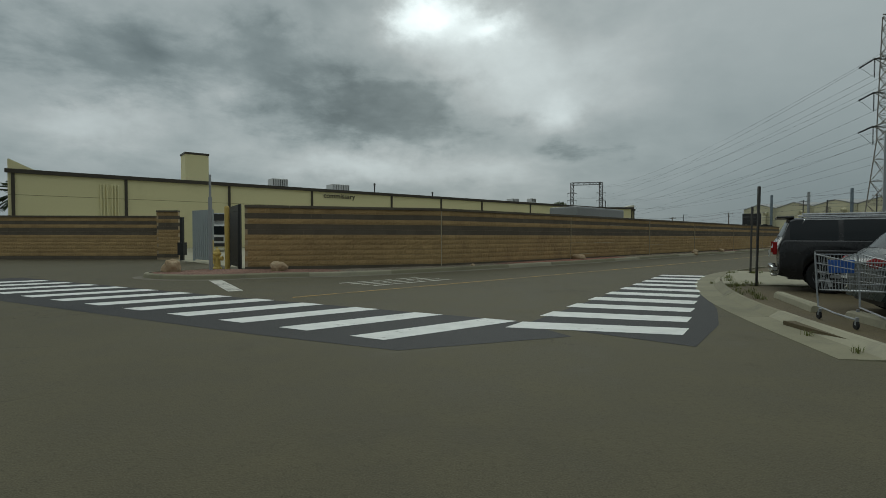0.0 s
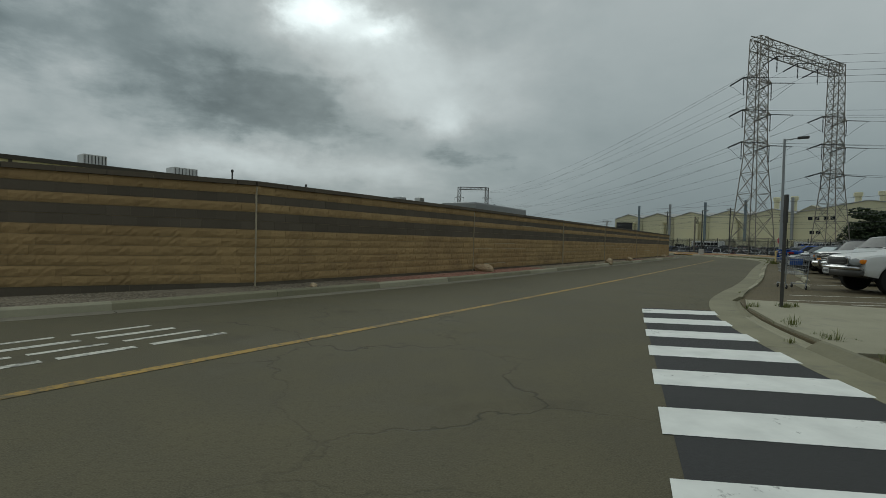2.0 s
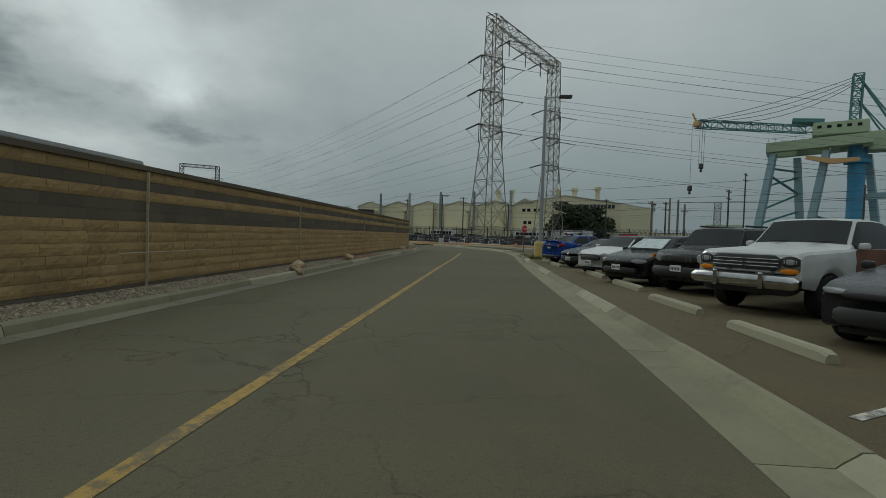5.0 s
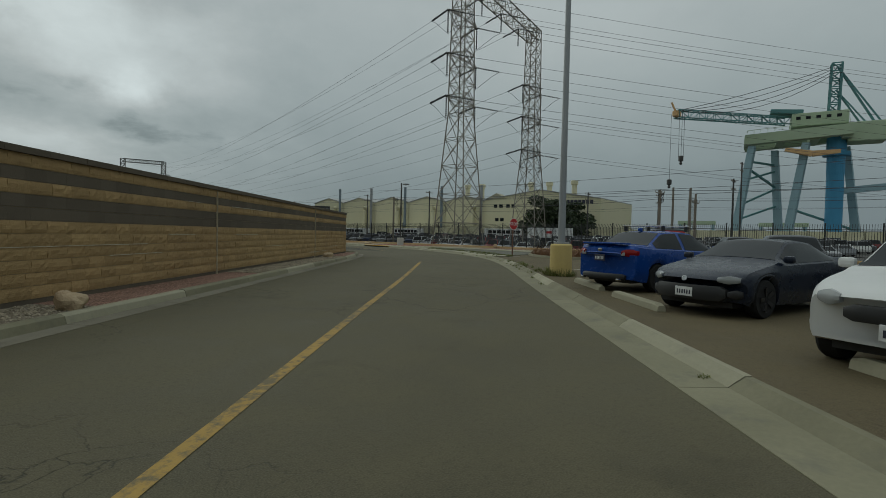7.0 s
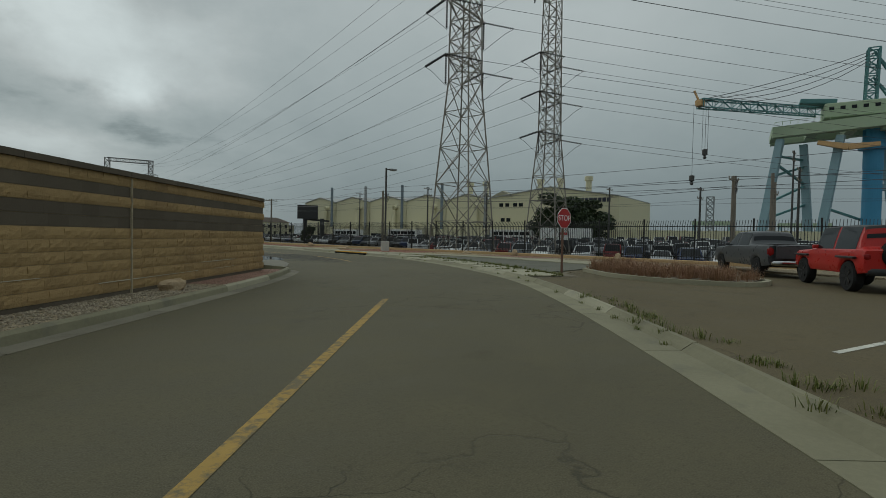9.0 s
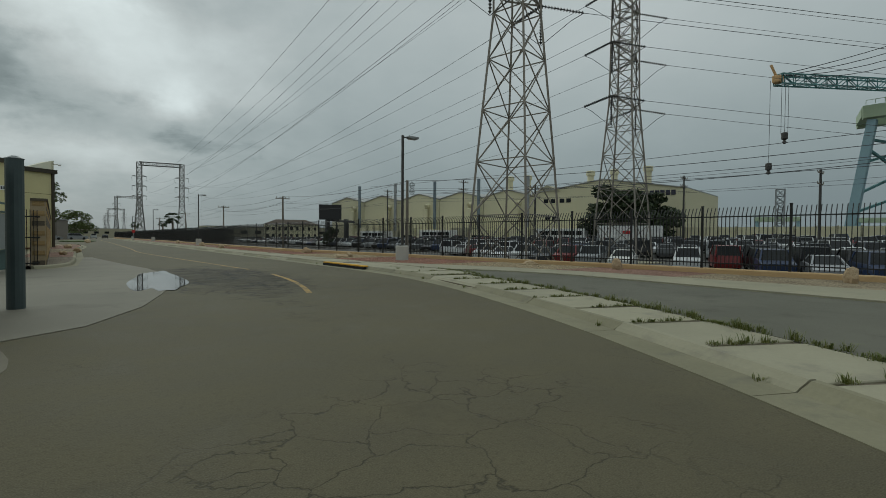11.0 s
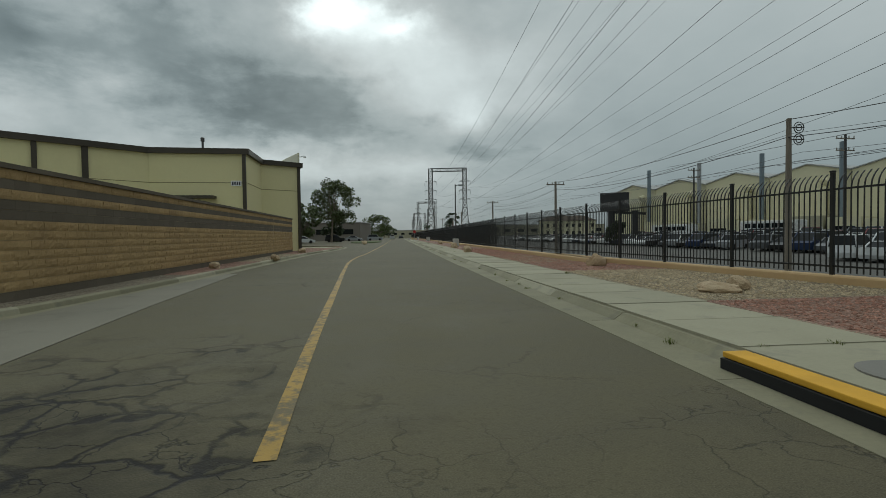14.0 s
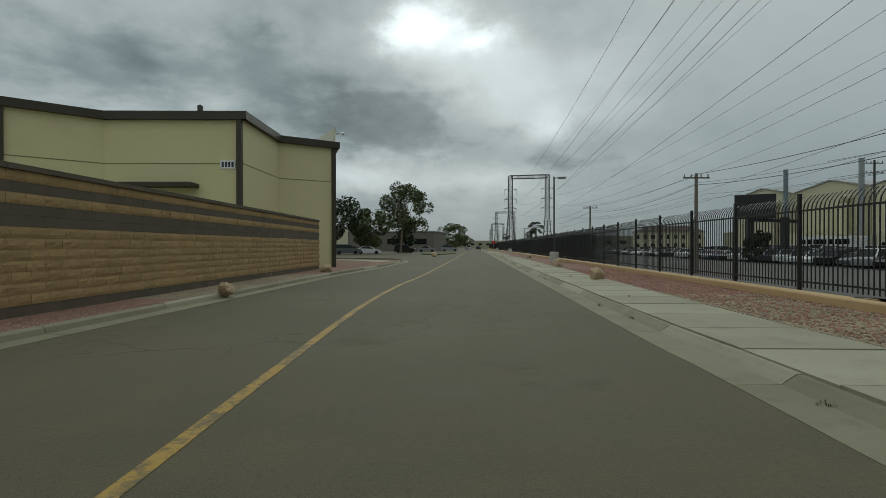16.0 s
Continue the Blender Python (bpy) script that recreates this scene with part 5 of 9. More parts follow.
lot_lamp = thing("car_park_lamp", "tall grey lamp pole on a yellow concrete base", "street lamp")
lx, ly = 32.45, 42.75
bm = bmesh.new()
lathe(bm, [(0.35, -0.05), (0.36, 0.02), (0.355, 1.06), (0.34, 1.1), (0.31, 1.12), (0.05, 1.125)], 32, lx, ly)
part("concrete_base", bm, M["yellow_post"], lot_lamp)
bm = bmesh.new()
box(bm, lx, ly, 1.15, 0.36, 0.36, 0.06, 0.01)
tube(bm, [(lx, ly, 1.15), (lx, ly, 4), (lx, ly, 9.8)], 0.125, 16, 0.085)
part("pole", bm, M["grey_steel"], lot_lamp, smooth=False)
bm = bmesh.new()
lathe(bm, [(0.02, 0.0), (0.085, 0.0), (0.085, 0.02), (0.02, 0.03)], 16, 0, 0)
bmesh.ops.transform(bm, matrix=Matrix.Translation((lx - 0.1, ly - 0.06, 1.72)) @ Matrix.Rotation(radians(120), 4, "Z") @ Matrix.Rotation(radians(90), 4, "X"), verts=bm.verts)
part("access_cover", bm, M["grey_steel"], lot_lamp)
bm = bmesh.new()
bar(bm, (lx, ly, 9.7), (lx + 0.6, ly - 0.5, 9.78), 0.07)
part("arm", bm, M["grey_steel"], lot_lamp)
bm = bmesh.new()
box(bm, 0, 0, 0, 0.75, 0.36, 0.16, 0.03, Matrix.Translation((lx + 0.9, ly - 0.75, 9.8)) @ Matrix.Rotation(radians(-40), 4, "Z"))
part("lamp_head", bm, M["dark_steel"], lot_lamp)

for x, y, h, lean in ((7.05, 13.3, 2.62, 0.01), (9.05, 17.45, 2.35, 0.01)):
    p = thing("steel_post", "leaning dark square steel post in the verge", "post", "dark steel posts")
    bm = bmesh.new()
    bar(bm, (x, y, 0.0), (x + lean * h, y - lean * 0.3, h), 0.045)
    part("post", bm, M["dark_steel"], p)
    bm = bmesh.new()
    bar(bm, (x + lean * (h - 0.55), y - lean * 0.2, h - 0.55), (x + lean * h + 0.004, y - lean * 0.3, h + 0.02), 0.058)
    part("sleeve", bm, M["dark_steel"], p)

gate_post = thing("tall_grey_post", "tall grey square steel post beside the hydrant", "post")
bm = bmesh.new()
bar(bm, (-9.75, 16.95, 0.1), (-9.75, 16.95, 2.75), 0.095)
part("post", bm, M["grey_steel"], gate_post)
bm = bmesh.new()
bar(bm, (-9.75, 16.95, 2.75), (-9.75, 16.95, 3.55), 0.06)
part("upper_tube", bm, M["grey_steel"], gate_post)

stop = thing("stop_sign", "red octagonal stop sign on a rusty post", "stop sign")
bm = bmesh.new()
bar(bm, (42.2, 53.4, 0.0), (42.2, 53.4, 2.5), 0.06)
part("post", bm, surf("rusty_steel", (0.11, 0.06, 0.04), (0.18, 0.1, 0.07), 2, 20, 0.8), stop)


def disc8(bm, r, y, t):
    vs = [[bm.verts.new((r * math.cos(a), yy, r * math.sin(a))) for a in (radians(22.5 + 45 * i) for i in range(8))] for yy in (y, y + t)]
    bm.faces.new(vs[0])
    bm.faces.new(vs[1][::-1])
    for i in range(8):
        j = (i + 1) % 8
        bm.faces.new((vs[0][j], vs[0][i], vs[1][i], vs[1][j]))


sm = Matrix.Translation((42.2, 53.35, 2.10)) @ Matrix.Rotation(radians(-4), 4, "Z")
for nm, r, y, mat in (("white_border", 0.38, -0.010, "sign_white"), ("red_face", 0.355, -0.014, "sign_red")):
    bm = bmesh.new()
    disc8(bm, r, y, 0.008)
    bmesh.ops.transform(bm, matrix=sm, verts=bm.verts)
    part(nm, bm, M[mat], stop)
tc = bpy.data.curves.new("stop_word", "FONT")
tc.body, tc.size, tc.align_x, tc.align_y, tc.extrude = "STOP", 0.27, "CENTER", "CENTER", 0.001
word = new("word", tc)
tc.materials.append(M["sign_white"])
word.parent = stop
word.matrix_world = sm @ Matrix.Translation((0, -0.017, 0)) @ Matrix.Rotation(radians(90), 4, "X")
far_stop = thing("stop_sign", "red octagonal stop sign far up the road", "stop sign")
bm = bmesh.new()
bar(bm, (46.6, 190, 0), (46.6, 190, 2.4), 0.07)
part("post", bm, M["grey_steel"], far_stop)
bm = bmesh.new()
disc8(bm, 0.38, 0, 0.01)
bmesh.ops.transform(bm, matrix=Matrix.Translation((46.6, 189.9, 2.2)), verts=bm.verts)
part("red_face", bm, M["sign_red"], far_stop)


# ---------------------------------------------------------------- boulders, hydrant, bollards
def boulder(x, y, r, h, seed, base=0.13, label="rough tan landscape boulder on the gravel", turn=0.0, mat="boulder"):
    bm = bmesh.new()
    bmesh.ops.create_icosphere(bm, subdivisions=3, radius=1.0)
    off = Vector((seed * 3.1, seed * 1.7, seed * 0.9))
    for v in bm.verts:
        d = v.co.normalized()
        k = 1 + 0.38 * noise.noise(d * 1.1 + off) + 0.16 * noise.noise(d * 2.7 + off) + 0.05 * noise.noise(d * 7 + off)
        v.co = Vector((d.x * k * r, d.y * k * r * 0.72, d.z * k * h))
    bmesh.ops.transform(bm, matrix=Matrix.Translation((x, y, base + h * 0.55)) @ Matrix.Rotation(turn, 4, "Z"), verts=bm.verts)
    ob = part("boulder", bm, M[mat], smooth=False)
    return tagged(ob, label, "boulder", "boulders")


for i, (x, y, r, h) in enumerate(((-10.6, 16.0, 0.3, 0.29), (-7.2, 16.9, 0.36, 0.22), (5.1, 26.75, 0.34, 0.20), (15.3, 36.9, 0.27, 0.2), (19.4, 41.9, 0.25, 0.18), (30.1, 54.4, 0.25, 0.17), (-0.4, 20.2, 0.1, 0.07),
                                  (49.5, 88.6, 0.32, 0.26), (47.1, 104.3, 0.36, 0.3), (36.0, 98.4, 0.27, 0.2), (35.33, 109.4, 0.3, 0.22), (35.3, 91.7, 0.26, 0.17), (48.6, 80.6, 0.40, 0.13), (49.2, 80.9, 0.27, 0.2),
                                  (53.4, 65.3, 0.22, 0.3), (54.0, 58.0, 0.24, 0.3), (52.7, 69.4, 0.38, 0.13), (47.6, 116.0, 0.3, 0.3), (48.2, 137.0, 0.4, 0.3), (37.3, 150.0, 0.4, 0.3))):
    boulder(x, y, r, h, i + 1, turn=i * 1.3)

hyd = thing("fire_hydrant", "yellow cast-iron fire hydrant beside the gate", "fire hydrant")
bm = bmesh.new()
lathe(bm, [(0.17, 0.1), (0.17, 0.16), (0.12, 0.18), (0.115, 0.62), (0.15, 0.64), (0.15, 0.70), (0.12, 0.73), (0.09, 0.84), (0.03, 0.88), (0.03, 0.94)], 18, -10.1, 18.0)
HY = surf("yellow_hydrant_paint", (0.48, 0.34, 0.08), (0.55, 0.41, 0.12), 2, 20, 0.5)
part("barrel", bm, HY, hyd)
for a in (0, 120, 240):
    bm = bmesh.new()
    d = Vector((math.cos(radians(a)), math.sin(radians(a)), 0))
    c = Vector((-10.1, 18.0, 0.5))
    tube(bm, [c, c + d * 0.2], 0.065, 10)
    tube(bm, [c + d * 0.17, c + d * 0.22], 0.085, 8)
    part("outlet", bm, HY, hyd)
for x, y, h, r in ((-10.1, 18.75, 2.55, 0.095), (-13.2, 23.0, 1.2, 0.11), (-12.9, 24.6, 1.2, 0.11)):
    b = thing("bollard", "yellow painted steel bollard at the gate", "bollard", "yellow bollards")
    bm = bmesh.new()
    lathe(bm, [(r, 0), (r, h - 0.08), (r * 0.8, h - 0.02), (r * 0.3, h)], 18, x, y)
    part("post", bm, HY, b)


# ---------------------------------------------------------------- gates
def slat_gate(name, label, a, b, h, mat, n, thick=0.05, w=0.1):
    g = thing(name, label, "gate")
    a, b = Vector(a), Vector(b)
    bm = bmesh.new()
    for z in (0.25, h * 0.55, h - 0.2):
        bar(bm, (a.x, a.y, z), (b.x, b.y, z), 0.07)
    for p in (a, b):
        bar(bm, (p.x, p.y, 0.05), (p.x, p.y, h), 0.1)
    part("gate_frame", bm, M[mat], g)
    for i in range(n):
        p = a + (b - a) * ((i + 0.5) / n)
        t = (b - a).normalized()
        bm = bmesh.new()
        box(bm, 0, 0, h / 2 + 0.06, w, thick, h - 0.12, 0.004, Matrix.Translation((p.x, p.y, 0)) @ Matrix.Rotation(math.atan2(t.y, t.x), 4, "Z"))
        part("slat", bm, M[mat], g)
    return g


slat_gate("sliding_gate", "black steel slatted sliding gate half open", (-9.5, 18.6), (-11.0, 20.6), 2.6, "black_iron", 18, 0.03, 0.14)
slat_gate("swing_gate", "grey corrugated steel gate leaf standing open", (-15.3, 25.0), (-13.7, 24.0), 2.7, "gate_grey", 9, 0.09, 0.16)
gp = thing("gate_post", "black steel gate post with hinge plates", "gate post", "gate posts")
bm = bmesh.new()
bar(bm, (-16.6, 26.0, 0), (-16.6, 26.0, 2.4), 0.16)
bar(bm, (-16.6, 26.0, 0.3), (-16.6, 26.0, 1.0), 0.34)
part("post", bm, M["black_iron"], gp)
slat_gate("sliding_gate", "dark weathered steel gate drawn back behind the wall end", (34.3, 61.4), (34.8, 65.3), 2.65, "black_iron", 22, 0.04, 0.15)
gp = thing("gate_post", "round dark blue-grey steel gate post", "gate post", "gate posts")
bm = bmesh.new()
tube(bm, [(35.1, 65.5, 0), (35.1, 65.5, 2.75)], 0.14, 14)
tube(bm, [(35.1, 65.5, 2.75), (35.1, 65.5, 2.8)], 0.15, 14, 0.05)
part("post", bm, M["gate_dark"], gp)
def sheet_gate(a, b, h):
    """A swing leaf: teal tube frame, pale sheet above a darker kick plate, rails and a lock box."""
    g = thing("swing_gate", "teal steel gate leaf with pale sheet panels standing open", "gate")
    a, b = Vector(a), Vector(b)
    t = (b - a).normalized()
    m = Matrix.Translation((a.x, a.y, 0)) @ Matrix.Rotation(math.atan2(t.y, t.x), 4, "Z")
    w = (b - a).length
    bm = bmesh.new()
    for z in (0.12, 0.78, h - 0.32, h):
        bar(bm, m @ Vector((0, 0, z)), m @ Vector((w, 0, z)), 0.07)
    for x in (0.0, w / 2, w):
        bar(bm, m @ Vector((x, 0, 0.1)), m @ Vector((x, 0, h)), 0.08)
    part("gate_frame", bm, M["gate_teal"], g)
    for i in range(2):
        bm = bmesh.new()
        box(bm, w * (0.25 + 0.5 * i), 0.02, (0.8 + h - 0.34) / 2, w / 2 - 0.1, 0.02, h - 1.2, 0.004, m)
        part("sheet_panel", bm, M["gate_grey"], g)
        bm = bmesh.new()
        box(bm, w * (0.25 + 0.5 * i), 0.02, 0.45, w / 2 - 0.1, 0.03, 0.6, 0.004, m)
        part("kick_plate", bm, M["gate_teal"], g)
    bm = bmesh.new()
    box(bm, w - 0.22, -0.08, h - 0.12, 0.36, 0.16, 0.42, 0.03, m)
    part("lock_box", bm, M["gate_grey"], g)
    return g


sheet_gate((33.1, 73.6), (34.0, 78.6), 2.5)
gp = thing("gate_post", "thick teal steel gate post with hinge collars", "gate post", "gate posts")
bm = bmesh.new()
tube(bm, [(34.05, 78.85, 0), (34.05, 78.85, 2.62)], 0.13, 14)
part("post", bm, M["gate_teal"], gp)
for z in (0.5, 1.5, 2.3):
    bm = bmesh.new()
    tube(bm, [(34.05, 78.85, z), (34.05, 78.85, z + 0.16)], 0.16, 14)
    part("collar", bm, M["gate_teal"], gp)
side_panel = thing("picket_panel", "narrow black picket panel between gate post and pillar", "fence panel")
bm = bmesh.new()
for z in (0.22, 1.25, 2.08):
    bar(bm, (34.3, 78.95, z), (34.84, 79.35, z), 0.05)
part("rail", bm, M["black_iron"], side_panel)
for i in range(6):
    f = i / 5
    bm = bmesh.new()
    bar(bm, (34.3 + 0.52 * f, 78.95 + 0.385 * f, 0.08), (34.3 + 0.52 * f, 78.95 + 0.385 * f, 2.35), 0.12 if i == 0 else 0.025)
    part("latch_post" if i == 0 else "picket", bm, M["black_iron"], side_panel)
# yard inside the gates
bm = bmesh.new()
sheet(bm, [(-8.9, 19.0), (-18, 27), (-44, 42), (25, 107), (34, 112), (34, 78), (34.0, 60.0)], 0.006)
tagged(part("yard", bm, M["concrete"]), "plain concrete service yard behind the wall", "yard", kind="structure")


# ---------------------------------------------------------------- vehicles
SHAPE = {}                       # length, width and plan curve of every vehicle, by its root's name


def outline(pts, x):
    """The height of an open outline (left to right) at x."""
    if x <= pts[0][0]:
        return pts[0][1]
    for (x0, z0), (x1, z1) in zip(pts, pts[1:]):
        if x <= x1:
            return z0 + (z1 - z0) * (x - x0) / max(1e-6, x1 - x0)
    return pts[-1][1]


def car_shell(L, W, top, zb, wheels, r, nose, tuck, cab, splits):
    """A lofted body with its glasshouse: cross-sections with crowned top, leaning window sides, shoulder, curved
    flanks and open wheel arches. Returns the body and, apart from it, the sheets of glass by name."""
    half, R = L / 2, r * 1.15
    fb, ft, rt, rb, z0, z1, w0, w1 = cab
    upper = []
    for x, z in sorted(top, key=lambda q: (round(q[0], 2), -q[1])):
        if z > z0 * 0.66 and (not upper or x > upper[-1][0] + 0.015):
            upper.append((x, z))
    roof = [(rb, z0 - 0.02), (rt, z1 - 0.03), ((rt + ft) / 2, z1), (ft, z1 - 0.02), (fb, z0 - 0.02)]
    soft = 0.10 if nose > 0.2 else 0.05

    def belt(x):
        return (outline(upper, x - 0.08) + outline(upper, x) * 2 + outline(upper, x + 0.08)) / 4

    def over(x):
        vals = []
        for d in (-soft, -soft / 2, 0, soft / 2, soft):
            q = x + d
            vals.append(max(outline(upper, q), outline(roof, q) if rb <= q <= fb else 0.0))
        return (vals[0] + 2 * vals[1] + 2 * vals[2] + 2 * vals[3] + vals[4]) / 8

    xs = {-half + 0.005, half - 0.005, half - 0.03, half - 0.08, -half + 0.03, -half + 0.08}
    xs |= {-half + 0.005 + (L - 0.01) * k / 44 for k in range(45)}
    xs |= {p for p, z in upper if abs(p) < half - 0.005} | {fb, ft, rt, rb}
    keep = set()
    for u, v in splits:
        keep |= {fb + (rb - fb) * u, fb + (rb - fb) * v}
    keep |= {fb - 0.05, ft + 0.03, rt - 0.03, rb + 0.05}
    for w in wheels:
        xs |= {w - R * math.cos(math.pi * k / 12) for k in range(13)}
    xs = sorted(keep | {x for x in xs if min(abs(x - q) for q in keep) > 0.015})
    xs = [x for k, x in enumerate(xs) if k == 0 or x - xs[k - 1] > 0.008]
    bm = bmesh.new()
    rows, house = [], []
    for x in xs:
        bl, zt = belt(x), over(x)
        if not rb - soft < x < fb + soft:
            zt = bl
        end = max(0.0, (abs(x) - (half - 0.12)) / 0.12)
        bl, zt = bl - 0.05 * end * end, zt - 0.05 * end * end
        zt = max(zt, bl)
        g = zt - bl
        s = min(1.0, g / 0.12)
        s = s * s * (3 - 2 * s)
        low = zb + 0.07 * max(0.0, (abs(x) - (half - 0.5)) / 0.5)
        for w in wheels:
            if abs(x - w) < R:
                low = max(low, r * 0.98 + math.sqrt(max(0.0, R * R - (x - w) ** 2)) * 0.97)
        low = min(low, bl - 0.12)
        k = max(0.0, (abs(x) - (half - 0.75)) / 0.75)
        wide = W / 2 * (1 - 0.05 * k * k)
        lean = min(1.0, g / max(0.1, z1 - z0))
        ye = 0.925 * wide * (1 - s) + (w0 + (w1 - w0) * lean) * s
        yb = 0.935 * wide
        pts = [(0.0, zt + 0.012), (0.45 * ye, zt + 0.008), (0.78 * ye, zt - 0.004 - 0.006 * s), (0.93 * ye, zt - 0.008 - 0.016 * s), (ye, zt - 0.012 - 0.05 * s)]
        c4, c7 = Vector(pts[-1]), Vector((yb, bl - 0.024))
        pts += [tuple(c4.lerp(c7, f) + Vector((b * s, 0))) for f, b in ((0.33, 0.012), (0.67, 0.010))]
        pts += [tuple(c7), (0.975 * wide, bl - 0.055)]
        for f, q in ((0.16, 0.992), (0.3, 1.0), (0.48, 0.992), (0.62, 1.0), (0.82, 0.985), (1.0, 0.955 - tuck * 0.3)):
            pts.append((q * wide, bl - 0.055 - (bl - low - 0.055) * f))
        row = []
        for sgn in (1, -1):
            for y, z in (pts if sgn > 0 else pts[:0:-1]):
                q = y / (W / 2)
                row.append((x - math.copysign(nose * q ** 3 * k * k, x), sgn * y, z))
            if sgn > 0:
                row.append((x, 0.0, low + 0.02))
        rows.append([bm.verts.new(v) for v in row])
        house.append(g)
    n, m = len(rows[0]), len(pts)
    glass = {}
    for i in range(len(xs) - 1):
        a, b = rows[i], rows[i + 1]
        xm, g = (xs[i] + xs[i + 1]) / 2, min(house[i], house[i + 1])
        for j in range(n):
            bm.faces.new((a[j], a[(j + 1) % n], b[(j + 1) % n], b[j]))
            side = 1 if j < m else -1
            c = j if j < m else n - 1 - j          # ring number counted from the top on either side
            key = None
            if c < 3 and ft + 0.03 < xm < fb - 0.05 and g > 0.03:
                key = ("windscreen", 0)
            elif c < 3 and rb + 0.05 < xm < rt - 0.03 and g > 0.03:
                key = ("rear_window", 0)
            elif 4 <= c < 7 and g > 0.10:
                for q, (u, v) in enumerate(splits):
                    if fb + (rb - fb) * v < xm < fb + (rb - fb) * u:
                        key = ("side_window", side * (q + 1))
            if key:
                glass.setdefault(key, []).append((a[j].co.copy(), a[(j + 1) % n].co.copy(), b[(j + 1) % n].co.copy(), b[j].co.copy()))
    bm.faces.new(rows[0])
    bm.faces.new(rows[-1][::-1])
    bmesh.ops.recalc_face_normals(bm, faces=bm.faces)
    panes = []
    for (name, _), quads in glass.items():
        gm = bmesh.new()
        for quad in quads:
            gm.faces.new([gm.verts.new(p) for p in quad])
        bmesh.ops.remove_doubles(gm, verts=gm.verts, dist=0.0005)
        bmesh.ops.recalc_face_normals(gm, faces=gm.faces)
        mid = sum((v.co for v in gm.verts), Vector()) / len(gm.verts)
        gm.normal_update()
        way = sum((f.normal for f in gm.faces), Vector())
        if way.dot(mid - Vector((mid.x * 0.6, 0, z0 - 0.3))) < 0:
            bmesh.ops.reverse_faces(gm, faces=gm.faces)
            gm.normal_update()
        for v in gm.verts:
            v.co += v.normal * 0.006
        panes.append((name, gm))
    return bm, panes


def pane(quad, inset=(0.08, 0.08, 0.08, 0.08), lift=0.012):
    """A thin sheet on a four-cornered opening, drawn in from its sides (bottom, right, top, left)."""
    a, b, c, d = (Vector(p) for p in quad)
    nrm = (b - a).cross(d - a).normalized()

    def uv(u, v):
        return (a * (1 - u) + b * u) * (1 - v) + (d * (1 - u) + c * u) * v

    l0, r0, b0, t0 = inset[3], 1 - inset[1], inset[0], 1 - inset[2]
    bm = bmesh.new()
    front = [bm.verts.new(uv(u, v) + nrm * lift) for u, v in ((l0, b0), (r0, b0), (r0, t0), (l0, t0))]
    back = [bm.verts.new(v.co - nrm * (lift + 0.02)) for v in front]
    bm.faces.new(front)
    bm.faces.new(back[::-1])
    for i in range(4):
        j = (i + 1) % 4
        bm.faces.new((front[j], front[i], back[i], back[j]))
    bmesh.ops.recalc_face_normals(bm, faces=bm.faces)
    return bm


def wheel_parts(root, x, y, r, wdt, rim_mat, spokes=5):
    s = 1 if y > 0 else -1
    bm = bmesh.new()
    lathe(bm, [(r * 0.66, -wdt / 2), (r * 0.93, -wdt / 2), (r, -wdt * 0.34), (r, wdt * 0.34), (r * 0.93, wdt / 2), (r * 0.66, wdt / 2)], 26, axis="Y")
    bmesh.ops.transform(bm, matrix=Matrix.Translation((x, y, r)), verts=bm.verts)
    wheel = part("wheel", bm, M["tyre"], root)
    bm = bmesh.new()
    lathe(bm, [(r * 0.60, wdt * 0.42), (r * 0.665, wdt * 0.51), (r * 0.665, wdt * 0.40), (r * 0.60, wdt * 0.2), (0.03, wdt * 0.2)][::-1], 24, axis="Y")
    for i in range(spokes):
        a = 2 * math.pi * i / spokes
        bar(bm, (0.05 * math.cos(a), wdt * 0.40, 0.05 * math.sin(a)), (r * 0.62 * math.cos(a), wdt * 0.44, r * 0.62 * math.sin(a)), 0.055, 0.075)
    lathe(bm, [(0.07, wdt * 0.36), (0.065, wdt * 0.47), (0.02, wdt * 0.49)], 12, axis="Y")
    bmesh.ops.transform(bm, matrix=Matrix.Translation((x, y, r)) @ Matrix.Diagonal((1, s, 1, 1)), verts=bm.verts)
    bmesh.ops.recalc_face_normals(bm, faces=bm.faces)
    part("rim", bm, rim_mat, wheel)


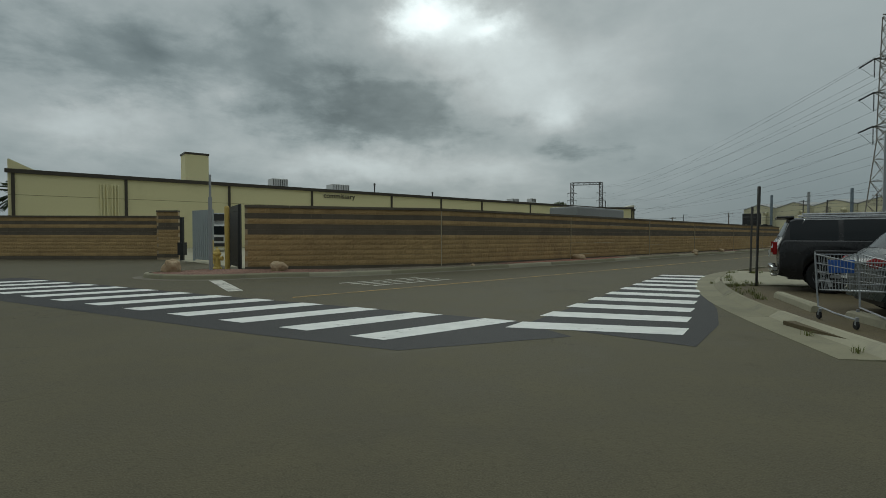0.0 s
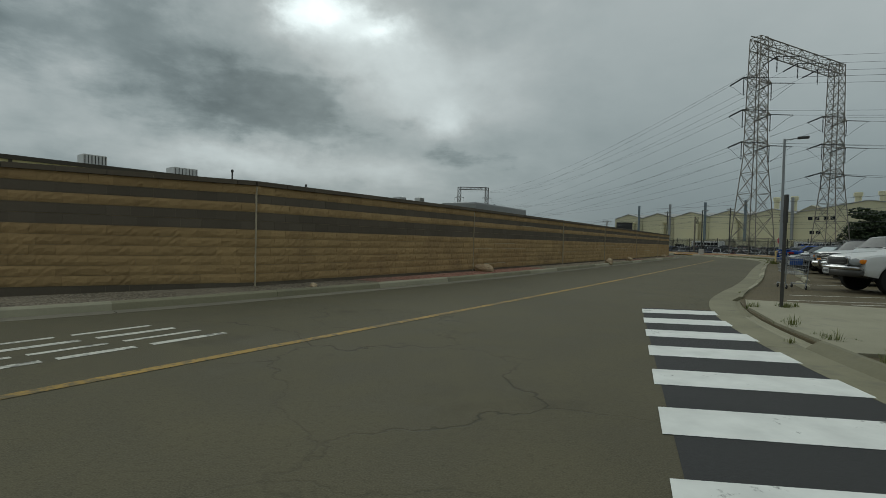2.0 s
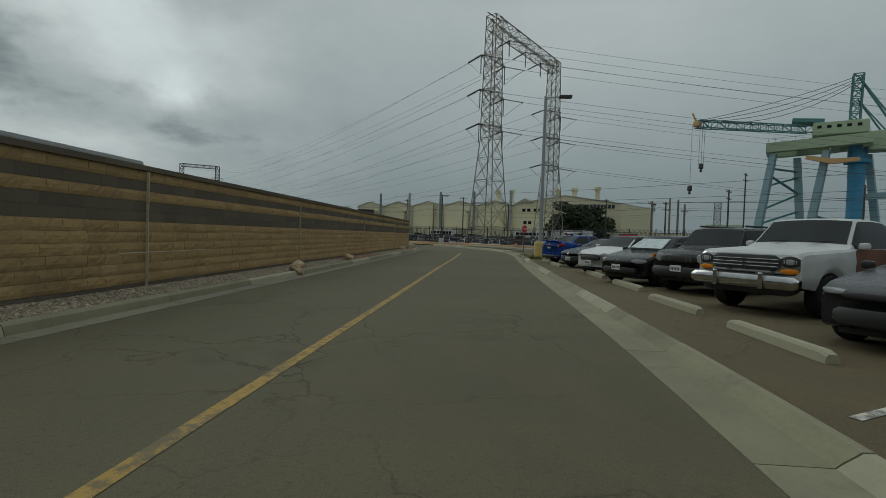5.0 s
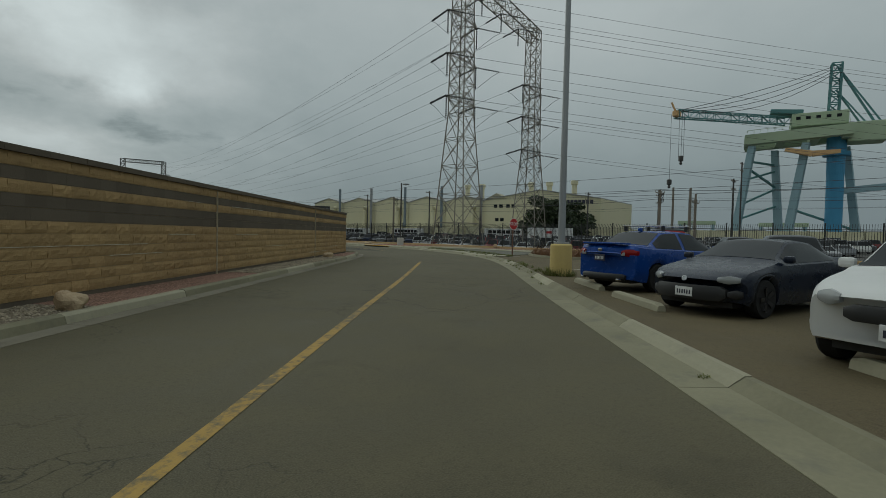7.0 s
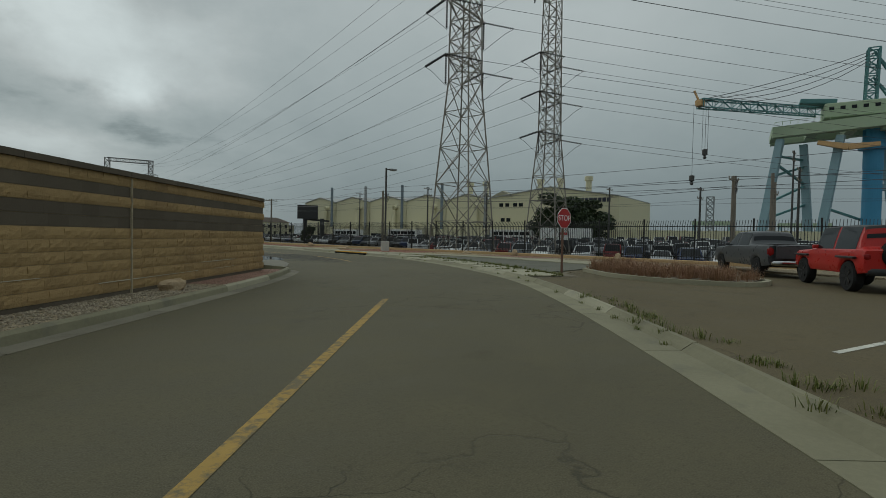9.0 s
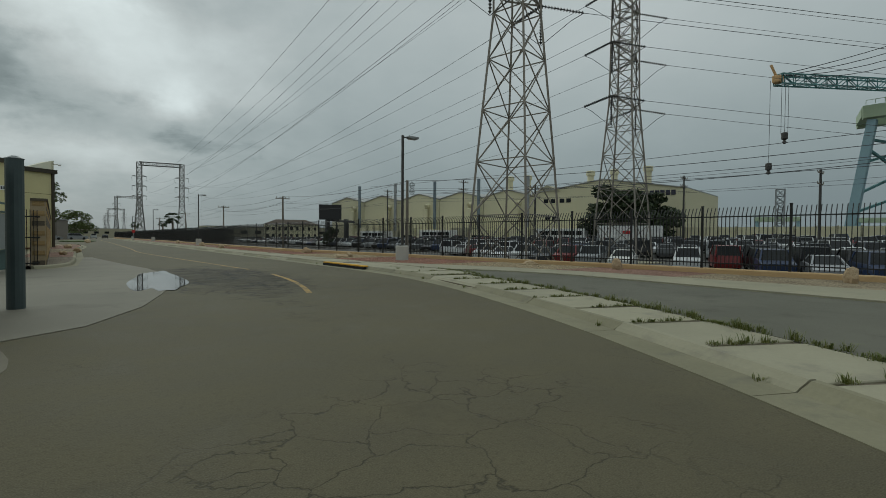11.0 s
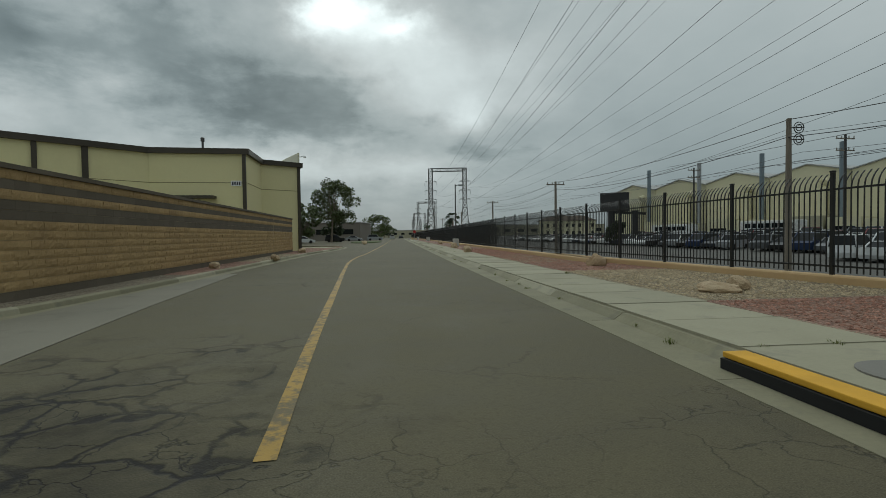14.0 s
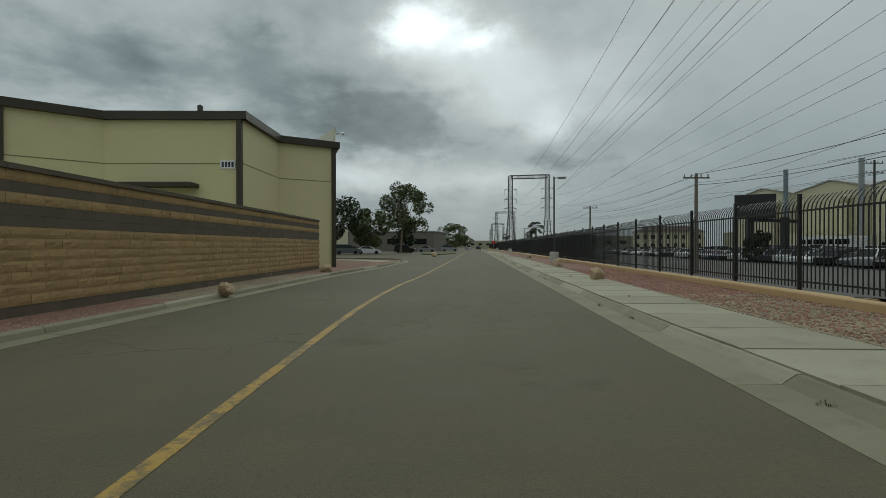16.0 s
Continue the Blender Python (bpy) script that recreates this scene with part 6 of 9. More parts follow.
def block(root, name, mat, x, y, z, sx, sy, sz, bevel=0.02, turn=0.0, label=""):
    """A bevelled piece of trim; at the nose or tail of a vehicle it follows the curve of the body."""
    bm = bmesh.new()
    stuff = mat if not isinstance(mat, str) else M[mat]
    L, W, nose = SHAPE.get(root.name, (0, 0, 0))
    if L and abs(x) > L / 2 - 0.45 and sy >= 0.1 and name not in ("number_plate", "bar", "badge", "boot_spoiler", "rear_spoiler", "tailgate") and sx < 0.4:
        lamp = "lamp" in name or "indicator" in name or "intake" in name
        proud = 0.014 if lamp else max(0.004, abs(x) + sx / 2 - L / 2 + 0.022)
        n = max(4, int(sy / 0.08))
        cols = []
        for i in range(n + 1):
            yy = y - sy / 2 + sy * i / n
            q = min(1.0, abs(yy) / (W / 2))
            f = min(i, n - i) / n * sy
            slim = min(1.0, 0.55 + f / (0.10 if lamp else 0.05) * 0.45)
            xf = L / 2 - 0.005 - nose * q ** 3 + proud
            rim = min(bevel, 0.012 if "grille" in name else 0.05, 0.3 * sz)
            cols.append([Vector((math.copysign(xx, x), yy, z + zz * slim)) for xx, zz in ((xf - 0.10, -sz / 2), (xf - rim * 0.6, -sz / 2), (xf, -sz / 2 + rim), (xf, sz / 2 - rim), (xf - rim * 0.6, sz / 2), (xf - 0.10, sz / 2))])
        vs = [[bm.verts.new(p) for p in c] for c in cols]
        for a, b in zip(vs, vs[1:]):
            for k in range(6):
                bm.faces.new((a[k], a[(k + 1) % 6], b[(k + 1) % 6], b[k]))
        bm.faces.new(vs[0])
        bm.faces.new(vs[-1][::-1])
        bmesh.ops.recalc_face_normals(bm, faces=bm.faces)
        return rounded(part(name, bm, stuff, root, label))
    box(bm, 0, 0, 0, sx, sy, sz, min(bevel, 0.45 * min(sx, sy, sz)), Matrix.Translation((x, y, z)) @ Matrix.Rotation(turn, 4, "Z"))
    return part(name, bm, stuff, root, label)


def rounded(ob, angle=38):
    """Smooth shading with the sharper folds kept."""
    me = ob.data
    me.polygons.foreach_set("use_smooth", [True] * len(me.polygons))
    me.set_sharp_from_angle(angle=radians(angle))
    return ob


def number_plate(root, x, z, y=0.0, dark=False):
    L = SHAPE[root.name][0] if root.name in SHAPE else 0
    x = math.copysign(max(abs(x), L / 2 + 0.018), x) if L else x
    p = block(root, "number_plate", "plate" if not dark else "plate_ink", x, y, z, 0.02, 0.31, 0.155, 0.006)
    for i in range(6):
        block(p, "bar", "plate_ink" if not dark else "plate", x + math.copysign(0.011, x), y - 0.11 + 0.044 * i, z - 0.005, 0.006, 0.022, 0.07, 0.0)


def vehicle(name, label, at, turn, L, W, top, zb, wheels, r, cab, color, rim="alloy", doors=2, nose=0.22, wdt=0.22, tuck=0.05, roof=None, group="parked vehicles", z=0.078, spokes=5):
    """A road vehicle facing local +x; returns its root, to which lamps and trim are added."""
    root = thing(name, label, "car" if "pickup" not in name else "pickup truck", group, m=Matrix.Translation((at[0], at[1], z)) @ Matrix.Rotation(radians(turn), 4, "Z"))
    SHAPE[root.name] = (L, W, nose)
    fb, ft, rt, rb, z0, z1, w0, w1 = cab
    splits = {1: [(0.1, 0.94)], 2: [(0.07, 0.475), (0.515, 0.93)], 3: [(0.06, 0.36), (0.385, 0.66), (0.685, 0.94)]}[doors]
    shell, panes = car_shell(L, W, top, zb, wheels, r, nose, tuck, cab, splits)
    if roof:
        shell.faces.ensure_lookup_table()
        up = [f for f in shell.faces if f.calc_center_median().z > z1 - 0.16 and rb < f.calc_center_median().x < fb]
        lid = bmesh.new()
        for f in up:
            lid.faces.new([lid.verts.new(v.co) for v in f.verts])
        bmesh.ops.remove_doubles(lid, verts=lid.verts, dist=0.0005)
        bmesh.ops.delete(shell, geom=up, context="FACES")
        rounded(part("roof", lid, roof, root), 30)
    rounded(part("body", shell, color, root), 32)
    for pane_name, gm in panes:
        rounded(part(pane_name, gm, M["glass"], root), 40)
    for s in (-1, 1):
        for x in wheels:
            wheel_parts(root, x, s * (W / 2 - wdt * 0.56), r, wdt, M[rim] if isinstance(rim, str) else rim, spokes)
        m = block(root, "wing_mirror", color, fb - 0.28, s * (w0 + 0.13), z0 + 0.07, 0.11, 0.17, 0.12, 0.04)
        n = 2 if doors > 1 else 1
        x0, x1 = fb - 0.15, max(rb, wheels[1] + r) + (0.1 if doors > 1 else 0)
        for i in range(n):
            xd = x0 + (x1 - x0) * (i + 1) / n
            block(root, "door_seam", "black_plastic", xd, s * (W / 2 * 0.984), (zb + z0) / 2 + 0.05, 0.006, 0.008, (z0 - zb) * 0.72, 0.0)
            block(root, "door_handle", color if doors > 1 else "black_plastic", xd + 0.2, s * (W / 2 * 0.972), z0 - 0.13, 0.2, 0.035, 0.035, 0.01)
    block(root, "underbody", "black_plastic", 0, 0, zb + 0.03, L * 0.86, W * 0.72, 0.12, 0.0)
    return root


EA = -11.0                       # heading of the parking bays
E = Vector((math.cos(radians(EA)), math.sin(radians(EA))))


def nosed(p, L):
    """Centre and turn of a vehicle whose nose points to the road at p."""
    c = Vector(p) + E * (L / 2)
    return (c.x, c.y), EA + 180


def tailed(p, L):
    c = Vector(p) + E * (L / 2)
    return (c.x, c.y), EA


# white full-size pickup
PW = paint("white_car_paint", (0.60, 0.60, 0.58), 0.3, 0.5)
at, tn = (17.15, 20.35), 160.0
v = vehicle("pickup_truck", "white pickup truck with a dark grille and plastic bumper", at, tn, 5.7, 2.0,
            [(2.83, 0.62), (2.84, 0.98), (2.74, 1.06), (2.4, 1.11), (1.35, 1.2), (1.2, 1.24), (-0.62, 1.27), (-0.66, 1.3), (-2.8, 1.3), (-2.84, 0.7)], 0.46, (1.9, -1.7), 0.385,
            (1.32, 0.62, -0.5, -0.62, 1.2, 1.87, 0.9, 0.72), PW, "alloy", 1, 0.24, 0.26, spokes=8)
block(v, "grille", "chrome", 2.83, 0, 0.9, 0.06, 1.02, 0.30, 0.03)
block(v, "grille_mesh", "black_plastic", 2.85, 0, 0.9, 0.05, 0.94, 0.23, 0.03)
for z in (0.85, 0.95):
    block(v, "grille_bar", "dark_steel", 2.875, 0, z, 0.02, 0.9, 0.02, 0.004)
for s in (-1, 1):
    block(v, "headlamp", "lamp_glass", 2.76, s * 0.68, 0.89, 0.16, 0.30, 0.2, 0.04, -s * 0.25)
    block(v, "indicator", "amber", 2.62, s * 0.88, 0.90, 0.22, 0.12, 0.17, 0.03, -s * 0.6)
block(v, "bumper", "dark_steel", 2.84, 0, 0.58, 0.2, 1.86, 0.2, 0.06)
block(v, "bumper_strip", "chrome", 2.88, 0, 0.71, 0.16, 1.84, 0.09, 0.03)
number_plate(v, 2.965, 0.6, -0.35)
block(v, "bed_cover", "black_plastic", -1.72, 0, 1.31, 2.0, 1.6, 0.02, 0.0)
block(v, "side_moulding", "grey_steel", 0.2, -1.0, 0.85, 2.6, 0.02, 0.05, 0.0)
block(v, "side_moulding", "grey_steel", 0.2, 1.0, 0.85, 2.6, 0.02, 0.05, 0.0)

# dark coupe
DK = paint("charcoal_car_paint", (0.022, 0.023, 0.026), 0.22, 0.8)
at, tn = nosed((17.4, 24.0), 4.8)
v = vehicle("sports_coupe", "charcoal low sports coupe with slim headlamps", at, tn, 4.8, 1.9,
            [(2.36, 0.3), (2.4, 0.55), (2.33, 0.72), (2.1, 0.80), (1.2, 0.93), (0.95, 0.97), (-1.5, 1.03), (-2.2, 1.04), (-2.36, 0.95), (-2.4, 0.5)], 0.2, (1.42, -1.39), 0.34,
            (1.05, 0.15, -0.85, -1.75, 0.95, 1.35, 0.82, 0.6), DK, "black_alloy", 1, 0.42, 0.25)
block(v, "upper_grille", "black_plastic", 2.36, 0, 0.68, 0.06, 1.1, 0.08, 0.02)
block(v, "lower_grille", "black_plastic", 2.37, 0, 0.42, 0.08, 1.3, 0.2, 0.04)
for s in (-1, 1):
    block(v, "headlamp", "lamp_glass", 2.2, s * 0.7, 0.71, 0.14, 0.36, 0.07, 0.02, -s * 0.42)
    block(v, "fog_strip", "chrome", 2.3, s * 0.5, 0.36, 0.04, 0.36, 0.02, 0.005, -s * 0.1)

# old white pickup with a chrome bumper
at, tn = nosed((19.76, 26.5), 5.3)
v = vehicle("pickup_truck", "old white pickup truck with a chrome bumper and rusty door", at, tn, 5.3, 1.98,
            [(2.6, 0.62), (2.62, 1.1), (2.56, 1.16), (1.15, 1.24), (1.0, 1.26), (-0.62, 1.28), (-0.66, 1.34), (-2.6, 1.34), (-2.64, 0.7)], 0.5, (1.72, -1.6), 0.385,
            (1.12, 0.56, -0.5, -0.6, 1.22, 1.83, 0.9, 0.74), paint("chalky_white_paint", (0.50, 0.51, 0.50), 0.5, 0.1, 0, 0.3), "alloy", 1, 0.06, 0.26, spokes=8)
block(v, "grille_surround", "chrome", 2.6, 0, 0.93, 0.06, 1.84, 0.36, 0.02)
block(v, "grille", "black_plastic", 2.62, 0, 0.95, 0.05, 1.24, 0.27, 0.01)
for y in (-0.31, 0.31):
    for z in (0.885, 0.945, 1.01):
        block(v, "grille_bar", "chrome", 2.648, y, z, 0.02, 0.58, 0.018, 0.004)
block(v, "grille_post", "chrome", 2.648, 0, 0.95, 0.025, 0.04, 0.27, 0.004)
for s in (-1, 1):
    block(v, "headlamp_bezel", "black_plastic", 2.62, s * 0.77, 0.98, 0.05, 0.28, 0.2, 0.01)
    block(v, "headlamp", "lamp_glass", 2.645, s * 0.77, 0.98, 0.04, 0.2, 0.14, 0.02)
    block(v, "indicator", "amber", 2.63, s * 0.76, 0.815, 0.05, 0.28, 0.09, 0.01)
    block(v, "bumper_guard", "chrome", 2.83, s * 0.42, 0.64, 0.09, 0.09, 0.3, 0.03)
    block(v, "wiper", "black_plastic", 1.0, s * 0.35 + 0.1, 1.36, 0.03, 0.5, 0.02, 0.0, 0.3)
block(v, "front_bumper", "chrome", 2.74, 0, 0.62, 0.16, 1.98, 0.22, 0.05)
block(v, "air_dam", "black_plastic", 2.6, 0, 0.46, 0.08, 1.6, 0.14, 0.02)
RUST = surf("rusty_brown_door", (0.11, 0.04, 0.025), (0.2, 0.1, 0.06), 2.5, 14, 0.7)
for s in (-1, 1):
    block(v, "door_panel", RUST, 0.45, s * 0.985, 0.88, 1.1, 0.02, 0.72, 0.01, 0, "rusty brown door skin")
block(v, "bed_cover", "black_plastic", -1.65, 0, 1.35, 1.8, 1.6, 0.02, 0.0)

# black compact off-roader
BK = paint("black_car_paint", (0.012, 0.012, 0.013), 0.2, 0.9)
at, tn = nosed((21.8, 28.8), 4.24)
v = vehicle("compact_suv", "black boxy compact off-roader with round headlamps", at, tn, 4.24, 1.82,
            [(2.08, 0.5), (2.1, 0.86), (2.04, 1.0), (1.9, 1.05), (1.1, 1.12), (0.95, 1.14), (-1.9, 1.16), (-2.06, 1.1), (-2.12, 0.6)], 0.32, (1.28, -1.3), 0.36,
            (1.1, 0.62, -1.7, -2.0, 1.1, 1.68, 0.84, 0.68), BK, "black_alloy", 2, 0.18, 0.24)
block(v, "grille", "black_plastic", 2.07, 0, 0.86, 0.08, 1.0, 0.16, 0.03)
for i in range(7):
    block(v, "grille_slot", "dark_steel", 2.115, -0.36 + 0.12 * i, 0.86, 0.02, 0.05, 0.12, 0.01)
for s in (-1, 1):
    bm = bmesh.new()
    lathe(bm, [(0.105, 0.0), (0.105, 0.05), (0.08, 0.07), (0.02, 0.075)], 20)
    bmesh.ops.transform(bm, matrix=Matrix.Translation((2.02, s * 0.57, 0.88)) @ Matrix.Rotation(radians(90), 4, "Y"), verts=bm.verts)
    part("headlamp", bm, M["lamp_glass"], v)
    block(v, "indicator", "amber", 1.95, s * 0.85, 0.9, 0.1, 0.05, 0.1, 0.02)
    block(v, "roof_rail", "black_plastic", -0.5, s * 0.62, 1.71, 2.0, 0.04, 0.05, 0.015)
block(v, "bumper", "black_plastic", 2.1, 0, 0.54, 0.14, 1.6, 0.24, 0.05)
number_plate(v, 2.19, 0.62)

# black hatchback
at, tn = nosed((22.5, 30.95), 4.25)
HATCH_TOP = [(2.05, 0.34), (2.12, 0.55), (2.07, 0.72), (1.9, 0.80), (1.2, 0.93), (1.02, 0.97), (-1.85, 1.0), (-2.05, 0.92), (-2.12, 0.5)]
v = vehicle("hatchback", "black hatchback with a reflective sunshade in its windscreen", at, tn, 4.25, 1.8, HATCH_TOP, 0.22, (1.32, -1.3), 0.32,
            (1.1, 0.3, -1.45, -1.9, 0.95, 1.46, 0.8, 0.6), BK, "black_alloy", 2, 0.34, 0.22)
block(v, "grille", "black_plastic", 2.1, 0, 0.66, 0.05, 1.0, 0.07, 0.02)
block(v, "lower_grille", "black_plastic", 2.1, 0, 0.42, 0.06, 1.2, 0.16, 0.03)
bm = bmesh.new()
lathe(bm, [(0.055, 0), (0.055, 0.02), (0.02, 0.025)], 16)
bmesh.ops.transform(bm, matrix=Matrix.Translation((2.12, 0, 0.68)) @ Matrix.Rotation(radians(90), 4, "Y"), verts=bm.verts)
part("badge", bm, M["chrome"], v)
for s in (-1, 1):
    block(v, "headlamp", "lamp_glass", 1.96, s * 0.66, 0.69, 0.2, 0.32, 0.12, 0.03, -s * 0.4)
number_plate(v, 2.15, 0.5)
part("sunshade", pane(((1.08, -0.78, 0.98), (1.08, 0.78, 0.98), (0.32, 0.6, 1.44), (0.32, -0.6, 1.44)), (0.14, 0.12, 0.24, 0.12), 0.022), plain("crumpled_silver_foil", (0.5, 0.55, 0.55), 0.3, 0.8), v, "crumpled silver sunshade")

# white small hatchback with a black roof
at, tn = nosed((24.8, 33.6), 4.0)
v = vehicle("hatchback", "white small hatchback with a black roof", at, tn, 4.0, 1.76,
            [(1.95, 0.34), (2.0, 0.6), (1.93, 0.78), (1.7, 0.86), (1.1, 0.96), (0.95, 0.99), (-1.75, 1.02), (-1.93, 0.95), (-2.0, 0.5)], 0.22, (1.25, -1.25), 0.31,
            (1.0, 0.35, -1.4, -1.8, 0.97, 1.45, 0.78, 0.62), PW, "alloy", 2, 0.3, 0.22, roof=BK)
block(v, "grille", "black_plastic", 1.98, 0, 0.6, 0.06, 0.9, 0.16, 0.03)
for s in (-1, 1):
    block(v, "headlamp", "lamp_glass", 1.86, s * 0.62, 0.72, 0.18, 0.24, 0.16, 0.05, -s * 0.4)
number_plate(v, 2.03, 0.45)

# dark blue coupe
NB = paint("dark_blue_car_paint", (0.010, 0.015, 0.028), 0.22, 0.8)
at, tn = nosed((27.4, 36.6), 4.26)
v = vehicle("sports_coupe", "dark blue sports coupe with a round bonnet badge", at, tn, 4.26, 1.78,
            [(2.07, 0.3), (2.13, 0.48), (2.06, 0.66), (1.8, 0.75), (1.1, 0.87), (0.85, 0.91), (-1.5, 0.98), (-1.9, 1.0), (-2.07, 0.92), (-2.13, 0.5)], 0.2, (1.28, -1.28), 0.32,
            (0.95, 0.1, -0.7, -1.55, 0.9, 1.31, 0.78, 0.56), NB, "black_alloy", 1, 0.42, 0.22)
block(v, "lower_grille", "black_plastic", 2.1, 0, 0.4, 0.08, 1.25, 0.24, 0.05)
bm = bmesh.new()
lathe(bm, [(0.048, 0), (0.048, 0.014), (0.03, 0.016), (0.03, 0.008), (0.012, 0.008)], 18)
bmesh.ops.transform(bm, matrix=Matrix.Translation((2.135, 0, 0.62)) @ Matrix.Rotation(radians(75), 4, "Y"), verts=bm.verts)
part("badge", bm, M["chrome"], v)
for s in (-1, 1):
    block(v, "headlamp", "lamp_glass", 1.93, s * 0.64, 0.63, 0.26, 0.26, 0.13, 0.04, -s * 0.55)
    block(v, "air_intake", "black_plastic", 1.98, s * 0.72, 0.4, 0.14, 0.16, 0.16, 0.03, -s * 0.4)
number_plate(v, 2.15, 0.40)

# bright blue saloon, tail to the road
BL = paint("bright_blue_car_paint", (0.008, 0.05, 0.25), 0.2, 0.9, 0.1, 0.02)
at, tn = tailed((29.5, 39.5), 4.6)
v = vehicle("saloon_car", "bright blue saloon with a roof bar and boot spoiler", at, tn, 4.6, 1.8,
            [(2.22, 0.35), (2.3, 0.55), (2.22, 0.72), (2.0, 0.80), (1.25, 0.95), (1.05, 0.99), (-1.6, 1.08), (-2.12, 1.12), (-2.22, 1.06), (-2.27, 0.92), (-2.24, 0.72), (-2.3, 0.64), (-2.29, 0.42)], 0.24, (1.37, -1.28), 0.335,
            (1.15, 0.25, -0.95, -1.82, 1.0, 1.475, 0.8, 0.6), BL, "black_alloy", 2, 0.26, 0.24)
for s in (-1, 1):
    lamp = block(v, "tail_lamp", "red_lamp", -2.12, s * 0.72, 0.93, 0.16, 0.30, 0.17, 0.05, s * 0.4)
    block(lamp, "reversing_lens", "lamp_glass", -2.215, s * 0.60, 0.90, 0.04, 0.12, 0.08, 0.02, s * 0.2)
    block(v, "exhaust", "chrome", -2.28, s * 0.55, 0.30, 0.12, 0.09, 0.07, 0.03)
block(v, "boot_spoiler", BL, -2.12, 0, 1.145, 0.22, 1.3, 0.045, 0.015)
block(v, "rear_valance", "black_plastic", -2.24, 0, 0.36, 0.08, 1.3, 0.14, 0.03)
number_plate(v, -2.275, 0.80, 0.0, True)
bm = bmesh.new()
lathe(bm, [(0.07, 0), (0.07, 0.015), (0.02, 0.022)], 16)
bmesh.ops.transform(bm, matrix=Matrix.Translation((-2.30, 0, 0.99)) @ Matrix.Rotation(radians(-90), 4, "Y") @ Matrix.Diagonal((0.6, 1, 1, 1)), verts=bm.verts)
part("badge", bm, M["chrome"], v)
for x in (0.15, -0.75):
    b = block(v, "roof_bar", "chrome", x, 0, 1.6, 0.09, 1.26, 0.03, 0.012)
    for s in (-1, 1):
        block(b, "foot", "black_plastic", x, s * 0.56, 1.53, 0.1, 0.06, 0.14, 0.02)
block(v, "shark_fin", BL, -0.88, 0, 1.5, 0.16, 0.05, 0.08, 0.02)

# large black suv, tail to the road
at, tn = ((9.4, 11.8), -28.0)
v = vehicle("large_suv", "black large suv with chrome window surround and roof rails", at, tn, 5.0, 1.98,
            [(2.42, 0.45), (2.48, 0.85), (2.38, 1.02), (2.1, 1.08), (1.3, 1.18), (1.15, 1.21), (-2.3, 1.22), (-2.43, 1.19), (-2.48, 1.0), (-2.5, 0.72), (-2.48, 0.45)], 0.3, (1.45, -1.45), 0.385,
            (1.25, 0.5, -2.16, -2.4, 1.16, 1.74, 0.9, 0.74), BK, "alloy", 3, 0.2, 0.25)
for s in (-1, 1):
    block(v, "tail_lamp", "red_lamp", -2.42, s * 0.88, 1.0, 0.09, 0.05, 0.3, 0.02, s * 0.3)
    block(v, "roof_rail", "chrome", -0.6, s * 0.66, 1.79, 2.6, 0.045, 0.05, 0.015)
    bm = bmesh.new()
    b0, b1 = (1.05, s * 0.908, 1.21), (-2.1, s * 0.895, 1.21)
    t1, t0 = (-1.85, s * 0.755, 1.67), (0.55, s * 0.755, 1.67)
    for p, q in ((b0, b1), (b1, t1), (t1, t0)):
        bar(bm, p, q, 0.03)
    part("window_surround", bm, M["chrome"], v)
    block(v, "exhaust", "chrome", -2.46, s * 0.6, 0.36, 0.1, 0.14, 0.06, 0.02)
block(v, "rear_bumper_plate", "chrome", -2.49, 0, 0.52, 0.08, 1.5, 0.14, 0.03)
block(v, "rear_spoiler", BK, -2.22, 0, 1.73, 0.35, 1.3, 0.05, 0.015)
block(v, "rear_wiper", "black_plastic", -2.34, 0.1, 1.32, 0.03, 0.5, 0.02, 0.0)
number_plate(v, -2.49, 0.86)

# grey-green hatchback beside it
at, tn = ((8.05, 8.0), -20.0)
v = vehicle("hatchback", "dark grey hatchback with a lit number plate panel", at, tn, 4.25, 1.8, HATCH_TOP, 0.22, (1.32, -1.3), 0.32,
            (1.1, 0.3, -1.3, -1.9, 0.95, 1.5, 0.8, 0.62), paint("dark_grey_car_paint", (0.03, 0.038, 0.038), 0.22, 0.8), "alloy", 2, 0.3, 0.22)
for s in (-1, 1):
    block(v, "tail_lamp", "red_lamp", -2.0, s * 0.72, 0.86, 0.18, 0.22, 0.16, 0.04, s * 0.4)
number_plate(v, -2.14, 0.66)
block(v, "chrome_strip", "chrome", -2.13, 0, 0.78, 0.03, 0.7, 0.03, 0.01)

# second row: grey pickups, white pickup, red off-roader
GR = paint("grey_car_paint", (0.065, 0.068, 0.072), 0.25, 0.7)
TRUCK_TOP = [(2.72, 0.6), (2.74, 1.0), (2.6, 1.08), (1.35, 1.16), (1.2, 1.2), (-1.05, 1.22), (-1.1, 1.24), (-2.7, 1.24), (-2.74, 0.6)]


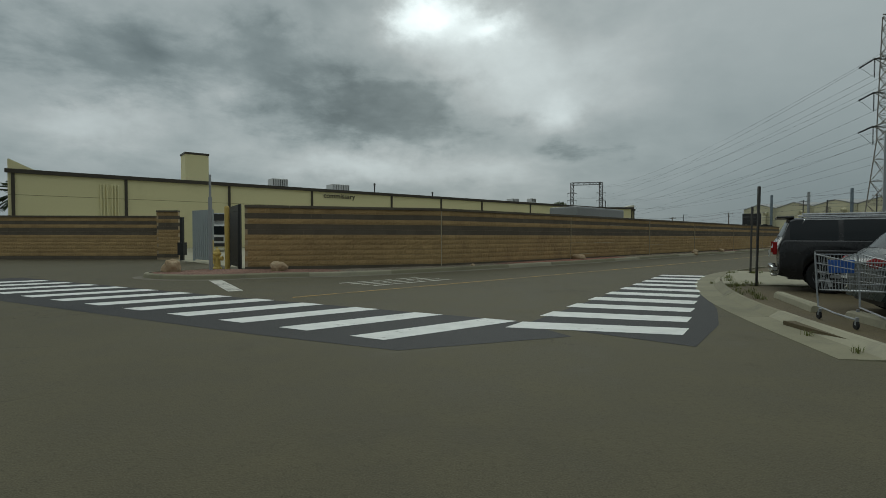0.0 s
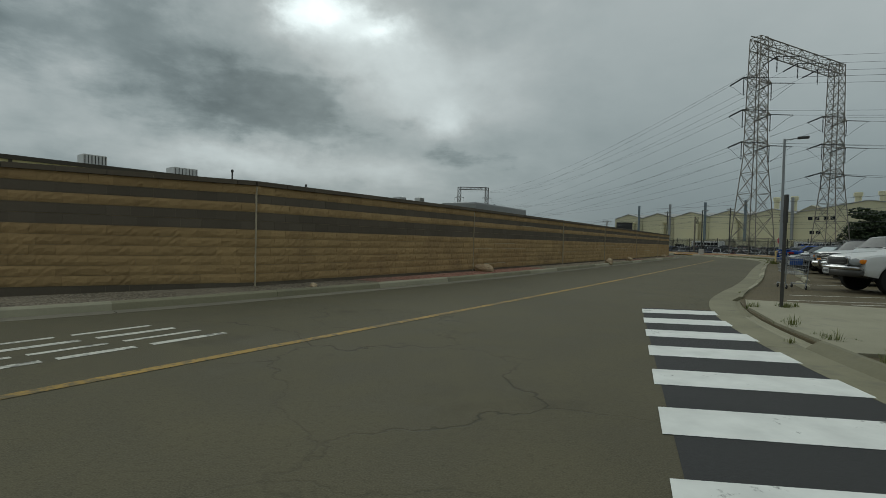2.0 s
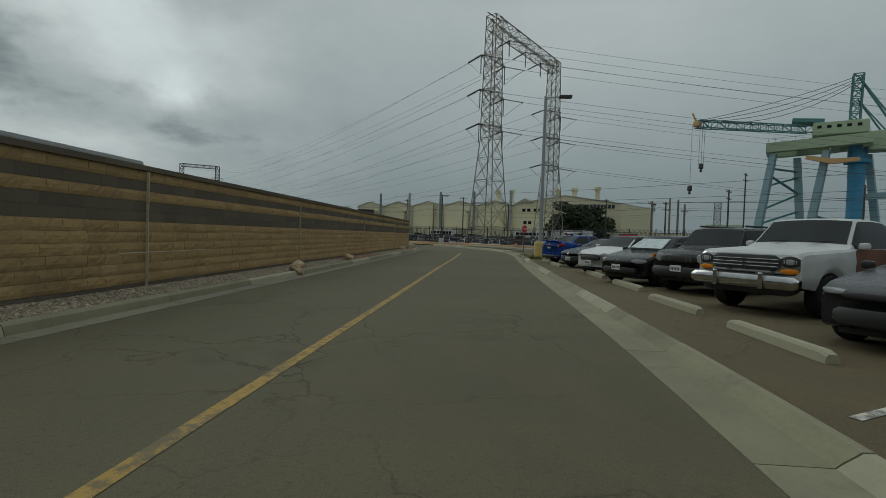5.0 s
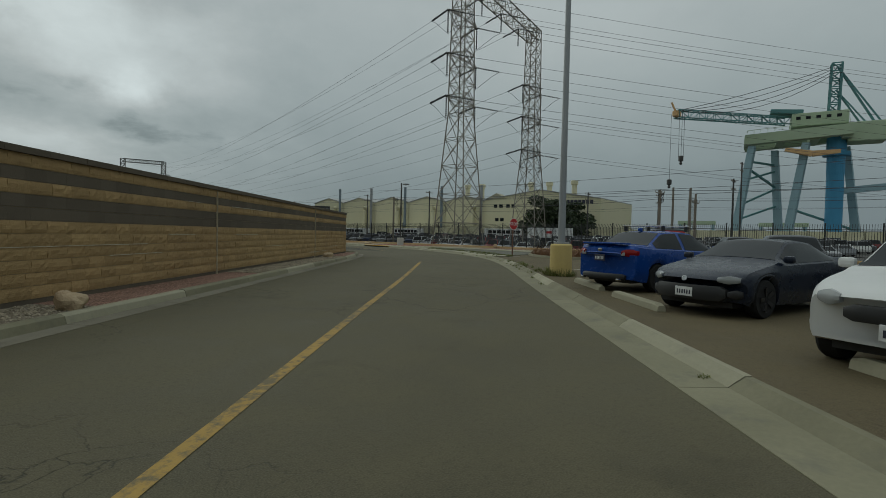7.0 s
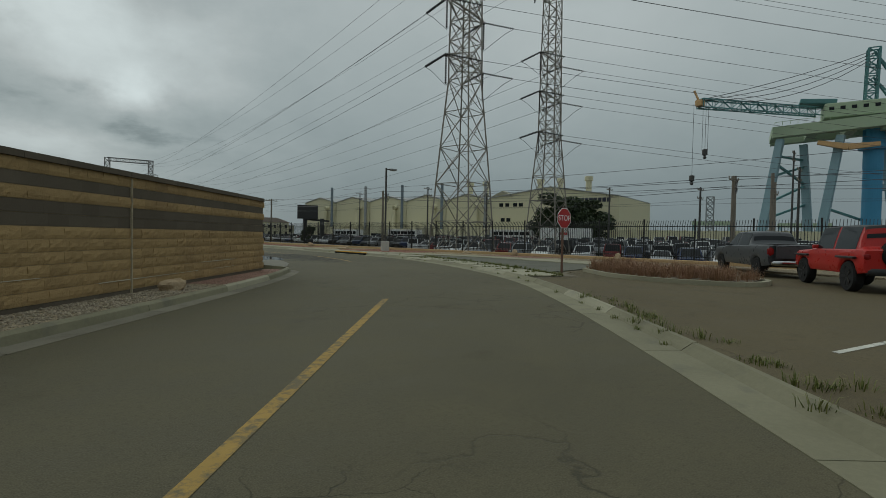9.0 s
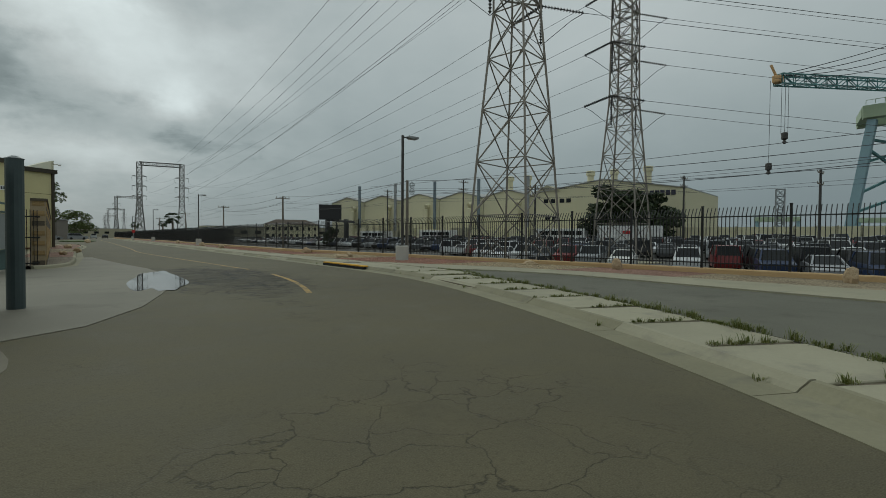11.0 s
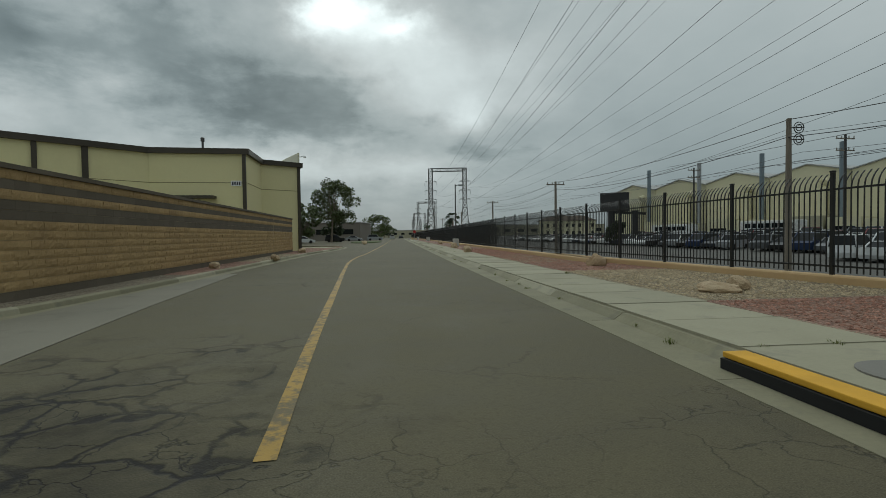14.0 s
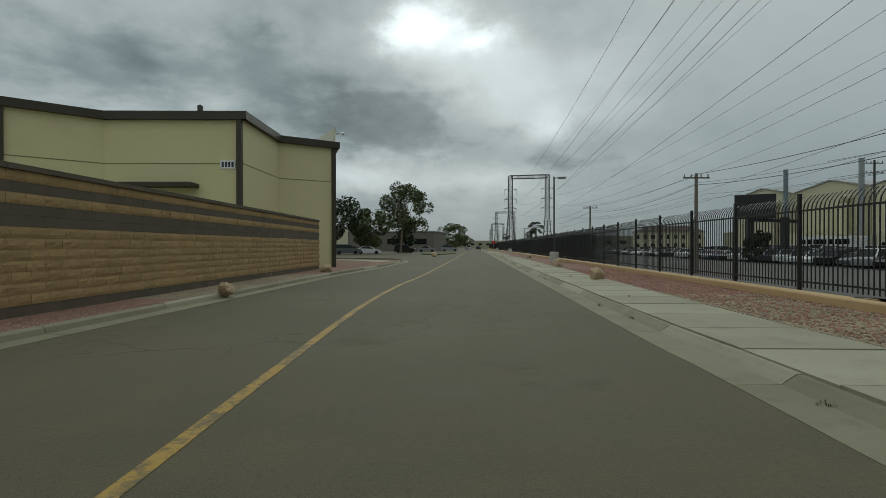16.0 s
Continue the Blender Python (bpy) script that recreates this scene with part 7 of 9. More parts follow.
def pickup(label, at, tn, col):
    v = vehicle("pickup_truck", label, at, tn, 5.5, 1.92, TRUCK_TOP, 0.42, (1.75, -1.65), 0.37, (1.25, 0.6, -0.9, -1.05, 1.15, 1.78, 0.86, 0.68), col, "black_alloy", 2, 0.22, 0.25)
    for s in (-1, 1):
        block(v, "tail_lamp", "red_lamp", -2.7, s * 0.84, 0.98, 0.1, 0.16, 0.36, 0.03)
        block(v, "headlamp", "lamp_glass", 2.62, s * 0.74, 0.88, 0.14, 0.3, 0.16, 0.04, -s * 0.3)
    block(v, "tailgate", col, -2.745, 0, 0.95, 0.03, 1.46, 0.46, 0.02)
    block(v, "bumper", "chrome", -2.82, 0, 0.55, 0.16, 1.7, 0.18, 0.04)
    block(v, "grille", "black_plastic", 2.73, 0, 0.86, 0.06, 1.0, 0.22, 0.03)
    block(v, "bed_cover", "black_plastic", -1.9, 0, 1.25, 1.5, 1.5, 0.02, 0.0)
    number_plate(v, -2.9, 0.56)
    return v


pickup("dark grey pickup truck parked tail out", (51.3, 49.9), 40, GR)
pickup("dark grey pickup truck in the second row", (25.5, 23.0), 160, GR)
pickup("white pickup truck in the second row", (27.5, 19.0), 160, PW)
RD = paint("red_car_paint", (0.40, 0.018, 0.014), 0.25, 0.7)
v = vehicle("off_roader", "red open-top style off-roader with a spare wheel", (46.8, 46.0), 33, 4.5, 1.88,
            [(2.2, 0.6), (2.22, 1.0), (2.15, 1.08), (1.0, 1.14), (0.8, 1.18), (-1.95, 1.2), (-2.0, 0.7)], 0.5, (1.5, -1.4), 0.42,
            (0.85, 0.55, -1.85, -1.95, 1.15, 1.86, 0.8, 0.7), RD, "black_alloy", 2, 0.06, 0.26, roof=M["black_plastic"])
bm = bmesh.new()
lathe(bm, [(0.2, 0), (0.38, 0.0), (0.41, 0.06), (0.41, 0.2), (0.38, 0.25), (0.2, 0.25)], 24)
bmesh.ops.transform(bm, matrix=Matrix.Translation((-2.02, 0.1, 1.05)) @ Matrix.Rotation(radians(-90), 4, "Y"), verts=bm.verts)
part("spare_wheel", bm, M["tyre"], v)
for s in (-1, 1):
    block(v, "tail_lamp", "red_lamp", -1.98, s * 0.82, 0.98, 0.08, 0.14, 0.2, 0.03)
    block(v, "wheel_flare", "black_plastic", -1.4, s * 0.95, 0.95, 1.0, 0.14, 0.06, 0.02)
    block(v, "wheel_flare", "black_plastic", 1.5, s * 0.95, 0.95, 1.0, 0.14, 0.06, 0.02)
block(v, "bumper", "black_plastic", -2.08, 0, 0.58, 0.18, 1.6, 0.18, 0.04)
number_plate(v, -2.0, 0.85, -0.6)
at, tn = (49.6, 43.3), 30
v = vehicle("hatchback", "black hatchback beside the red off-roader", at, tn, 4.25, 1.8, HATCH_TOP, 0.22, (1.32, -1.3), 0.32, (1.1, 0.3, -1.45, -1.9, 0.95, 1.5, 0.8, 0.6), BK, "black_alloy", 2)
for s in (-1, 1):
    block(v, "tail_lamp", "red_lamp", -2.0, s * 0.72, 0.86, 0.18, 0.22, 0.16, 0.04, s * 0.4)
for at2, tn2, col, lab in (((30.0, 15.5), 160, DK, "charcoal hatchback in the second row"), ((38.5, 38.0), 20, GR, "grey hatchback near the lamp pole"), ((34.0, 33.0), 165, DK, "dark hatchback in the second row")):
    v = vehicle("hatchback", lab, at2, tn2, 4.25, 1.8, HATCH_TOP, 0.22, (1.32, -1.3), 0.32, (1.1, 0.3, -1.45, -1.9, 0.95, 1.5, 0.8, 0.6), col, "alloy", 2)
    for s in (-1, 1):
        block(v, "headlamp", "lamp_glass", 1.96, s * 0.66, 0.69, 0.2, 0.32, 0.12, 0.03, -s * 0.4)

# box truck behind the west gate
bt = thing("box_truck", "white box truck with a dark windscreen in the yard", "truck", m=Matrix.Translation((-24.0, 42.5, 0.0)) @ Matrix.Rotation(radians(-62), 4, "Z"))
block(bt, "cab", PW, 0.9, 0, 1.5, 1.8, 2.05, 1.7, 0.15)
block(bt, "windscreen", "glass", 1.79, 0, 1.85, 0.06, 1.8, 0.75, 0.04)
block(bt, "cargo_box", "plate", -2.4, 0, 2.2, 4.6, 2.3, 2.5, 0.05)
block(bt, "grille", "black_plastic", 1.8, 0, 1.1, 0.06, 1.4, 0.35, 0.03)
block(bt, "bumper", "black_plastic", 1.85, 0, 0.6, 0.15, 2.0, 0.3, 0.04)
block(bt, "cooling_unit", "black_plastic", 0.2, 0, 3.05, 0.5, 1.5, 0.6, 0.05)
for x in (0.9, -3.3):
    for s in (-1, 1):
        wheel_parts(bt, x, s * 0.9, 0.42, 0.28, M["alloy"])


# ---------------------------------------------------------------- wheel stops and trolleys
def wheel_stop(p, q):
    p, q = Vector(p), Vector(q)
    c, d = (p + q) / 2, (q - p)
    bm = bmesh.new()
    ln = 2.15
    prof = [(-0.09, 0.0), (-0.075, 0.10), (-0.05, 0.135), (0.05, 0.135), (0.075, 0.10), (0.09, 0.0)]
    m = Matrix.Translation((c.x, c.y, 0.076)) @ Matrix.Rotation(math.atan2(d.y, d.x), 4, "Z")
    rows = [[bm.verts.new(m @ Vector((x, y * k, z * k2))) for y, z in prof] for x, k, k2 in ((-ln / 2, 0.9, 0.75), (-ln / 2 + 0.12, 1, 1), (ln / 2 - 0.12, 1, 1), (ln / 2, 0.9, 0.75))]
    for a, b in zip(rows, rows[1:]):
        for i in range(6):
            bm.faces.new((a[i], a[(i + 1) % 6], b[(i + 1) % 6], b[i]))
    bm.faces.new(rows[0][::-1])
    bm.faces.new(rows[-1])
    bmesh.ops.recalc_face_normals(bm, faces=bm.faces)
    tagged(part("wheel_stop", bm, M["concrete"]), "chipped pale concrete wheel stop on the asphalt", "wheel stop", "wheel stops")


for p, q in (((6.2, 10.9), (5.6, 8.7)), ((5.75, 8.2), (5.4, 6.0)), ((15.2, 23.4), (13.8, 21.6)), ((18.07, 26.1), (16.3, 24.1)), ((20.2, 28.6), (18.6, 26.6)), ((22.7, 31.1), (21.4, 29.5)),
             ((25.3, 34.0), (23.9, 32.3)), ((28.7, 38.6), (27.4, 37.0)), ((31.0, 41.2), (29.4, 39.3))):
    wheel_stop(p, q)


def trolley(at, turn, tilt=0.0):
    """A wire shopping trolley: basket of wires, frame, handle, child seat, four castors."""
    c = thing("shopping_trolley", "grey wire shopping trolley with a blue child seat", "shopping trolley", "shopping trolleys", m=Matrix.Translation((at[0], at[1], 0.078)) @ Matrix.Rotation(radians(turn), 4, "Z"))
    wire = M["grey_steel"]
    bm = bmesh.new()
    b = [Vector((0.42, -0.2, 0.52)), Vector((0.42, 0.2, 0.52)), Vector((-0.40, 0.26, 0.46)), Vector((-0.40, -0.26, 0.46))]
    t = [Vector((0.52, -0.24, 0.92)), Vector((0.52, 0.24, 0.92)), Vector((-0.46, 0.3, 1.0)), Vector((-0.46, -0.3, 1.0))]
    for k in range(4):
        j = (k + 1) % 4
        for f in (0.0, 0.25, 0.5, 0.75, 1.0):
            tube(bm, [b[k].lerp(t[k], f), b[j].lerp(t[j], f)], 0.006 if 0 < f < 1 else 0.009, 5, cap=False)
        for i in range(13):
            f = i / 12
            tube(bm, [b[k].lerp(b[j], f), t[k].lerp(t[j], f)], 0.0035, 4, cap=False)
    for i in range(1, 9):
        f = i / 9
        tube(bm, [b[0].lerp(b[1], f), b[3].lerp(b[2], f)], 0.004, 4, cap=False)
    part("basket", bm, wire, c)
    for s in (-1, 1):
        bm = bmesh.new()
        tube(bm, [(-0.52, s * 0.28, 1.04), (-0.44, s * 0.28, 0.5), (-0.40, s * 0.27, 0.2), (0.1, s * 0.25, 0.16), (0.5, s * 0.2, 0.14)], 0.014, 8)
        part("side_frame", bm, wire, c)
    bm = bmesh.new()
    tube(bm, [(-0.52, -0.28, 1.04), (-0.52, 0.28, 1.04)], 0.018, 8)
    part("handle", bm, M["black_plastic"], c)
    block(c, "child_seat", plain("blue_plastic", (0.02, 0.08, 0.3), 0.4), -0.36, 0, 0.82, 0.03, 0.34, 0.2, 0.01)
    for x, y in ((-0.42, 0.25), (-0.42, -0.25), (0.48, 0.19), (0.48, -0.19)):
        bm = bmesh.new()
        lathe(bm, [(0.025, -0.015), (0.058, -0.015), (0.063, 0.0), (0.058, 0.015), (0.025, 0.015)], 16, axis="Y")
        bmesh.ops.transform(bm, matrix=Matrix.Translation((x, y, 0.064)), verts=bm.verts)
        castor = part("castor", bm, M["tyre"], c)
        bm = bmesh.new()
        bar(bm, (x, y, 0.064), (x + 0.02, y, 0.17), 0.035)
        part("fork", bm, wire, castor)


trolley((13.6, 22.0), 65)
trolley((5.35, 7.55), -100)


# ---------------------------------------------------------------- shipyard halls behind the storage lot
FA, FD, GD = Vector((136.0, 108.0)), Vector((-0.364, 0.931)), Vector((0.97, 0.22))
hall = thing("shipyard_hall", "row of pale yellow gabled metal sheds with stacks", "factory building")


def front(a, o=0.0):
    """A point a metres along the halls' front, o metres before it."""
    return FA + FD * a - GD * o


def shed_bay(a0, a1, eave, peak, depth, name, mat):
    bm = bmesh.new()
    mid = (a0 + a1) / 2
    prof = [(a0, -1.0), (a1, -1.0), (a1, eave), (mid, peak), (a0, eave)]
    f = [bm.verts.new((*front(a), z)) for a, z in prof]
    b = [bm.verts.new((*(front(a) + GD * depth), z)) for a, z in prof]
    bm.faces.new(f)
    bm.faces.new(b[::-1])
    for i in range(5):
        j = (i + 1) % 5
        bm.faces.new((f[j], f[i], b[i], b[j]))
    bmesh.ops.recalc_face_normals(bm, faces=bm.faces)
    w = part(name, bm, mat, hall)
    bm = bmesh.new()
    for s0, s1 in (((a0, eave), (mid, peak)), ((mid, peak), (a1, eave))):
        p, q = front(s0[0], 0.25), front(s1[0], 0.25)
        d = GD * (depth + 0.3)
        vs = [bm.verts.new(v) for v in ((*p, s0[1] + 0.02), (*q, s1[1] + 0.02), (*(q + d), s1[1] + 0.02), (*(p + d), s0[1] + 0.02), (*p, s0[1] + 0.22), (*q, s1[1] + 0.22), (*(q + d), s1[1] + 0.22), (*(p + d), s0[1] + 0.22))]
        for fc in ((3, 2, 1, 0), (4, 5, 6, 7), (0, 1, 5, 4), (1, 2, 6, 5), (2, 3, 7, 6), (3, 0, 4, 7)):
            bm.faces.new([vs[i] for i in fc])
    bmesh.ops.recalc_face_normals(bm, faces=bm.faces)
    part("roof", bm, M["roof"], w)
    return w


main = shed_bay(-2.7, 31, 12.0, 14.6, 29, "wall", M["shed"])
for k in range(5):
    shed_bay(31 + 13.4 * k, 44.2 + 13.4 * k, 11.6, 13.3, 24, "wall", M["shed"])
for a, z in ((27.5, 10.2), (25.8, 10.2), (23.6, 10.2), (22.0, 10.2), (27.0, 6.2), (25.4, 6.2)):
    p = front(a, 0.03)
    bm = bmesh.new()
    box(bm, 0, 0, 0, 1.1, 0.12, 0.95, 0.02, Matrix.Translation((p.x, p.y, z)) @ Matrix.Rotation(math.atan2(FD.y, FD.x), 4, "Z"))
    part("window", bm, M["glass"], main)
for i in range(16):
    if i == 7:
        continue
    p = front(15.6 - 1.06 * i, 0.08)
    bm = bmesh.new()
    box(bm, 0, 0, 0, 0.86, 0.16, 1.05, 0.06, Matrix.Translation((p.x, p.y, 11.2)) @ Matrix.Rotation(math.atan2(FD.y, FD.x), 4, "Z"))
    part("sign_bar", bm, M["plate_ink"], main, "dark sign shape")
bm = bmesh.new()
p0, p1 = front(24, 0.2), front(30.5, 0.2)
vs = [bm.verts.new(v) for v in ((*p0, 12.4), (*p1, 12.4), (*((p0 + p1) / 2), 14.0), (*(p0 + GD * 3), 12.4), (*(p1 + GD * 3), 12.4), (*((p0 + p1) / 2 + GD * 3), 14.0))]
for fc in ((0, 1, 2), (5, 4, 3), (0, 3, 4, 1), (1, 4, 5, 2), (2, 5, 3, 0)):
    bm.faces.new([vs[i] for i in fc])
bmesh.ops.recalc_face_normals(bm, faces=bm.faces)
part("dormer", bm, M["shed_dark"], main)
for a, o in ((14.0, -6), (19.5, -6), (6.0, -4), (36.0, -7), (41.0, -7)):
    p = front(a, o)
    bm = bmesh.new()
    lathe(bm, [(0.75, 12.0), (0.75, 16.3), (1.05, 16.4), (1.05, 17.4), (0.8, 17.5)], 16, p.x, p.y)
    part("roof_vent", bm, M["shed"], hall)
for k in range(5):
    a = 31.5 + 13.4 * k
    p = front(a, 1.2)
    bm = bmesh.new()
    tube(bm, [(p.x, p.y, -1), (p.x, p.y, 16.4)], 0.42, 14)
    part("flue_pipe", bm, M["flue"] if k % 3 else M["grey_steel"], hall, "blue-grey steel stack")
    q = front(a + 3.0, 1.2)
    bm = bmesh.new()
    tube(bm, [(q.x, q.y, 2.0), (q.x, q.y, 8.8), tuple((*(q + GD * 0.4), 9.7)), tuple((*(q + GD * 1.4), 10.0))], 0.75, 12)
    part("duct", bm, M["shed"], hall, "pale elbow duct")
for k in range(15):
    a = 2 + 5.4 * k
    p = front(a + 2.6, 3.2)
    bm = bmesh.new()
    box(bm, 0, 0, 0.9, 4.9, 5.0, 3.8 + (k % 3) * 0.7, 0.05, Matrix.Translation((p.x, p.y, 0.3)) @ Matrix.Rotation(math.atan2(FD.y, FD.x), 4, "Z"))
    part("annex", bm, M["shed"] if k % 4 else M["shed_dark"], hall)
    if k % 2 and a > 30:
        bm = bmesh.new()
        box(bm, 0, 2.53, 1.0, 3.4, 0.1, 1.3, 0.02, Matrix.Translation((p.x, p.y, 0.3)) @ Matrix.Rotation(math.atan2(FD.y, FD.x), 4, "Z"))
        part("window", bm, M["glass"], hall)

# perimeter wall to the right of the halls
pw = thing("perimeter_wall", "long pale ribbed perimeter wall behind the storage lot", "wall", kind="structure")
a, b = Vector((128.0, 104.0)), Vector((152.0, -30.0))
n = 48
for i in range(n):
    p, q = a + (b - a) * (i / n), a + (b - a) * ((i + 1) / n)
    bm = bmesh.new()
    edge_band(bm, q, p, -1.0, 3.6, 0.15)
    part("panel", bm, M["shed"], pw)
    bm = bmesh.new()
    edge_band(bm, p + (q - p) * 0.04, p - (q - p) * 0.04, -1.0, 3.75, 0.35)
    part("rib", bm, M["shed_dark"], pw)


# ---------------------------------------------------------------- cranes
def girder(root, name, p, q, w, mat, label=""):
    bm = bmesh.new()
    bar(bm, p, q, w)
    return part(name, bm, M[mat], root, label)


CO = Vector((204.5, 87.0))
CV = (CO - Vector((10.0, 22.6))).normalized()
CR = Vector((CV.y, -CV.x))


def cp(r, d, z):
    p = CO + CR * r + CV * d
    return Vector((p.x, p.y, z))


crane = thing("portal_crane", "huge blue and pale green shipyard portal crane", "crane")
for r0, r1, d in ((-8.6, -3.9, 0), (5.4, 3.0, 13), (6.0, 10.6, 0), (26.5, 22.5, 13)):
    bm = bmesh.new()
    bar(bm, cp(r0, d, -1), cp(r1, d, 33.0), 2.3, 1.9)
    part("leg", bm, M["crane_blue"], crane)
for p, q in ((cp(-6.0, 0, 14), cp(4.0, 13, 20)), (cp(-5.2, 0, 22), cp(3.6, 13, 26)), (cp(4.4, 13, 14), cp(-6.6, 0, 9)), (cp(7.6, 0, 12), cp(25.0, 13, 6)), (cp(-4.6, 0, 28), cp(3.2, 13, 28)), (cp(3.9, 13, 20), cp(-5.2, 0, 26))):
    girder(crane, "brace", p, q, 0.6, "crane_teal")
for d in (0, 13):
    bm = bmesh.new()
    bar(bm, cp(-6, d, 35.0), cp(22, d, 36.4), 3.2)
    part("main_girder", bm, M["crane_green"], crane)
    bm = bmesh.new()
    for i in range(15):
        bar(bm, cp(-5.5 + 1.9 * i, d - 1.7, 36.8 + 0.1 * i), cp(-5.5 + 1.9 * i, d - 1.7, 37.9 + 0.1 * i), 0.12)
    bar(bm, cp(-5.5, d - 1.7, 37.9), cp(21.1, d - 1.7, 39.3), 0.12)
    part("walkway_rail", bm, M["crane_green"], crane)
for r in (-5, 4, 13, 21):
    girder(crane, "cross_girder", cp(r, 0, 35.2), cp(r, 13, 35.2), 2.4, "crane_green")
bm = bmesh.new()
m = Matrix.Translation(cp(14, 6, 40.8)) @ Matrix.Rotation(math.atan2(CR.y, CR.x), 4, "Z")
box(bm, 0, 0, 0, 14.5, 9, 4.2, 0.3, m)
house_m = part("machinery_house", bm, M["crane_green"], crane)
for i in range(5):
    bm = bmesh.new()
    box(bm, -5.6 + 2.6 * i, -4.52, 0.5, 1.2, 0.1, 1.0, 0.02, m)
    part("window", bm, M["glass"], house_m)
bm = bmesh.new()
box(bm, -9, 0, 2.2, 9, 7, 1.5, 0.3, m @ Matrix.Rotation(radians(7), 4, "Y"))
part("slanted_roof", bm, M["crane_teal"], crane)
bm = bmesh.new()
box(bm, 12, 0, -4.8, 9.5, 8, 6.0, 0.3, m)
part("counterweight", bm, M["crane_green"], crane)
bm = bmesh.new()
c0 = cp(19.0, 6, 0)
lathe(bm, [(2.3, -1), (2.3, 23), (2.4, 24), (2.4, 29.0), (3.6, 29.2), (3.6, 30.4), (2.6, 30.6), (2.6, 35)], 24, c0.x, c0.y)
part("column", bm, M["crane_deep"], crane, "bright blue steel column")
bm = bmesh.new()
truss(bm, cp(17.8, 6, 41), cp(18.2, 6, 58.5), 2.6, 7, 0.45, 0.28)
part("mast", bm, M["crane_teal"], crane)
for d in (3, 9):
    girder(crane, "back_stay", cp(18.4, 6, 57.5), cp(29.5, d, 38.0), 0.5, "crane_teal")
    girder(crane, "back_stay", cp(18.4, 6, 50), cp(26.0, d, 38), 0.4, "crane_teal")
tip = Vector((170.0, 101.0, 39.5))
root_p = cp(6, 6, 41.5)
bm = bmesh.new()
truss(bm, root_p, tip, 2.3, 14, 0.28, 0.16)
part("jib", bm, M["crane_teal"], crane)
bm = bmesh.new()
box(bm, 0, 0, 0, 2.4, 1.8, 1.7, 0.3, Matrix.Translation(tip))
bar(bm, tip, tip + Vector((-1.5, 1.0, 3.4)), 0.4)
part("jib_head", bm, M["crane_orange"], crane)
for k in range(4):
    bm = bmesh.new()
    tube(bm, sag(cp(18.2, 6, 58 - k * 0.7), tip + Vector((0.6 * k, -0.3 * k, 1.0)), 1.0 + 1.2 * k, 10), 0.09, 5)
    part("stay_cable", bm, M["cable"], crane)
for dx, dz, r in ((-1.4, 20, 0.05), (0.8, 13, 0.05), (1.5, 13, 0.05), (2.1, 13, 0.05)):
    bm = bmesh.new()
    tube(bm, [tip + Vector((dx * 0.3, -dx, 0)), tip + Vector((dx * 0.3, -dx, -dz))], r, 5)
    part("hoist_cable", bm, M["cable"], crane)
for dx, dz in ((-1.4, 20), (1.5, 13)):
    bm = bmesh.new()
    c1 = tip + Vector((dx * 0.3, -dx, -dz))
    lathe(bm, [(0.2, c1.z - 2.4), (0.5, c1.z - 2.0), (0.25, c1.z - 1.5), (0.7, c1.z - 1.2), (0.7, c1.z + 0.2), (0.2, c1.z + 0.4)], 12, c1.x, c1.y)
    part("hook_block", bm, M["dark_steel"], crane)
bm = bmesh.new()
bar(bm, cp(5, -2, 31.0), cp(12, -2, 29.2), 1.1, 1.7)
bar(bm, cp(12, -2, 29.2), cp(19, -2, 29.6), 1.7, 1.1)
part("hoist_beam", bm, M["crane_orange"], crane, "orange hoist beam")
girder(crane, "side_platform", cp(18.6, 8, 18.0), cp(48, 8, 21.0), 2.0, "crane_blue")

for r, d, w, h in ((-34.0, 90, 17, 10.5), (2.0, 100, 20, 10.0)):
    g = thing("gantry_crane", "low pale green gantry crane in the yard", "crane", "gantry cranes")
    bm = bmesh.new()
    bar(bm, cp(r, d, h), cp(r + w, d, h), 1.8)
    bar(bm, cp(r, d + 8, h), cp(r + w, d + 8, h), 1.8)
    part("girder", bm, M["crane_green"], g)
    for rr2 in (r + 1, r + w - 1):
        for dd in (0, 8):
            bm = bmesh.new()
            bar(bm, cp(rr2, d + dd - 1, -1), cp(rr2, d + dd, h), 0.9)
            part("leg", bm, M["crane_blue"], g)
mastt = thing("lattice_mast", "slim grey lattice mast in the shipyard", "mast")
bm = bmesh.new()
p = cp(-24, 40, 0)
lattice(bm, p.x, p.y, [(2.4 * i, 1.3) for i in range(9)], 0.4, 0.3, 0.2)
part("mast", bm, M["grey_steel"], mastt)
# shipyard clutter along the far right horizon
rnd = random.Random(11)
for i in range(16):
    w, h = rnd.uniform(5, 16), rnd.uniform(3, 8)
    p = cp(-40 + 9 * i + rnd.uniform(-2, 2), 60 + rnd.uniform(0, 60), 0)
    b = thing("yard_shed", "low grey shipyard shed far behind the wall", "shed", "yard sheds")
    bm = bmesh.new()
    box(bm, 0, 0, h / 2 - 1, w, 6, h, 0.1, Matrix.Translation((p.x, p.y, 0)) @ Matrix.Rotation(math.atan2(CR.y, CR.x), 4, "Z"))
    part("wall", bm, M["shed_dark"] if i % 3 else M["crane_teal"], b)
    bm = bmesh.new()
    box(bm, 0, 0, h - 0.8, w + 0.4, 6.4, 0.4, 0.1, Matrix.Translation((p.x, p.y, 0)) @ Matrix.Rotation(math.atan2(CR.y, CR.x), 4, "Z"))
    part("roof", bm, M["roof"], b)

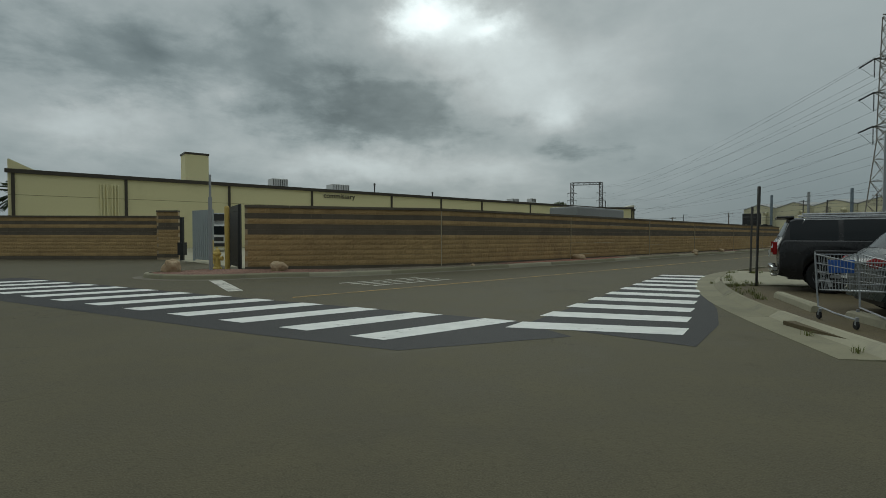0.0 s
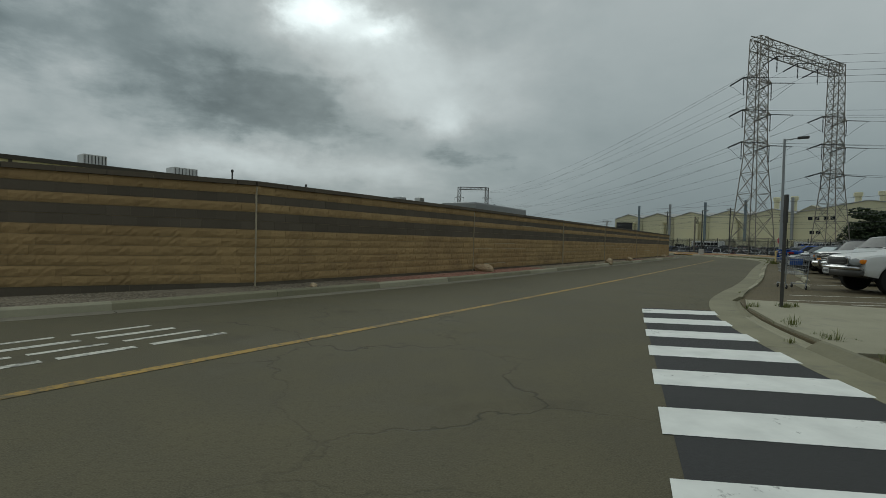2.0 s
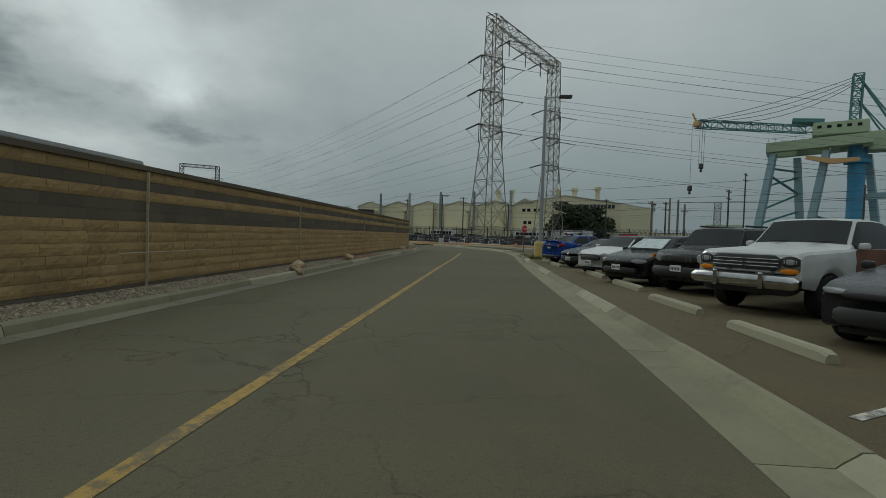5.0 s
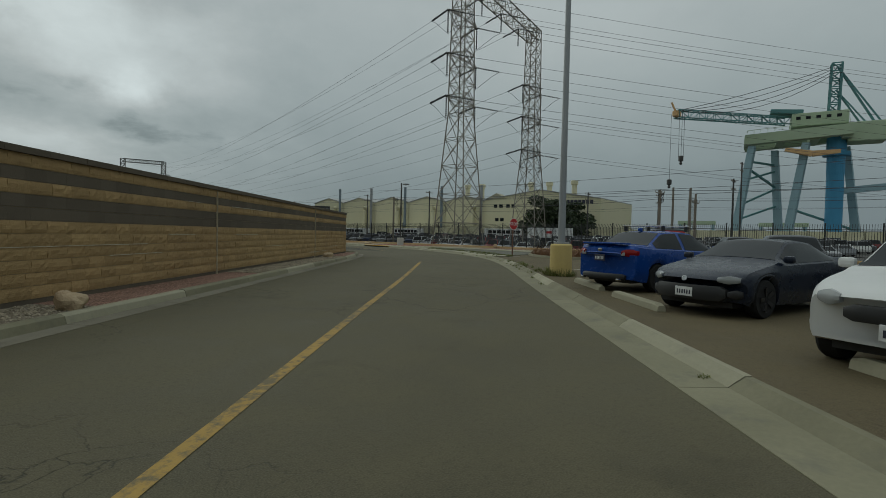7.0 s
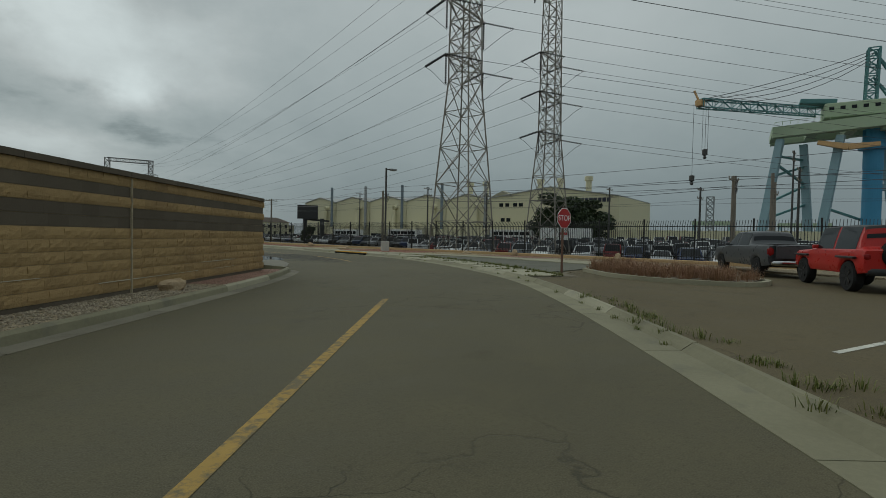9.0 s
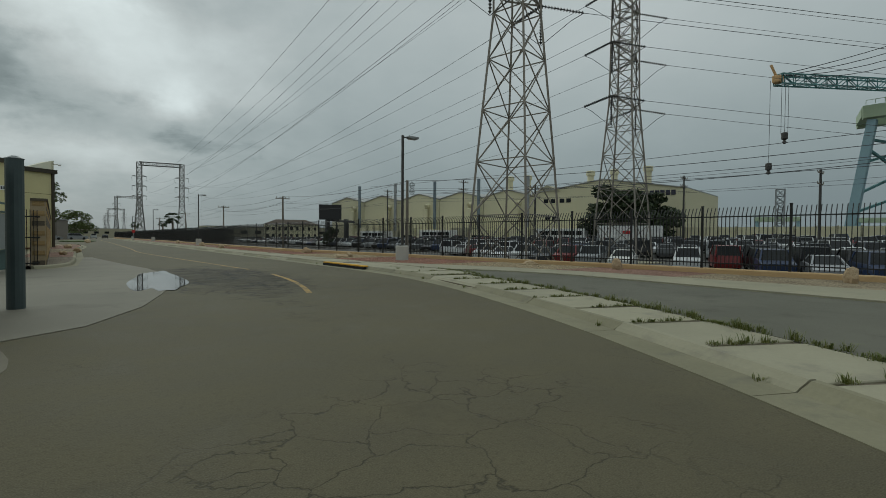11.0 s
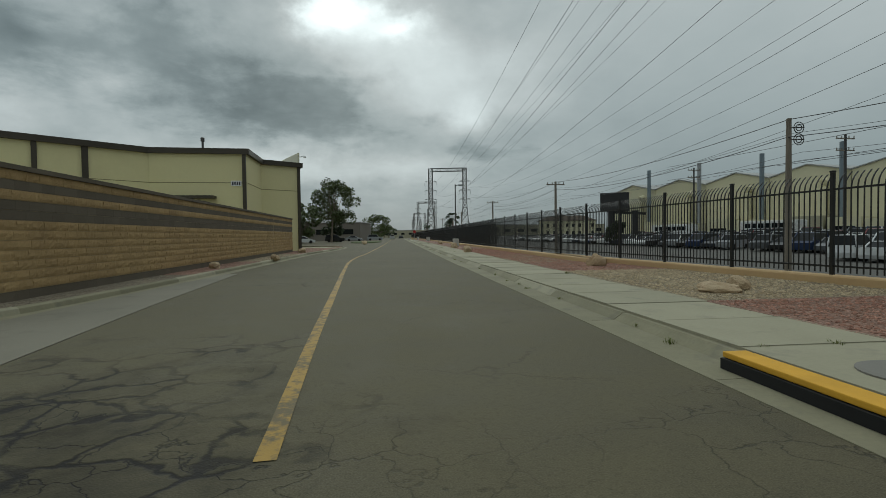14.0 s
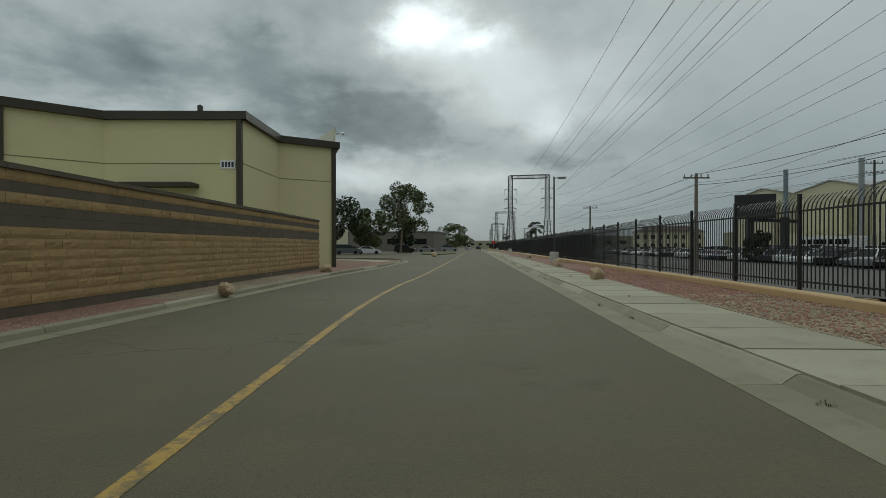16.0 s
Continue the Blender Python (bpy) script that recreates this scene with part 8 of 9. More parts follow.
# billboard seen from behind
bb = thing("billboard", "black billboard on thick posts with a catwalk", "billboard")
bm_c = Vector((80.5, 155.0))
bv = (bm_c - Vector((42.0, 76.0))).normalized()
br = Vector((bv.y, -bv.x))
m = Matrix.Translation((bm_c.x, bm_c.y, 0)) @ Matrix.Rotation(math.atan2(br.y, br.x), 4, "Z")
bm = bmesh.new()
box(bm, 0, 0, 6.7, 4.8, 0.5, 3.3, 0.03, m)
part("panel", bm, M["black_plastic"], bb)
for x in (-0.6, 3.4):
    bm = bmesh.new()
    bar(bm, m @ Vector((x, 0.8, -1)), m @ Vector((x, 0.8, 5.2)), 0.8)
    part("post", bm, M["black_plastic"], bb)
bm = bmesh.new()
bar(bm, m @ Vector((-0.6, 1.0, 5.0)), m @ Vector((5.2, 1.0, 4.6)), 0.45)
part("catwalk", bm, M["black_plastic"], bb)


# ---------------------------------------------------------------- trees and plants
def leaf_cloud(bm, centres, count, size, rnd, droop=0.0):
    for _ in range(count):
        c, r = centres[rnd.randrange(len(centres))]
        while True:
            d = Vector((rnd.uniform(-1, 1), rnd.uniform(-1, 1), rnd.uniform(-1, 1)))
            if 0.05 < d.length < 1:
                break
        d = d.normalized() * (d.length ** 0.5)
        p = Vector(c) + Vector((d.x * r[0], d.y * r[1], d.z * r[2] - droop * rnd.random()))
        a = Vector((rnd.uniform(-1, 1), rnd.uniform(-1, 1), rnd.uniform(-0.6, 0.6))).normalized()
        b = a.cross(Vector((rnd.uniform(-1, 1), rnd.uniform(-1, 1), rnd.uniform(-1, 1)))).normalized()
        s = size * rnd.uniform(0.6, 1.4)
        bm.faces.new([bm.verts.new(p + a * (s * i) + b * (s * j)) for i, j in ((-1, 0), (0, -0.55), (1, 0), (0, 0.55))])


def tree(x, y, h, crown, mat, label, seed, leaves=2600, size=0.22, trunk=0.25, clumps=22, lean=0.0, base=0.0, droop=0.0):
    """A trunk with limbs to every clump of leaves; crown: (radius, height of its middle, half height)."""
    rnd = random.Random(seed)
    root = thing("tree", label, "tree", "trees")
    cr, cz, ch = crown
    cl = []
    for i in range(clumps):
        a, q = rnd.uniform(0, 6.28), math.sqrt(rnd.random())
        zz = rnd.uniform(-1, 1)
        k = math.sqrt(max(0.05, 1 - zz * zz * 0.8))
        cl.append((Vector((x + lean + cr * q * k * math.cos(a), y + cr * q * k * math.sin(a), base + cz + ch * zz)), (cr * rnd.uniform(0.22, 0.36),) * 2 + (ch * rnd.uniform(0.2, 0.38),)))
    bm = bmesh.new()
    fork = Vector((x + lean * 0.6, y, base + max(0.4, cz - ch * 0.9)))
    tube(bm, [(x, y, base - 0.1), (x + lean * 0.3, y, base + (fork.z - base) * 0.5), fork], trunk, 9, trunk * 0.7)
    part("trunk", bm, M["bark"], root)
    bm = bmesh.new()
    for c, r in cl[::2]:
        mid = fork.lerp(c, 0.5) + Vector((rnd.uniform(-0.3, 0.3), rnd.uniform(-0.3, 0.3), 0.3))
        tube(bm, [fork, mid, c], trunk * 0.4, 5, 0.03)
    part("branchwork", bm, M["bark"], root)
    bm = bmesh.new()
    leaf_cloud(bm, cl, leaves, size, rnd, droop)
    part("crown", bm, M[mat], root)
    return root


tree(27.6, 185.0, 13.2, (4.9, 8.9, 4.3), "leaf_olive", "tall ragged eucalyptus tree with drooping leaves", 4, 6400, 0.25, 0.26, 34, 0.6, droop=0.5)
tree(35.0, 258.0, 8.8, (5.9, 5.0, 3.6), "leaf_green", "rounded green street tree at the road end", 5, 4200, 0.26, 0.22, 26)
for i, (x, y, h, r) in enumerate(((17.0, 175.0, 11.0, 5.5), (10.0, 182.0, 11.5, 6.0), (22.5, 178.0, 9.0, 3.6))):
    tree(x, y, h, (r, h * 0.6, h * 0.36), "leaf_dark" if i < 2 else "leaf_olive", "dense dark eucalyptus beside the low building", 20 + i, 4200, 0.26, 0.25, 26, droop=0.4)
tree(27.0, 196.0, 5.0, (3.2, 2.6, 2.3), "leaf_dark", "round dark clipped tree before the low building", 31, 2400, 0.22, 0.16, 16)
tree(80.0, 153.0, 4.6, (1.7, 1.6, 2.4), "leaf_dark", "dense dark shrub under the billboard", 41, 2600, 0.2, 0.12, 16, base=-0.8)
tree(123.2, 109.6, 13.0, (9.2, 7.3, 5.0), "leaf_dark", "broad dense dark tree before the shipyard hall", 40, 14000, 0.42, 0.5, 60, base=-0.9)
for i in range(26):
    rnd = random.Random(100 + i)
    x, y = rnd.uniform(-160, 40), rnd.uniform(300, 620)
    tree(x, y, 9, (rnd.uniform(4, 7), 5.0, 3.0), "leaf_dark" if i % 2 else "leaf_olive", "far rounded tree on the horizon", 200 + i, 500, 0.6, 0.3, 10)


def palm(x, y, h, seed, base=0.0, n=46, ln=2.2):
    rnd = random.Random(seed)
    root = thing("palm_tree", "shaggy fan palm with a rough trunk", "palm tree", "palm trees")
    bm = bmesh.new()
    tube(bm, [(x, y, base - 0.1), (x + 0.1, y, base + h * 0.5), (x, y, base + h - 1.5)], 0.34, 10, 0.28)
    part("trunk", bm, M["bark"], root)
    bm = bmesh.new()
    top = Vector((x, y, base + h - 1.5))
    for i in range(n):
        a, e = rnd.uniform(0, 6.28), rnd.uniform(-0.6, 1.3)
        d = Vector((math.cos(a) * math.cos(e), math.sin(a) * math.cos(e), math.sin(e)))
        side = d.cross(Vector((0, 0, 1))).normalized()
        pts = [top + d * (ln * f) - Vector((0, 0, 0.9 * f * f)) for f in (0.1, 0.45, 0.75, 1.0)]
        for k in range(9):
            f = (k - 4) / 4
            w = side * (f * 0.55 * ln / 2.2)
            vs = [bm.verts.new(p) for p in (pts[1], pts[1] + w * 0.5 + d * 0.1, pts[3] + w - d * (0.35 * abs(f)), pts[2] + w * 0.6)]
            bm.faces.new(vs)
    part("fronds", bm, M["leaf_dark"], root)


palm(61.0, 236.0, 8.6, 3, n=64, ln=2.9)
palm(-47.5, 47.5, 7.2, 5, ln=2.8)
palm(66.0, 300.0, 8.0, 7)
palm(58.0, 330.0, 8.0, 9)


def tuft(bm, x, y, z, r, h, n, rnd):
    """Thin blades that rise from one root and bend over outwards."""
    h *= rnd.uniform(0.5, 1.7)
    for _ in range(n):
        a, q = rnd.uniform(0, 6.28), rnd.random() * r
        p = Vector((x + q * math.cos(a), y + q * math.sin(a), z))
        out = Vector((math.cos(a + rnd.uniform(-0.8, 0.8)), math.sin(a + rnd.uniform(-0.8, 0.8)), 0))
        b = h * rnd.uniform(0.45, 1.25)
        lean = rnd.uniform(0.15, 0.9)
        w = Vector((-out.y, out.x, 0)) * rnd.uniform(0.003, 0.006)
        m1 = p + out * (b * lean * 0.35) + Vector((0, 0, b * 0.62))
        tip = p + out * (b * lean) + Vector((0, 0, b * (1.02 - 0.45 * lean)))
        vs = [bm.verts.new(v) for v in (p - w, p + w, m1 + w * 0.8, m1 - w * 0.8, tip)]
        bm.faces.new(vs[:4])
        bm.faces.new((vs[3], vs[2], vs[4]))


rnd = random.Random(77)
bm = bmesh.new()
for a, b, r, w in slab_spots:
    if a.y < 72 or rnd.random() < 0.35:
        n = 13 if a.y < 70 else 2
        for k in range(n):
            f = rnd.random()
            p = a + r * (w * f)
            tuft(bm, p.x, p.y, 0.12, rnd.uniform(0.03, 0.12), rnd.choice((0.04, 0.06, 0.09)), 28, rnd)
    if a.y < 70:
        for k in range(20):
            p = a.lerp(b, rnd.random()) + r * (w + rnd.uniform(-0.02, 0.2) * rnd.random())
            tuft(bm, p.x, p.y, 0.105, rnd.uniform(0.05, 0.17), rnd.choice((0.05, 0.07, 0.10)), 34, rnd)
for i, p in enumerate(offset(rk, 0.43)):
    if rnd.random() < (0.4 if p.y > 40 else 0.25) and 4 < p.y < 130:
        tuft(bm, p.x + rnd.uniform(-0.1, 0.1), p.y, 0.012, 0.08, 0.06, 26, rnd)
kback = offset(rk, 0.72)
for p in kback:
    if 43.0 < p.y < 49.5:
        for k in range(4):
            tuft(bm, p.x + rnd.uniform(0.0, 0.5), p.y + rnd.uniform(-0.5, 0.5), 0.075, 0.15, 0.11, 34, rnd)
    elif 10 < p.y < 16:
        for k in range(4):
            tuft(bm, p.x + rnd.uniform(0.0, 0.35), p.y + rnd.uniform(-0.5, 0.5), 0.075, 0.1, 0.12, 24, rnd)
for k in range(26):
    a = rnd.uniform(0, 6.28)
    tuft(bm, lx + 0.45 * math.cos(a), ly + 0.45 * math.sin(a), 0.075, 0.14, 0.22, 36, rnd)
for x, y in ((7.1, 13.4), (7.2, 13.5), (9.1, 17.5), (9.2, 17.4), (33.9, 43.4), (34.6, 43.0), (8.5, 17.6)):
    for k in range(4):
        tuft(bm, x + rnd.uniform(-0.2, 0.2), y + rnd.uniform(-0.2, 0.2), 0.075, 0.1, 0.11, 26, rnd)
ob = tagged(part("weeds", bm, M["grass"]), "green weeds growing in kerb and slab joints", "grass", kind="stuff")

bed = [(45.0, 54.3), (43.3, 52.0), (43.0, 49.8), (43.9, 48.0), (46.0, 48.3), (47.2, 51.2), (49.4, 55.4)]
bm = bmesh.new()
sheet(bm, bed, 0.2, 0.14)
tagged(part("planted_island", bm, M["soil"]), "kerbed island of dry soil", "planting bed", kind="structure")
bm = bmesh.new()
sweep(bm, resample(bed + [bed[0]], 0.5), [(-0.07, 0.05), (-0.07, 0.21), (0.08, 0.21), (0.08, 0.05)])
bmesh.ops.recalc_face_normals(bm, faces=bm.faces)
tagged(part("island_kerb", bm, M["concrete"]), "low concrete kerb round the island", "kerb", kind="structure")
bm = bmesh.new()
for _ in range(900):
    x, y = rnd.uniform(43.0, 49.4), rnd.uniform(48.0, 55.4)
    inside = False
    for (x0, y0), (x1, y1) in zip(bed, bed[1:] + bed[:1]):
        if (y0 > y) != (y1 > y) and x < (x1 - x0) * (y - y0) / (y1 - y0) + x0:
            inside = not inside
    if inside:
        tuft(bm, x, y, 0.2, 0.15, 0.34, 26, rnd)
tagged(part("dry_weeds", bm, M["dry_weed"]), "dry reddish weeds filling the kerbed island", "dry weeds", kind="stuff")

# loose stones on the gravel beds
verts, faces = [], []
OCT = [(1, 0, 0), (0, 1, 0), (-1, 0, 0), (0, -1, 0), (0, 0, 1), (0, 0, -1)]
OCF = [(0, 1, 4), (1, 2, 4), (2, 3, 4), (3, 0, 4), (1, 0, 5), (2, 1, 5), (3, 2, 5), (0, 3, 5)]


def stone(x, y, z, s):
    k = len(verts)
    sx, sy, sz, a = s * rnd.uniform(0.7, 1.3), s * rnd.uniform(0.6, 1.2), s * rnd.uniform(0.4, 0.8), rnd.uniform(0, 6.28)
    c, q = math.cos(a), math.sin(a)
    for ox, oy, oz in OCT:
        px, py = ox * sx + rnd.uniform(-0.25, 0.25) * s, oy * sy
        verts.append((x + px * c - py * q, y + px * q + py * c, z + oz * sz))
    faces.extend(tuple(k + i for i in f) for f in OCF)


STONES = {"tan_stones": ("tan_gravel", []), "red_stones": ("red_gravel", []), "grey_stones": ("grey_gravel", [])}


def scatter(name, mat, label, spots, n, size=(0.012, 0.04)):
    verts.clear()
    faces.clear()
    for _ in range(n):
        x, y, z = spots()
        stone(x, y, z, rnd.uniform(*size))
    me = bpy.data.meshes.new(name)
    me.from_pydata(verts, [], faces)
    me.materials.append(mat)
    tagged(new(name, me), label, "gravel", kind="stuff")


def right_bed(y0, y1):
    def f():
        y = rnd.uniform(y0, y1)
        return rnd.uniform(inner_x(y) + 0.1, fence_x(y) - 0.3), y, 0.155
    return f


def left_bed(s0, s1):
    def f():
        s = rnd.uniform(s0, s1)
        p = on_road(s, rnd.uniform(0.06, 1.0))
        return p.x, p.y, 0.14
    return f


TS = surf("tan_pebbles", (0.30, 0.23, 0.14), (0.46, 0.38, 0.25), 2, 20, 0.9, 0, 0.3, 0.01, 0.3, 0, 0.3)
RS = surf("red_pebbles", (0.25, 0.125, 0.088), (0.38, 0.215, 0.155), 2, 20, 0.9, 0, 0.3, 0.01, 0.3, 0, 0.3)
GS = surf("grey_pebbles", (0.20, 0.17, 0.12), (0.34, 0.29, 0.21), 2, 20, 0.9, 0, 0.3, 0.01, 0.3, 0, 0.3)
scatter("tan_pebbles", TS, "loose tan pebbles on the gravel bed", right_bed(79.6, 86.5), 5000)
scatter("tan_pebbles", TS, "loose tan pebbles on the gravel bed", right_bed(66.6, 72.0), 3000)
scatter("red_pebbles", RS, "loose crushed red stones on the gravel bed", right_bed(72.0, 79.4), 4500)
scatter("red_pebbles", RS, "loose crushed red stones on the gravel bed", right_bed(86.6, 112.0), 7000)
scatter("red_pebbles", RS, "loose crushed red stones on the gravel bed", left_bed(4.0, 14.0), 3000)
scatter("grey_pebbles", GS, "loose grey pebbles on the gravel bed", left_bed(14.0, 30.4), 5000)
scatter("grey_pebbles", GS, "loose tan pebbles on the gravel bed", left_bed(37.0, 47.5), 3000)


# ---------------------------------------------------------------- far buildings
def low_block(name, label, cx, cy, sx, sy, h, turn, mat, windows=0):
    b = thing(name, label, "building")
    m = Matrix.Translation((cx, cy, 0)) @ Matrix.Rotation(radians(turn), 4, "Z")
    bm = bmesh.new()
    box(bm, 0, 0, h / 2 - 0.5, sx, sy, h + 1, 0.05, m)
    part("wall", bm, mat, b)
    bm = bmesh.new()
    box(bm, 0, 0, h + 0.1, sx + 0.4, sy + 0.4, 0.25, 0.03, m)
    part("roof", bm, M["roof"], b)
    for i in range(windows):
        bm = bmesh.new()
        x = -sx / 2 + sx * (i + 0.5) / windows
        box(bm, x, -sy / 2 - 0.02, h * 0.5, sx / windows * 0.45, 0.1, h * 0.28, 0.02, m)
        part("window", bm, M["glass"], b)


BROWN = surf("grey_brown_stucco", (0.16, 0.14, 0.12), (0.2, 0.18, 0.15), 0.1, 3, 0.85)
low_block("office_building", "low grey-brown office building at the junction", 2.0, 232.0, 62, 16, 5.4, -8, BROWN, 8)
low_block("storehouse", "pale yellow two-storey storehouse beside the trees", 4.0, 205.0, 12, 9, 6.0, -8, M["shed"], 4)


def terminal(cx, cy, sx, sy, h, turn):
    """A two-storey block with a brown hip roof and two rows of windows."""
    b = thing("terminal_building", "pale two-storey building with a brown hip roof beyond the lot", "building")
    m = Matrix.Translation((cx, cy, 0)) @ Matrix.Rotation(radians(turn), 4, "Z")
    bm = bmesh.new()
    box(bm, 0, 0, h / 2 - 0.2, sx, sy, h + 0.4, 0.03, m)
    part("wall", bm, M["shed"], b)
    bm = bmesh.new()
    lo = [bm.verts.new(m @ Vector((x * (sx / 2 + 0.5), y * (sy / 2 + 0.5), h - 0.02))) for x, y in ((-1, -1), (1, -1), (1, 1), (-1, 1))]
    hi = [bm.verts.new(m @ Vector((x * (sx / 2 - sy * 0.45), 0, h + 2.1))) for x in (-1, 1)]
    for f in ((lo[0], lo[1], hi[1], hi[0]), (lo[1], lo[2], hi[1]), (lo[2], lo[3], hi[0], hi[1]), (lo[3], lo[0], hi[0]), (lo[3], lo[2], lo[1], lo[0])):
        bm.faces.new(f)
    part("roof", bm, surf("brown_roof_tiles", (0.06, 0.045, 0.032), (0.09, 0.068, 0.05), 0.5, 6, 0.9), b)
    for i in range(9):
        for z in (1.6, 4.4):
            bm = bmesh.new()
            box(bm, -sx / 2 + sx * (i + 0.5) / 9, -sy / 2 - 0.02, z, sx / 22, 0.1, 1.3, 0.02, m)
            part("window", bm, M["glass"], b)


terminal(108.0, 258.0, 21.0, 10.0, 6.2, -16)
for x, y, w, h in ((-60, 420, 80, 7), (40, 520, 60, 6), (150, 430, 90, 8), (230, 380, 80, 9)):
    low_block("far_warehouse", "pale warehouse on the horizon", x, y, w, 20, h, 5, M["shed_dark"], 9)
walk_bm = bmesh.new()
sheet(walk_bm, [(36.0, 126.0), (34.0, 130.0), (26.0, 133.0), (-10.0, 135.0), (-10.0, 133.0), (24.0, 131.0), (32.0, 128.0), (35.0, 124.0)], 0.14, 0.1)
tagged(part("side_pavement", walk_bm, M["concrete"]), "pale concrete path curving into the side street", "pavement", kind="structure")
bm = bmesh.new()
sheet(bm, blob(36.0, 176.0, 3.0, 12.0, 40, 2, 0.0, 0.1), 0.15, 0.15)
tagged(part("grass_median", bm, surf("mown_grass", (0.05, 0.075, 0.02), (0.09, 0.11, 0.035), 1, 20, 0.95)), "small mown grass median in the road", "grass", kind="structure")

# ---------------------------------------------------------------- cars in the storage lot
def many_paint(name, joined):
    m, k = start(name)
    r = k.n("ShaderNodeNewGeometry").outputs["Random Per Island"] if joined else k.n("ShaderNodeObjectInfo").outputs["Random"]
    ramp = k.n("ShaderNodeValToRGB")
    ramp.color_ramp.interpolation = "CONSTANT"
    cols = [(0.0, (0.55, 0.56, 0.56)), (0.24, (0.012, 0.012, 0.013)), (0.42, (0.10, 0.105, 0.11)), (0.56, (0.26, 0.27, 0.28)), (0.70, (0.03, 0.035, 0.045)), (0.80, (0.16, 0.012, 0.012)), (0.86, (0.015, 0.03, 0.08)), (0.92, (0.6, 0.6, 0.57))]
    el = ramp.color_ramp.elements
    el[0].position, el[0].color = 0.0, (*cols[0][1], 1)
    el[1].position, el[1].color = cols[1][0], (*cols[1][1], 1)
    for pos, col in cols[2:]:
        e = el.new(pos)
        e.color = (*col, 1)
    k.set(ramp.inputs[0], r)
    principled(k, ramp.outputs[0], 0.35, 0.0, None, 0.4, 0.2)
    return m


LOT_PAINT = many_paint("assorted_car_paint", False)
FAR_PAINT = many_paint("assorted_far_car_paint", True)


def lot_shapes(kind):
    """Body, glass and wheel meshes of a small parked car."""
    L, top, cab, H = {"saloon": (4.5, [(2.2, 0.4), (2.22, 0.66), (1.0, 0.92), (-1.6, 1.0), (-2.2, 0.98), (-2.25, 0.5)], (1.05, 0.2, -0.95, -1.75, 0.9, 1.42, 0.78, 0.58), 1.42),
                      "suv": (4.6, [(2.25, 0.5), (2.28, 0.88), (1.15, 1.05), (-2.1, 1.1), (-2.28, 0.6)], (1.1, 0.5, -1.8, -2.15, 1.02, 1.7, 0.82, 0.66), 1.7),
                      "van": (4.9, [(2.4, 0.5), (2.42, 0.9), (1.6, 1.08), (-2.3, 1.12), (-2.42, 0.6)], (1.7, 0.8, -2.1, -2.35, 1.05, 1.85, 0.84, 0.7), 1.85)}[kind]
    bm = bmesh.new()
    prof = [(-L / 2 + 0.1, 0.25), (L / 2 - 0.1, 0.25)] + top
    rows = [[bm.verts.new((x * (1 - 0.05 * (abs(f) == 1)), f * 0.88, z)) for x, z in prof] for f in (-1, -0.8, 0.8, 1)]
    n = len(prof)
    for a, b in zip(rows, rows[1:]):
        for i in range(n):
            bm.faces.new((a[i], a[(i + 1) % n], b[(i + 1) % n], b[i]))
    bm.faces.new(rows[0])
    bm.faces.new(rows[-1][::-1])
    fb, ft, rt, rb, z0, z1, w0, w1 = cab
    roof = [bm.verts.new(v) for v in ((ft, -w1, z1 - 0.03), (ft, w1, z1 - 0.03), (rt, w1, z1 - 0.03), (rt, -w1, z1 - 0.03), (ft - 0.1, -w1 * 0.9, z1), (ft - 0.1, w1 * 0.9, z1), (rt + 0.1, w1 * 0.9, z1), (rt + 0.1, -w1 * 0.9, z1))]
    for fc in ((4, 5, 6, 7), (0, 1, 5, 4), (1, 2, 6, 5), (2, 3, 7, 6), (3, 0, 4, 7)):
        bm.faces.new([roof[i] for i in fc])
    # pillars tie roof and body into one piece
    for (x0, y0, zz0), (x1, y1, zz1) in (((fb, -w0, z0), (ft, -w1, z1 - 0.03)), ((fb, w0, z0), (ft, w1, z1 - 0.03)), ((rb, -w0, z0), (rt, -w1, z1 - 0.03)), ((rb, w0, z0), (rt, w1, z1 - 0.03))):
        bar(bm, (x0, y0, zz0), (x1, y1, zz1), 0.09)
    bmesh.ops.recalc_face_normals(bm, faces=bm.faces)
    body = finish(bm, "body", LOT_PAINT)
    bm = bmesh.new()
    vs = [bm.verts.new(v) for v in ((fb - 0.03, -w0 * 0.98, z0 - 0.03), (fb - 0.03, w0 * 0.98, z0 - 0.03), (rb + 0.03, w0 * 0.98, z0 - 0.03), (rb + 0.03, -w0 * 0.98, z0 - 0.03), (ft, -w1 * 0.98, z1 - 0.04), (ft, w1 * 0.98, z1 - 0.04), (rt, w1 * 0.98, z1 - 0.04), (rt, -w1 * 0.98, z1 - 0.04))]
    for fc in ((0, 1, 5, 4), (1, 2, 6, 5), (2, 3, 7, 6), (3, 0, 4, 7), (4, 5, 6, 7)):
        bm.faces.new([vs[i] for i in fc])
    bmesh.ops.recalc_face_normals(bm, faces=bm.faces)
    glass = finish(bm, "glasshouse", M["lot_glass"])
    bm = bmesh.new()
    lathe(bm, [(0.1, -0.1), (0.31, -0.1), (0.32, 0.0), (0.31, 0.1), (0.1, 0.1)], 12, axis="Y")
    wheel = finish(bm, "wheel", M["tyre"])
    return body, glass, wheel, L


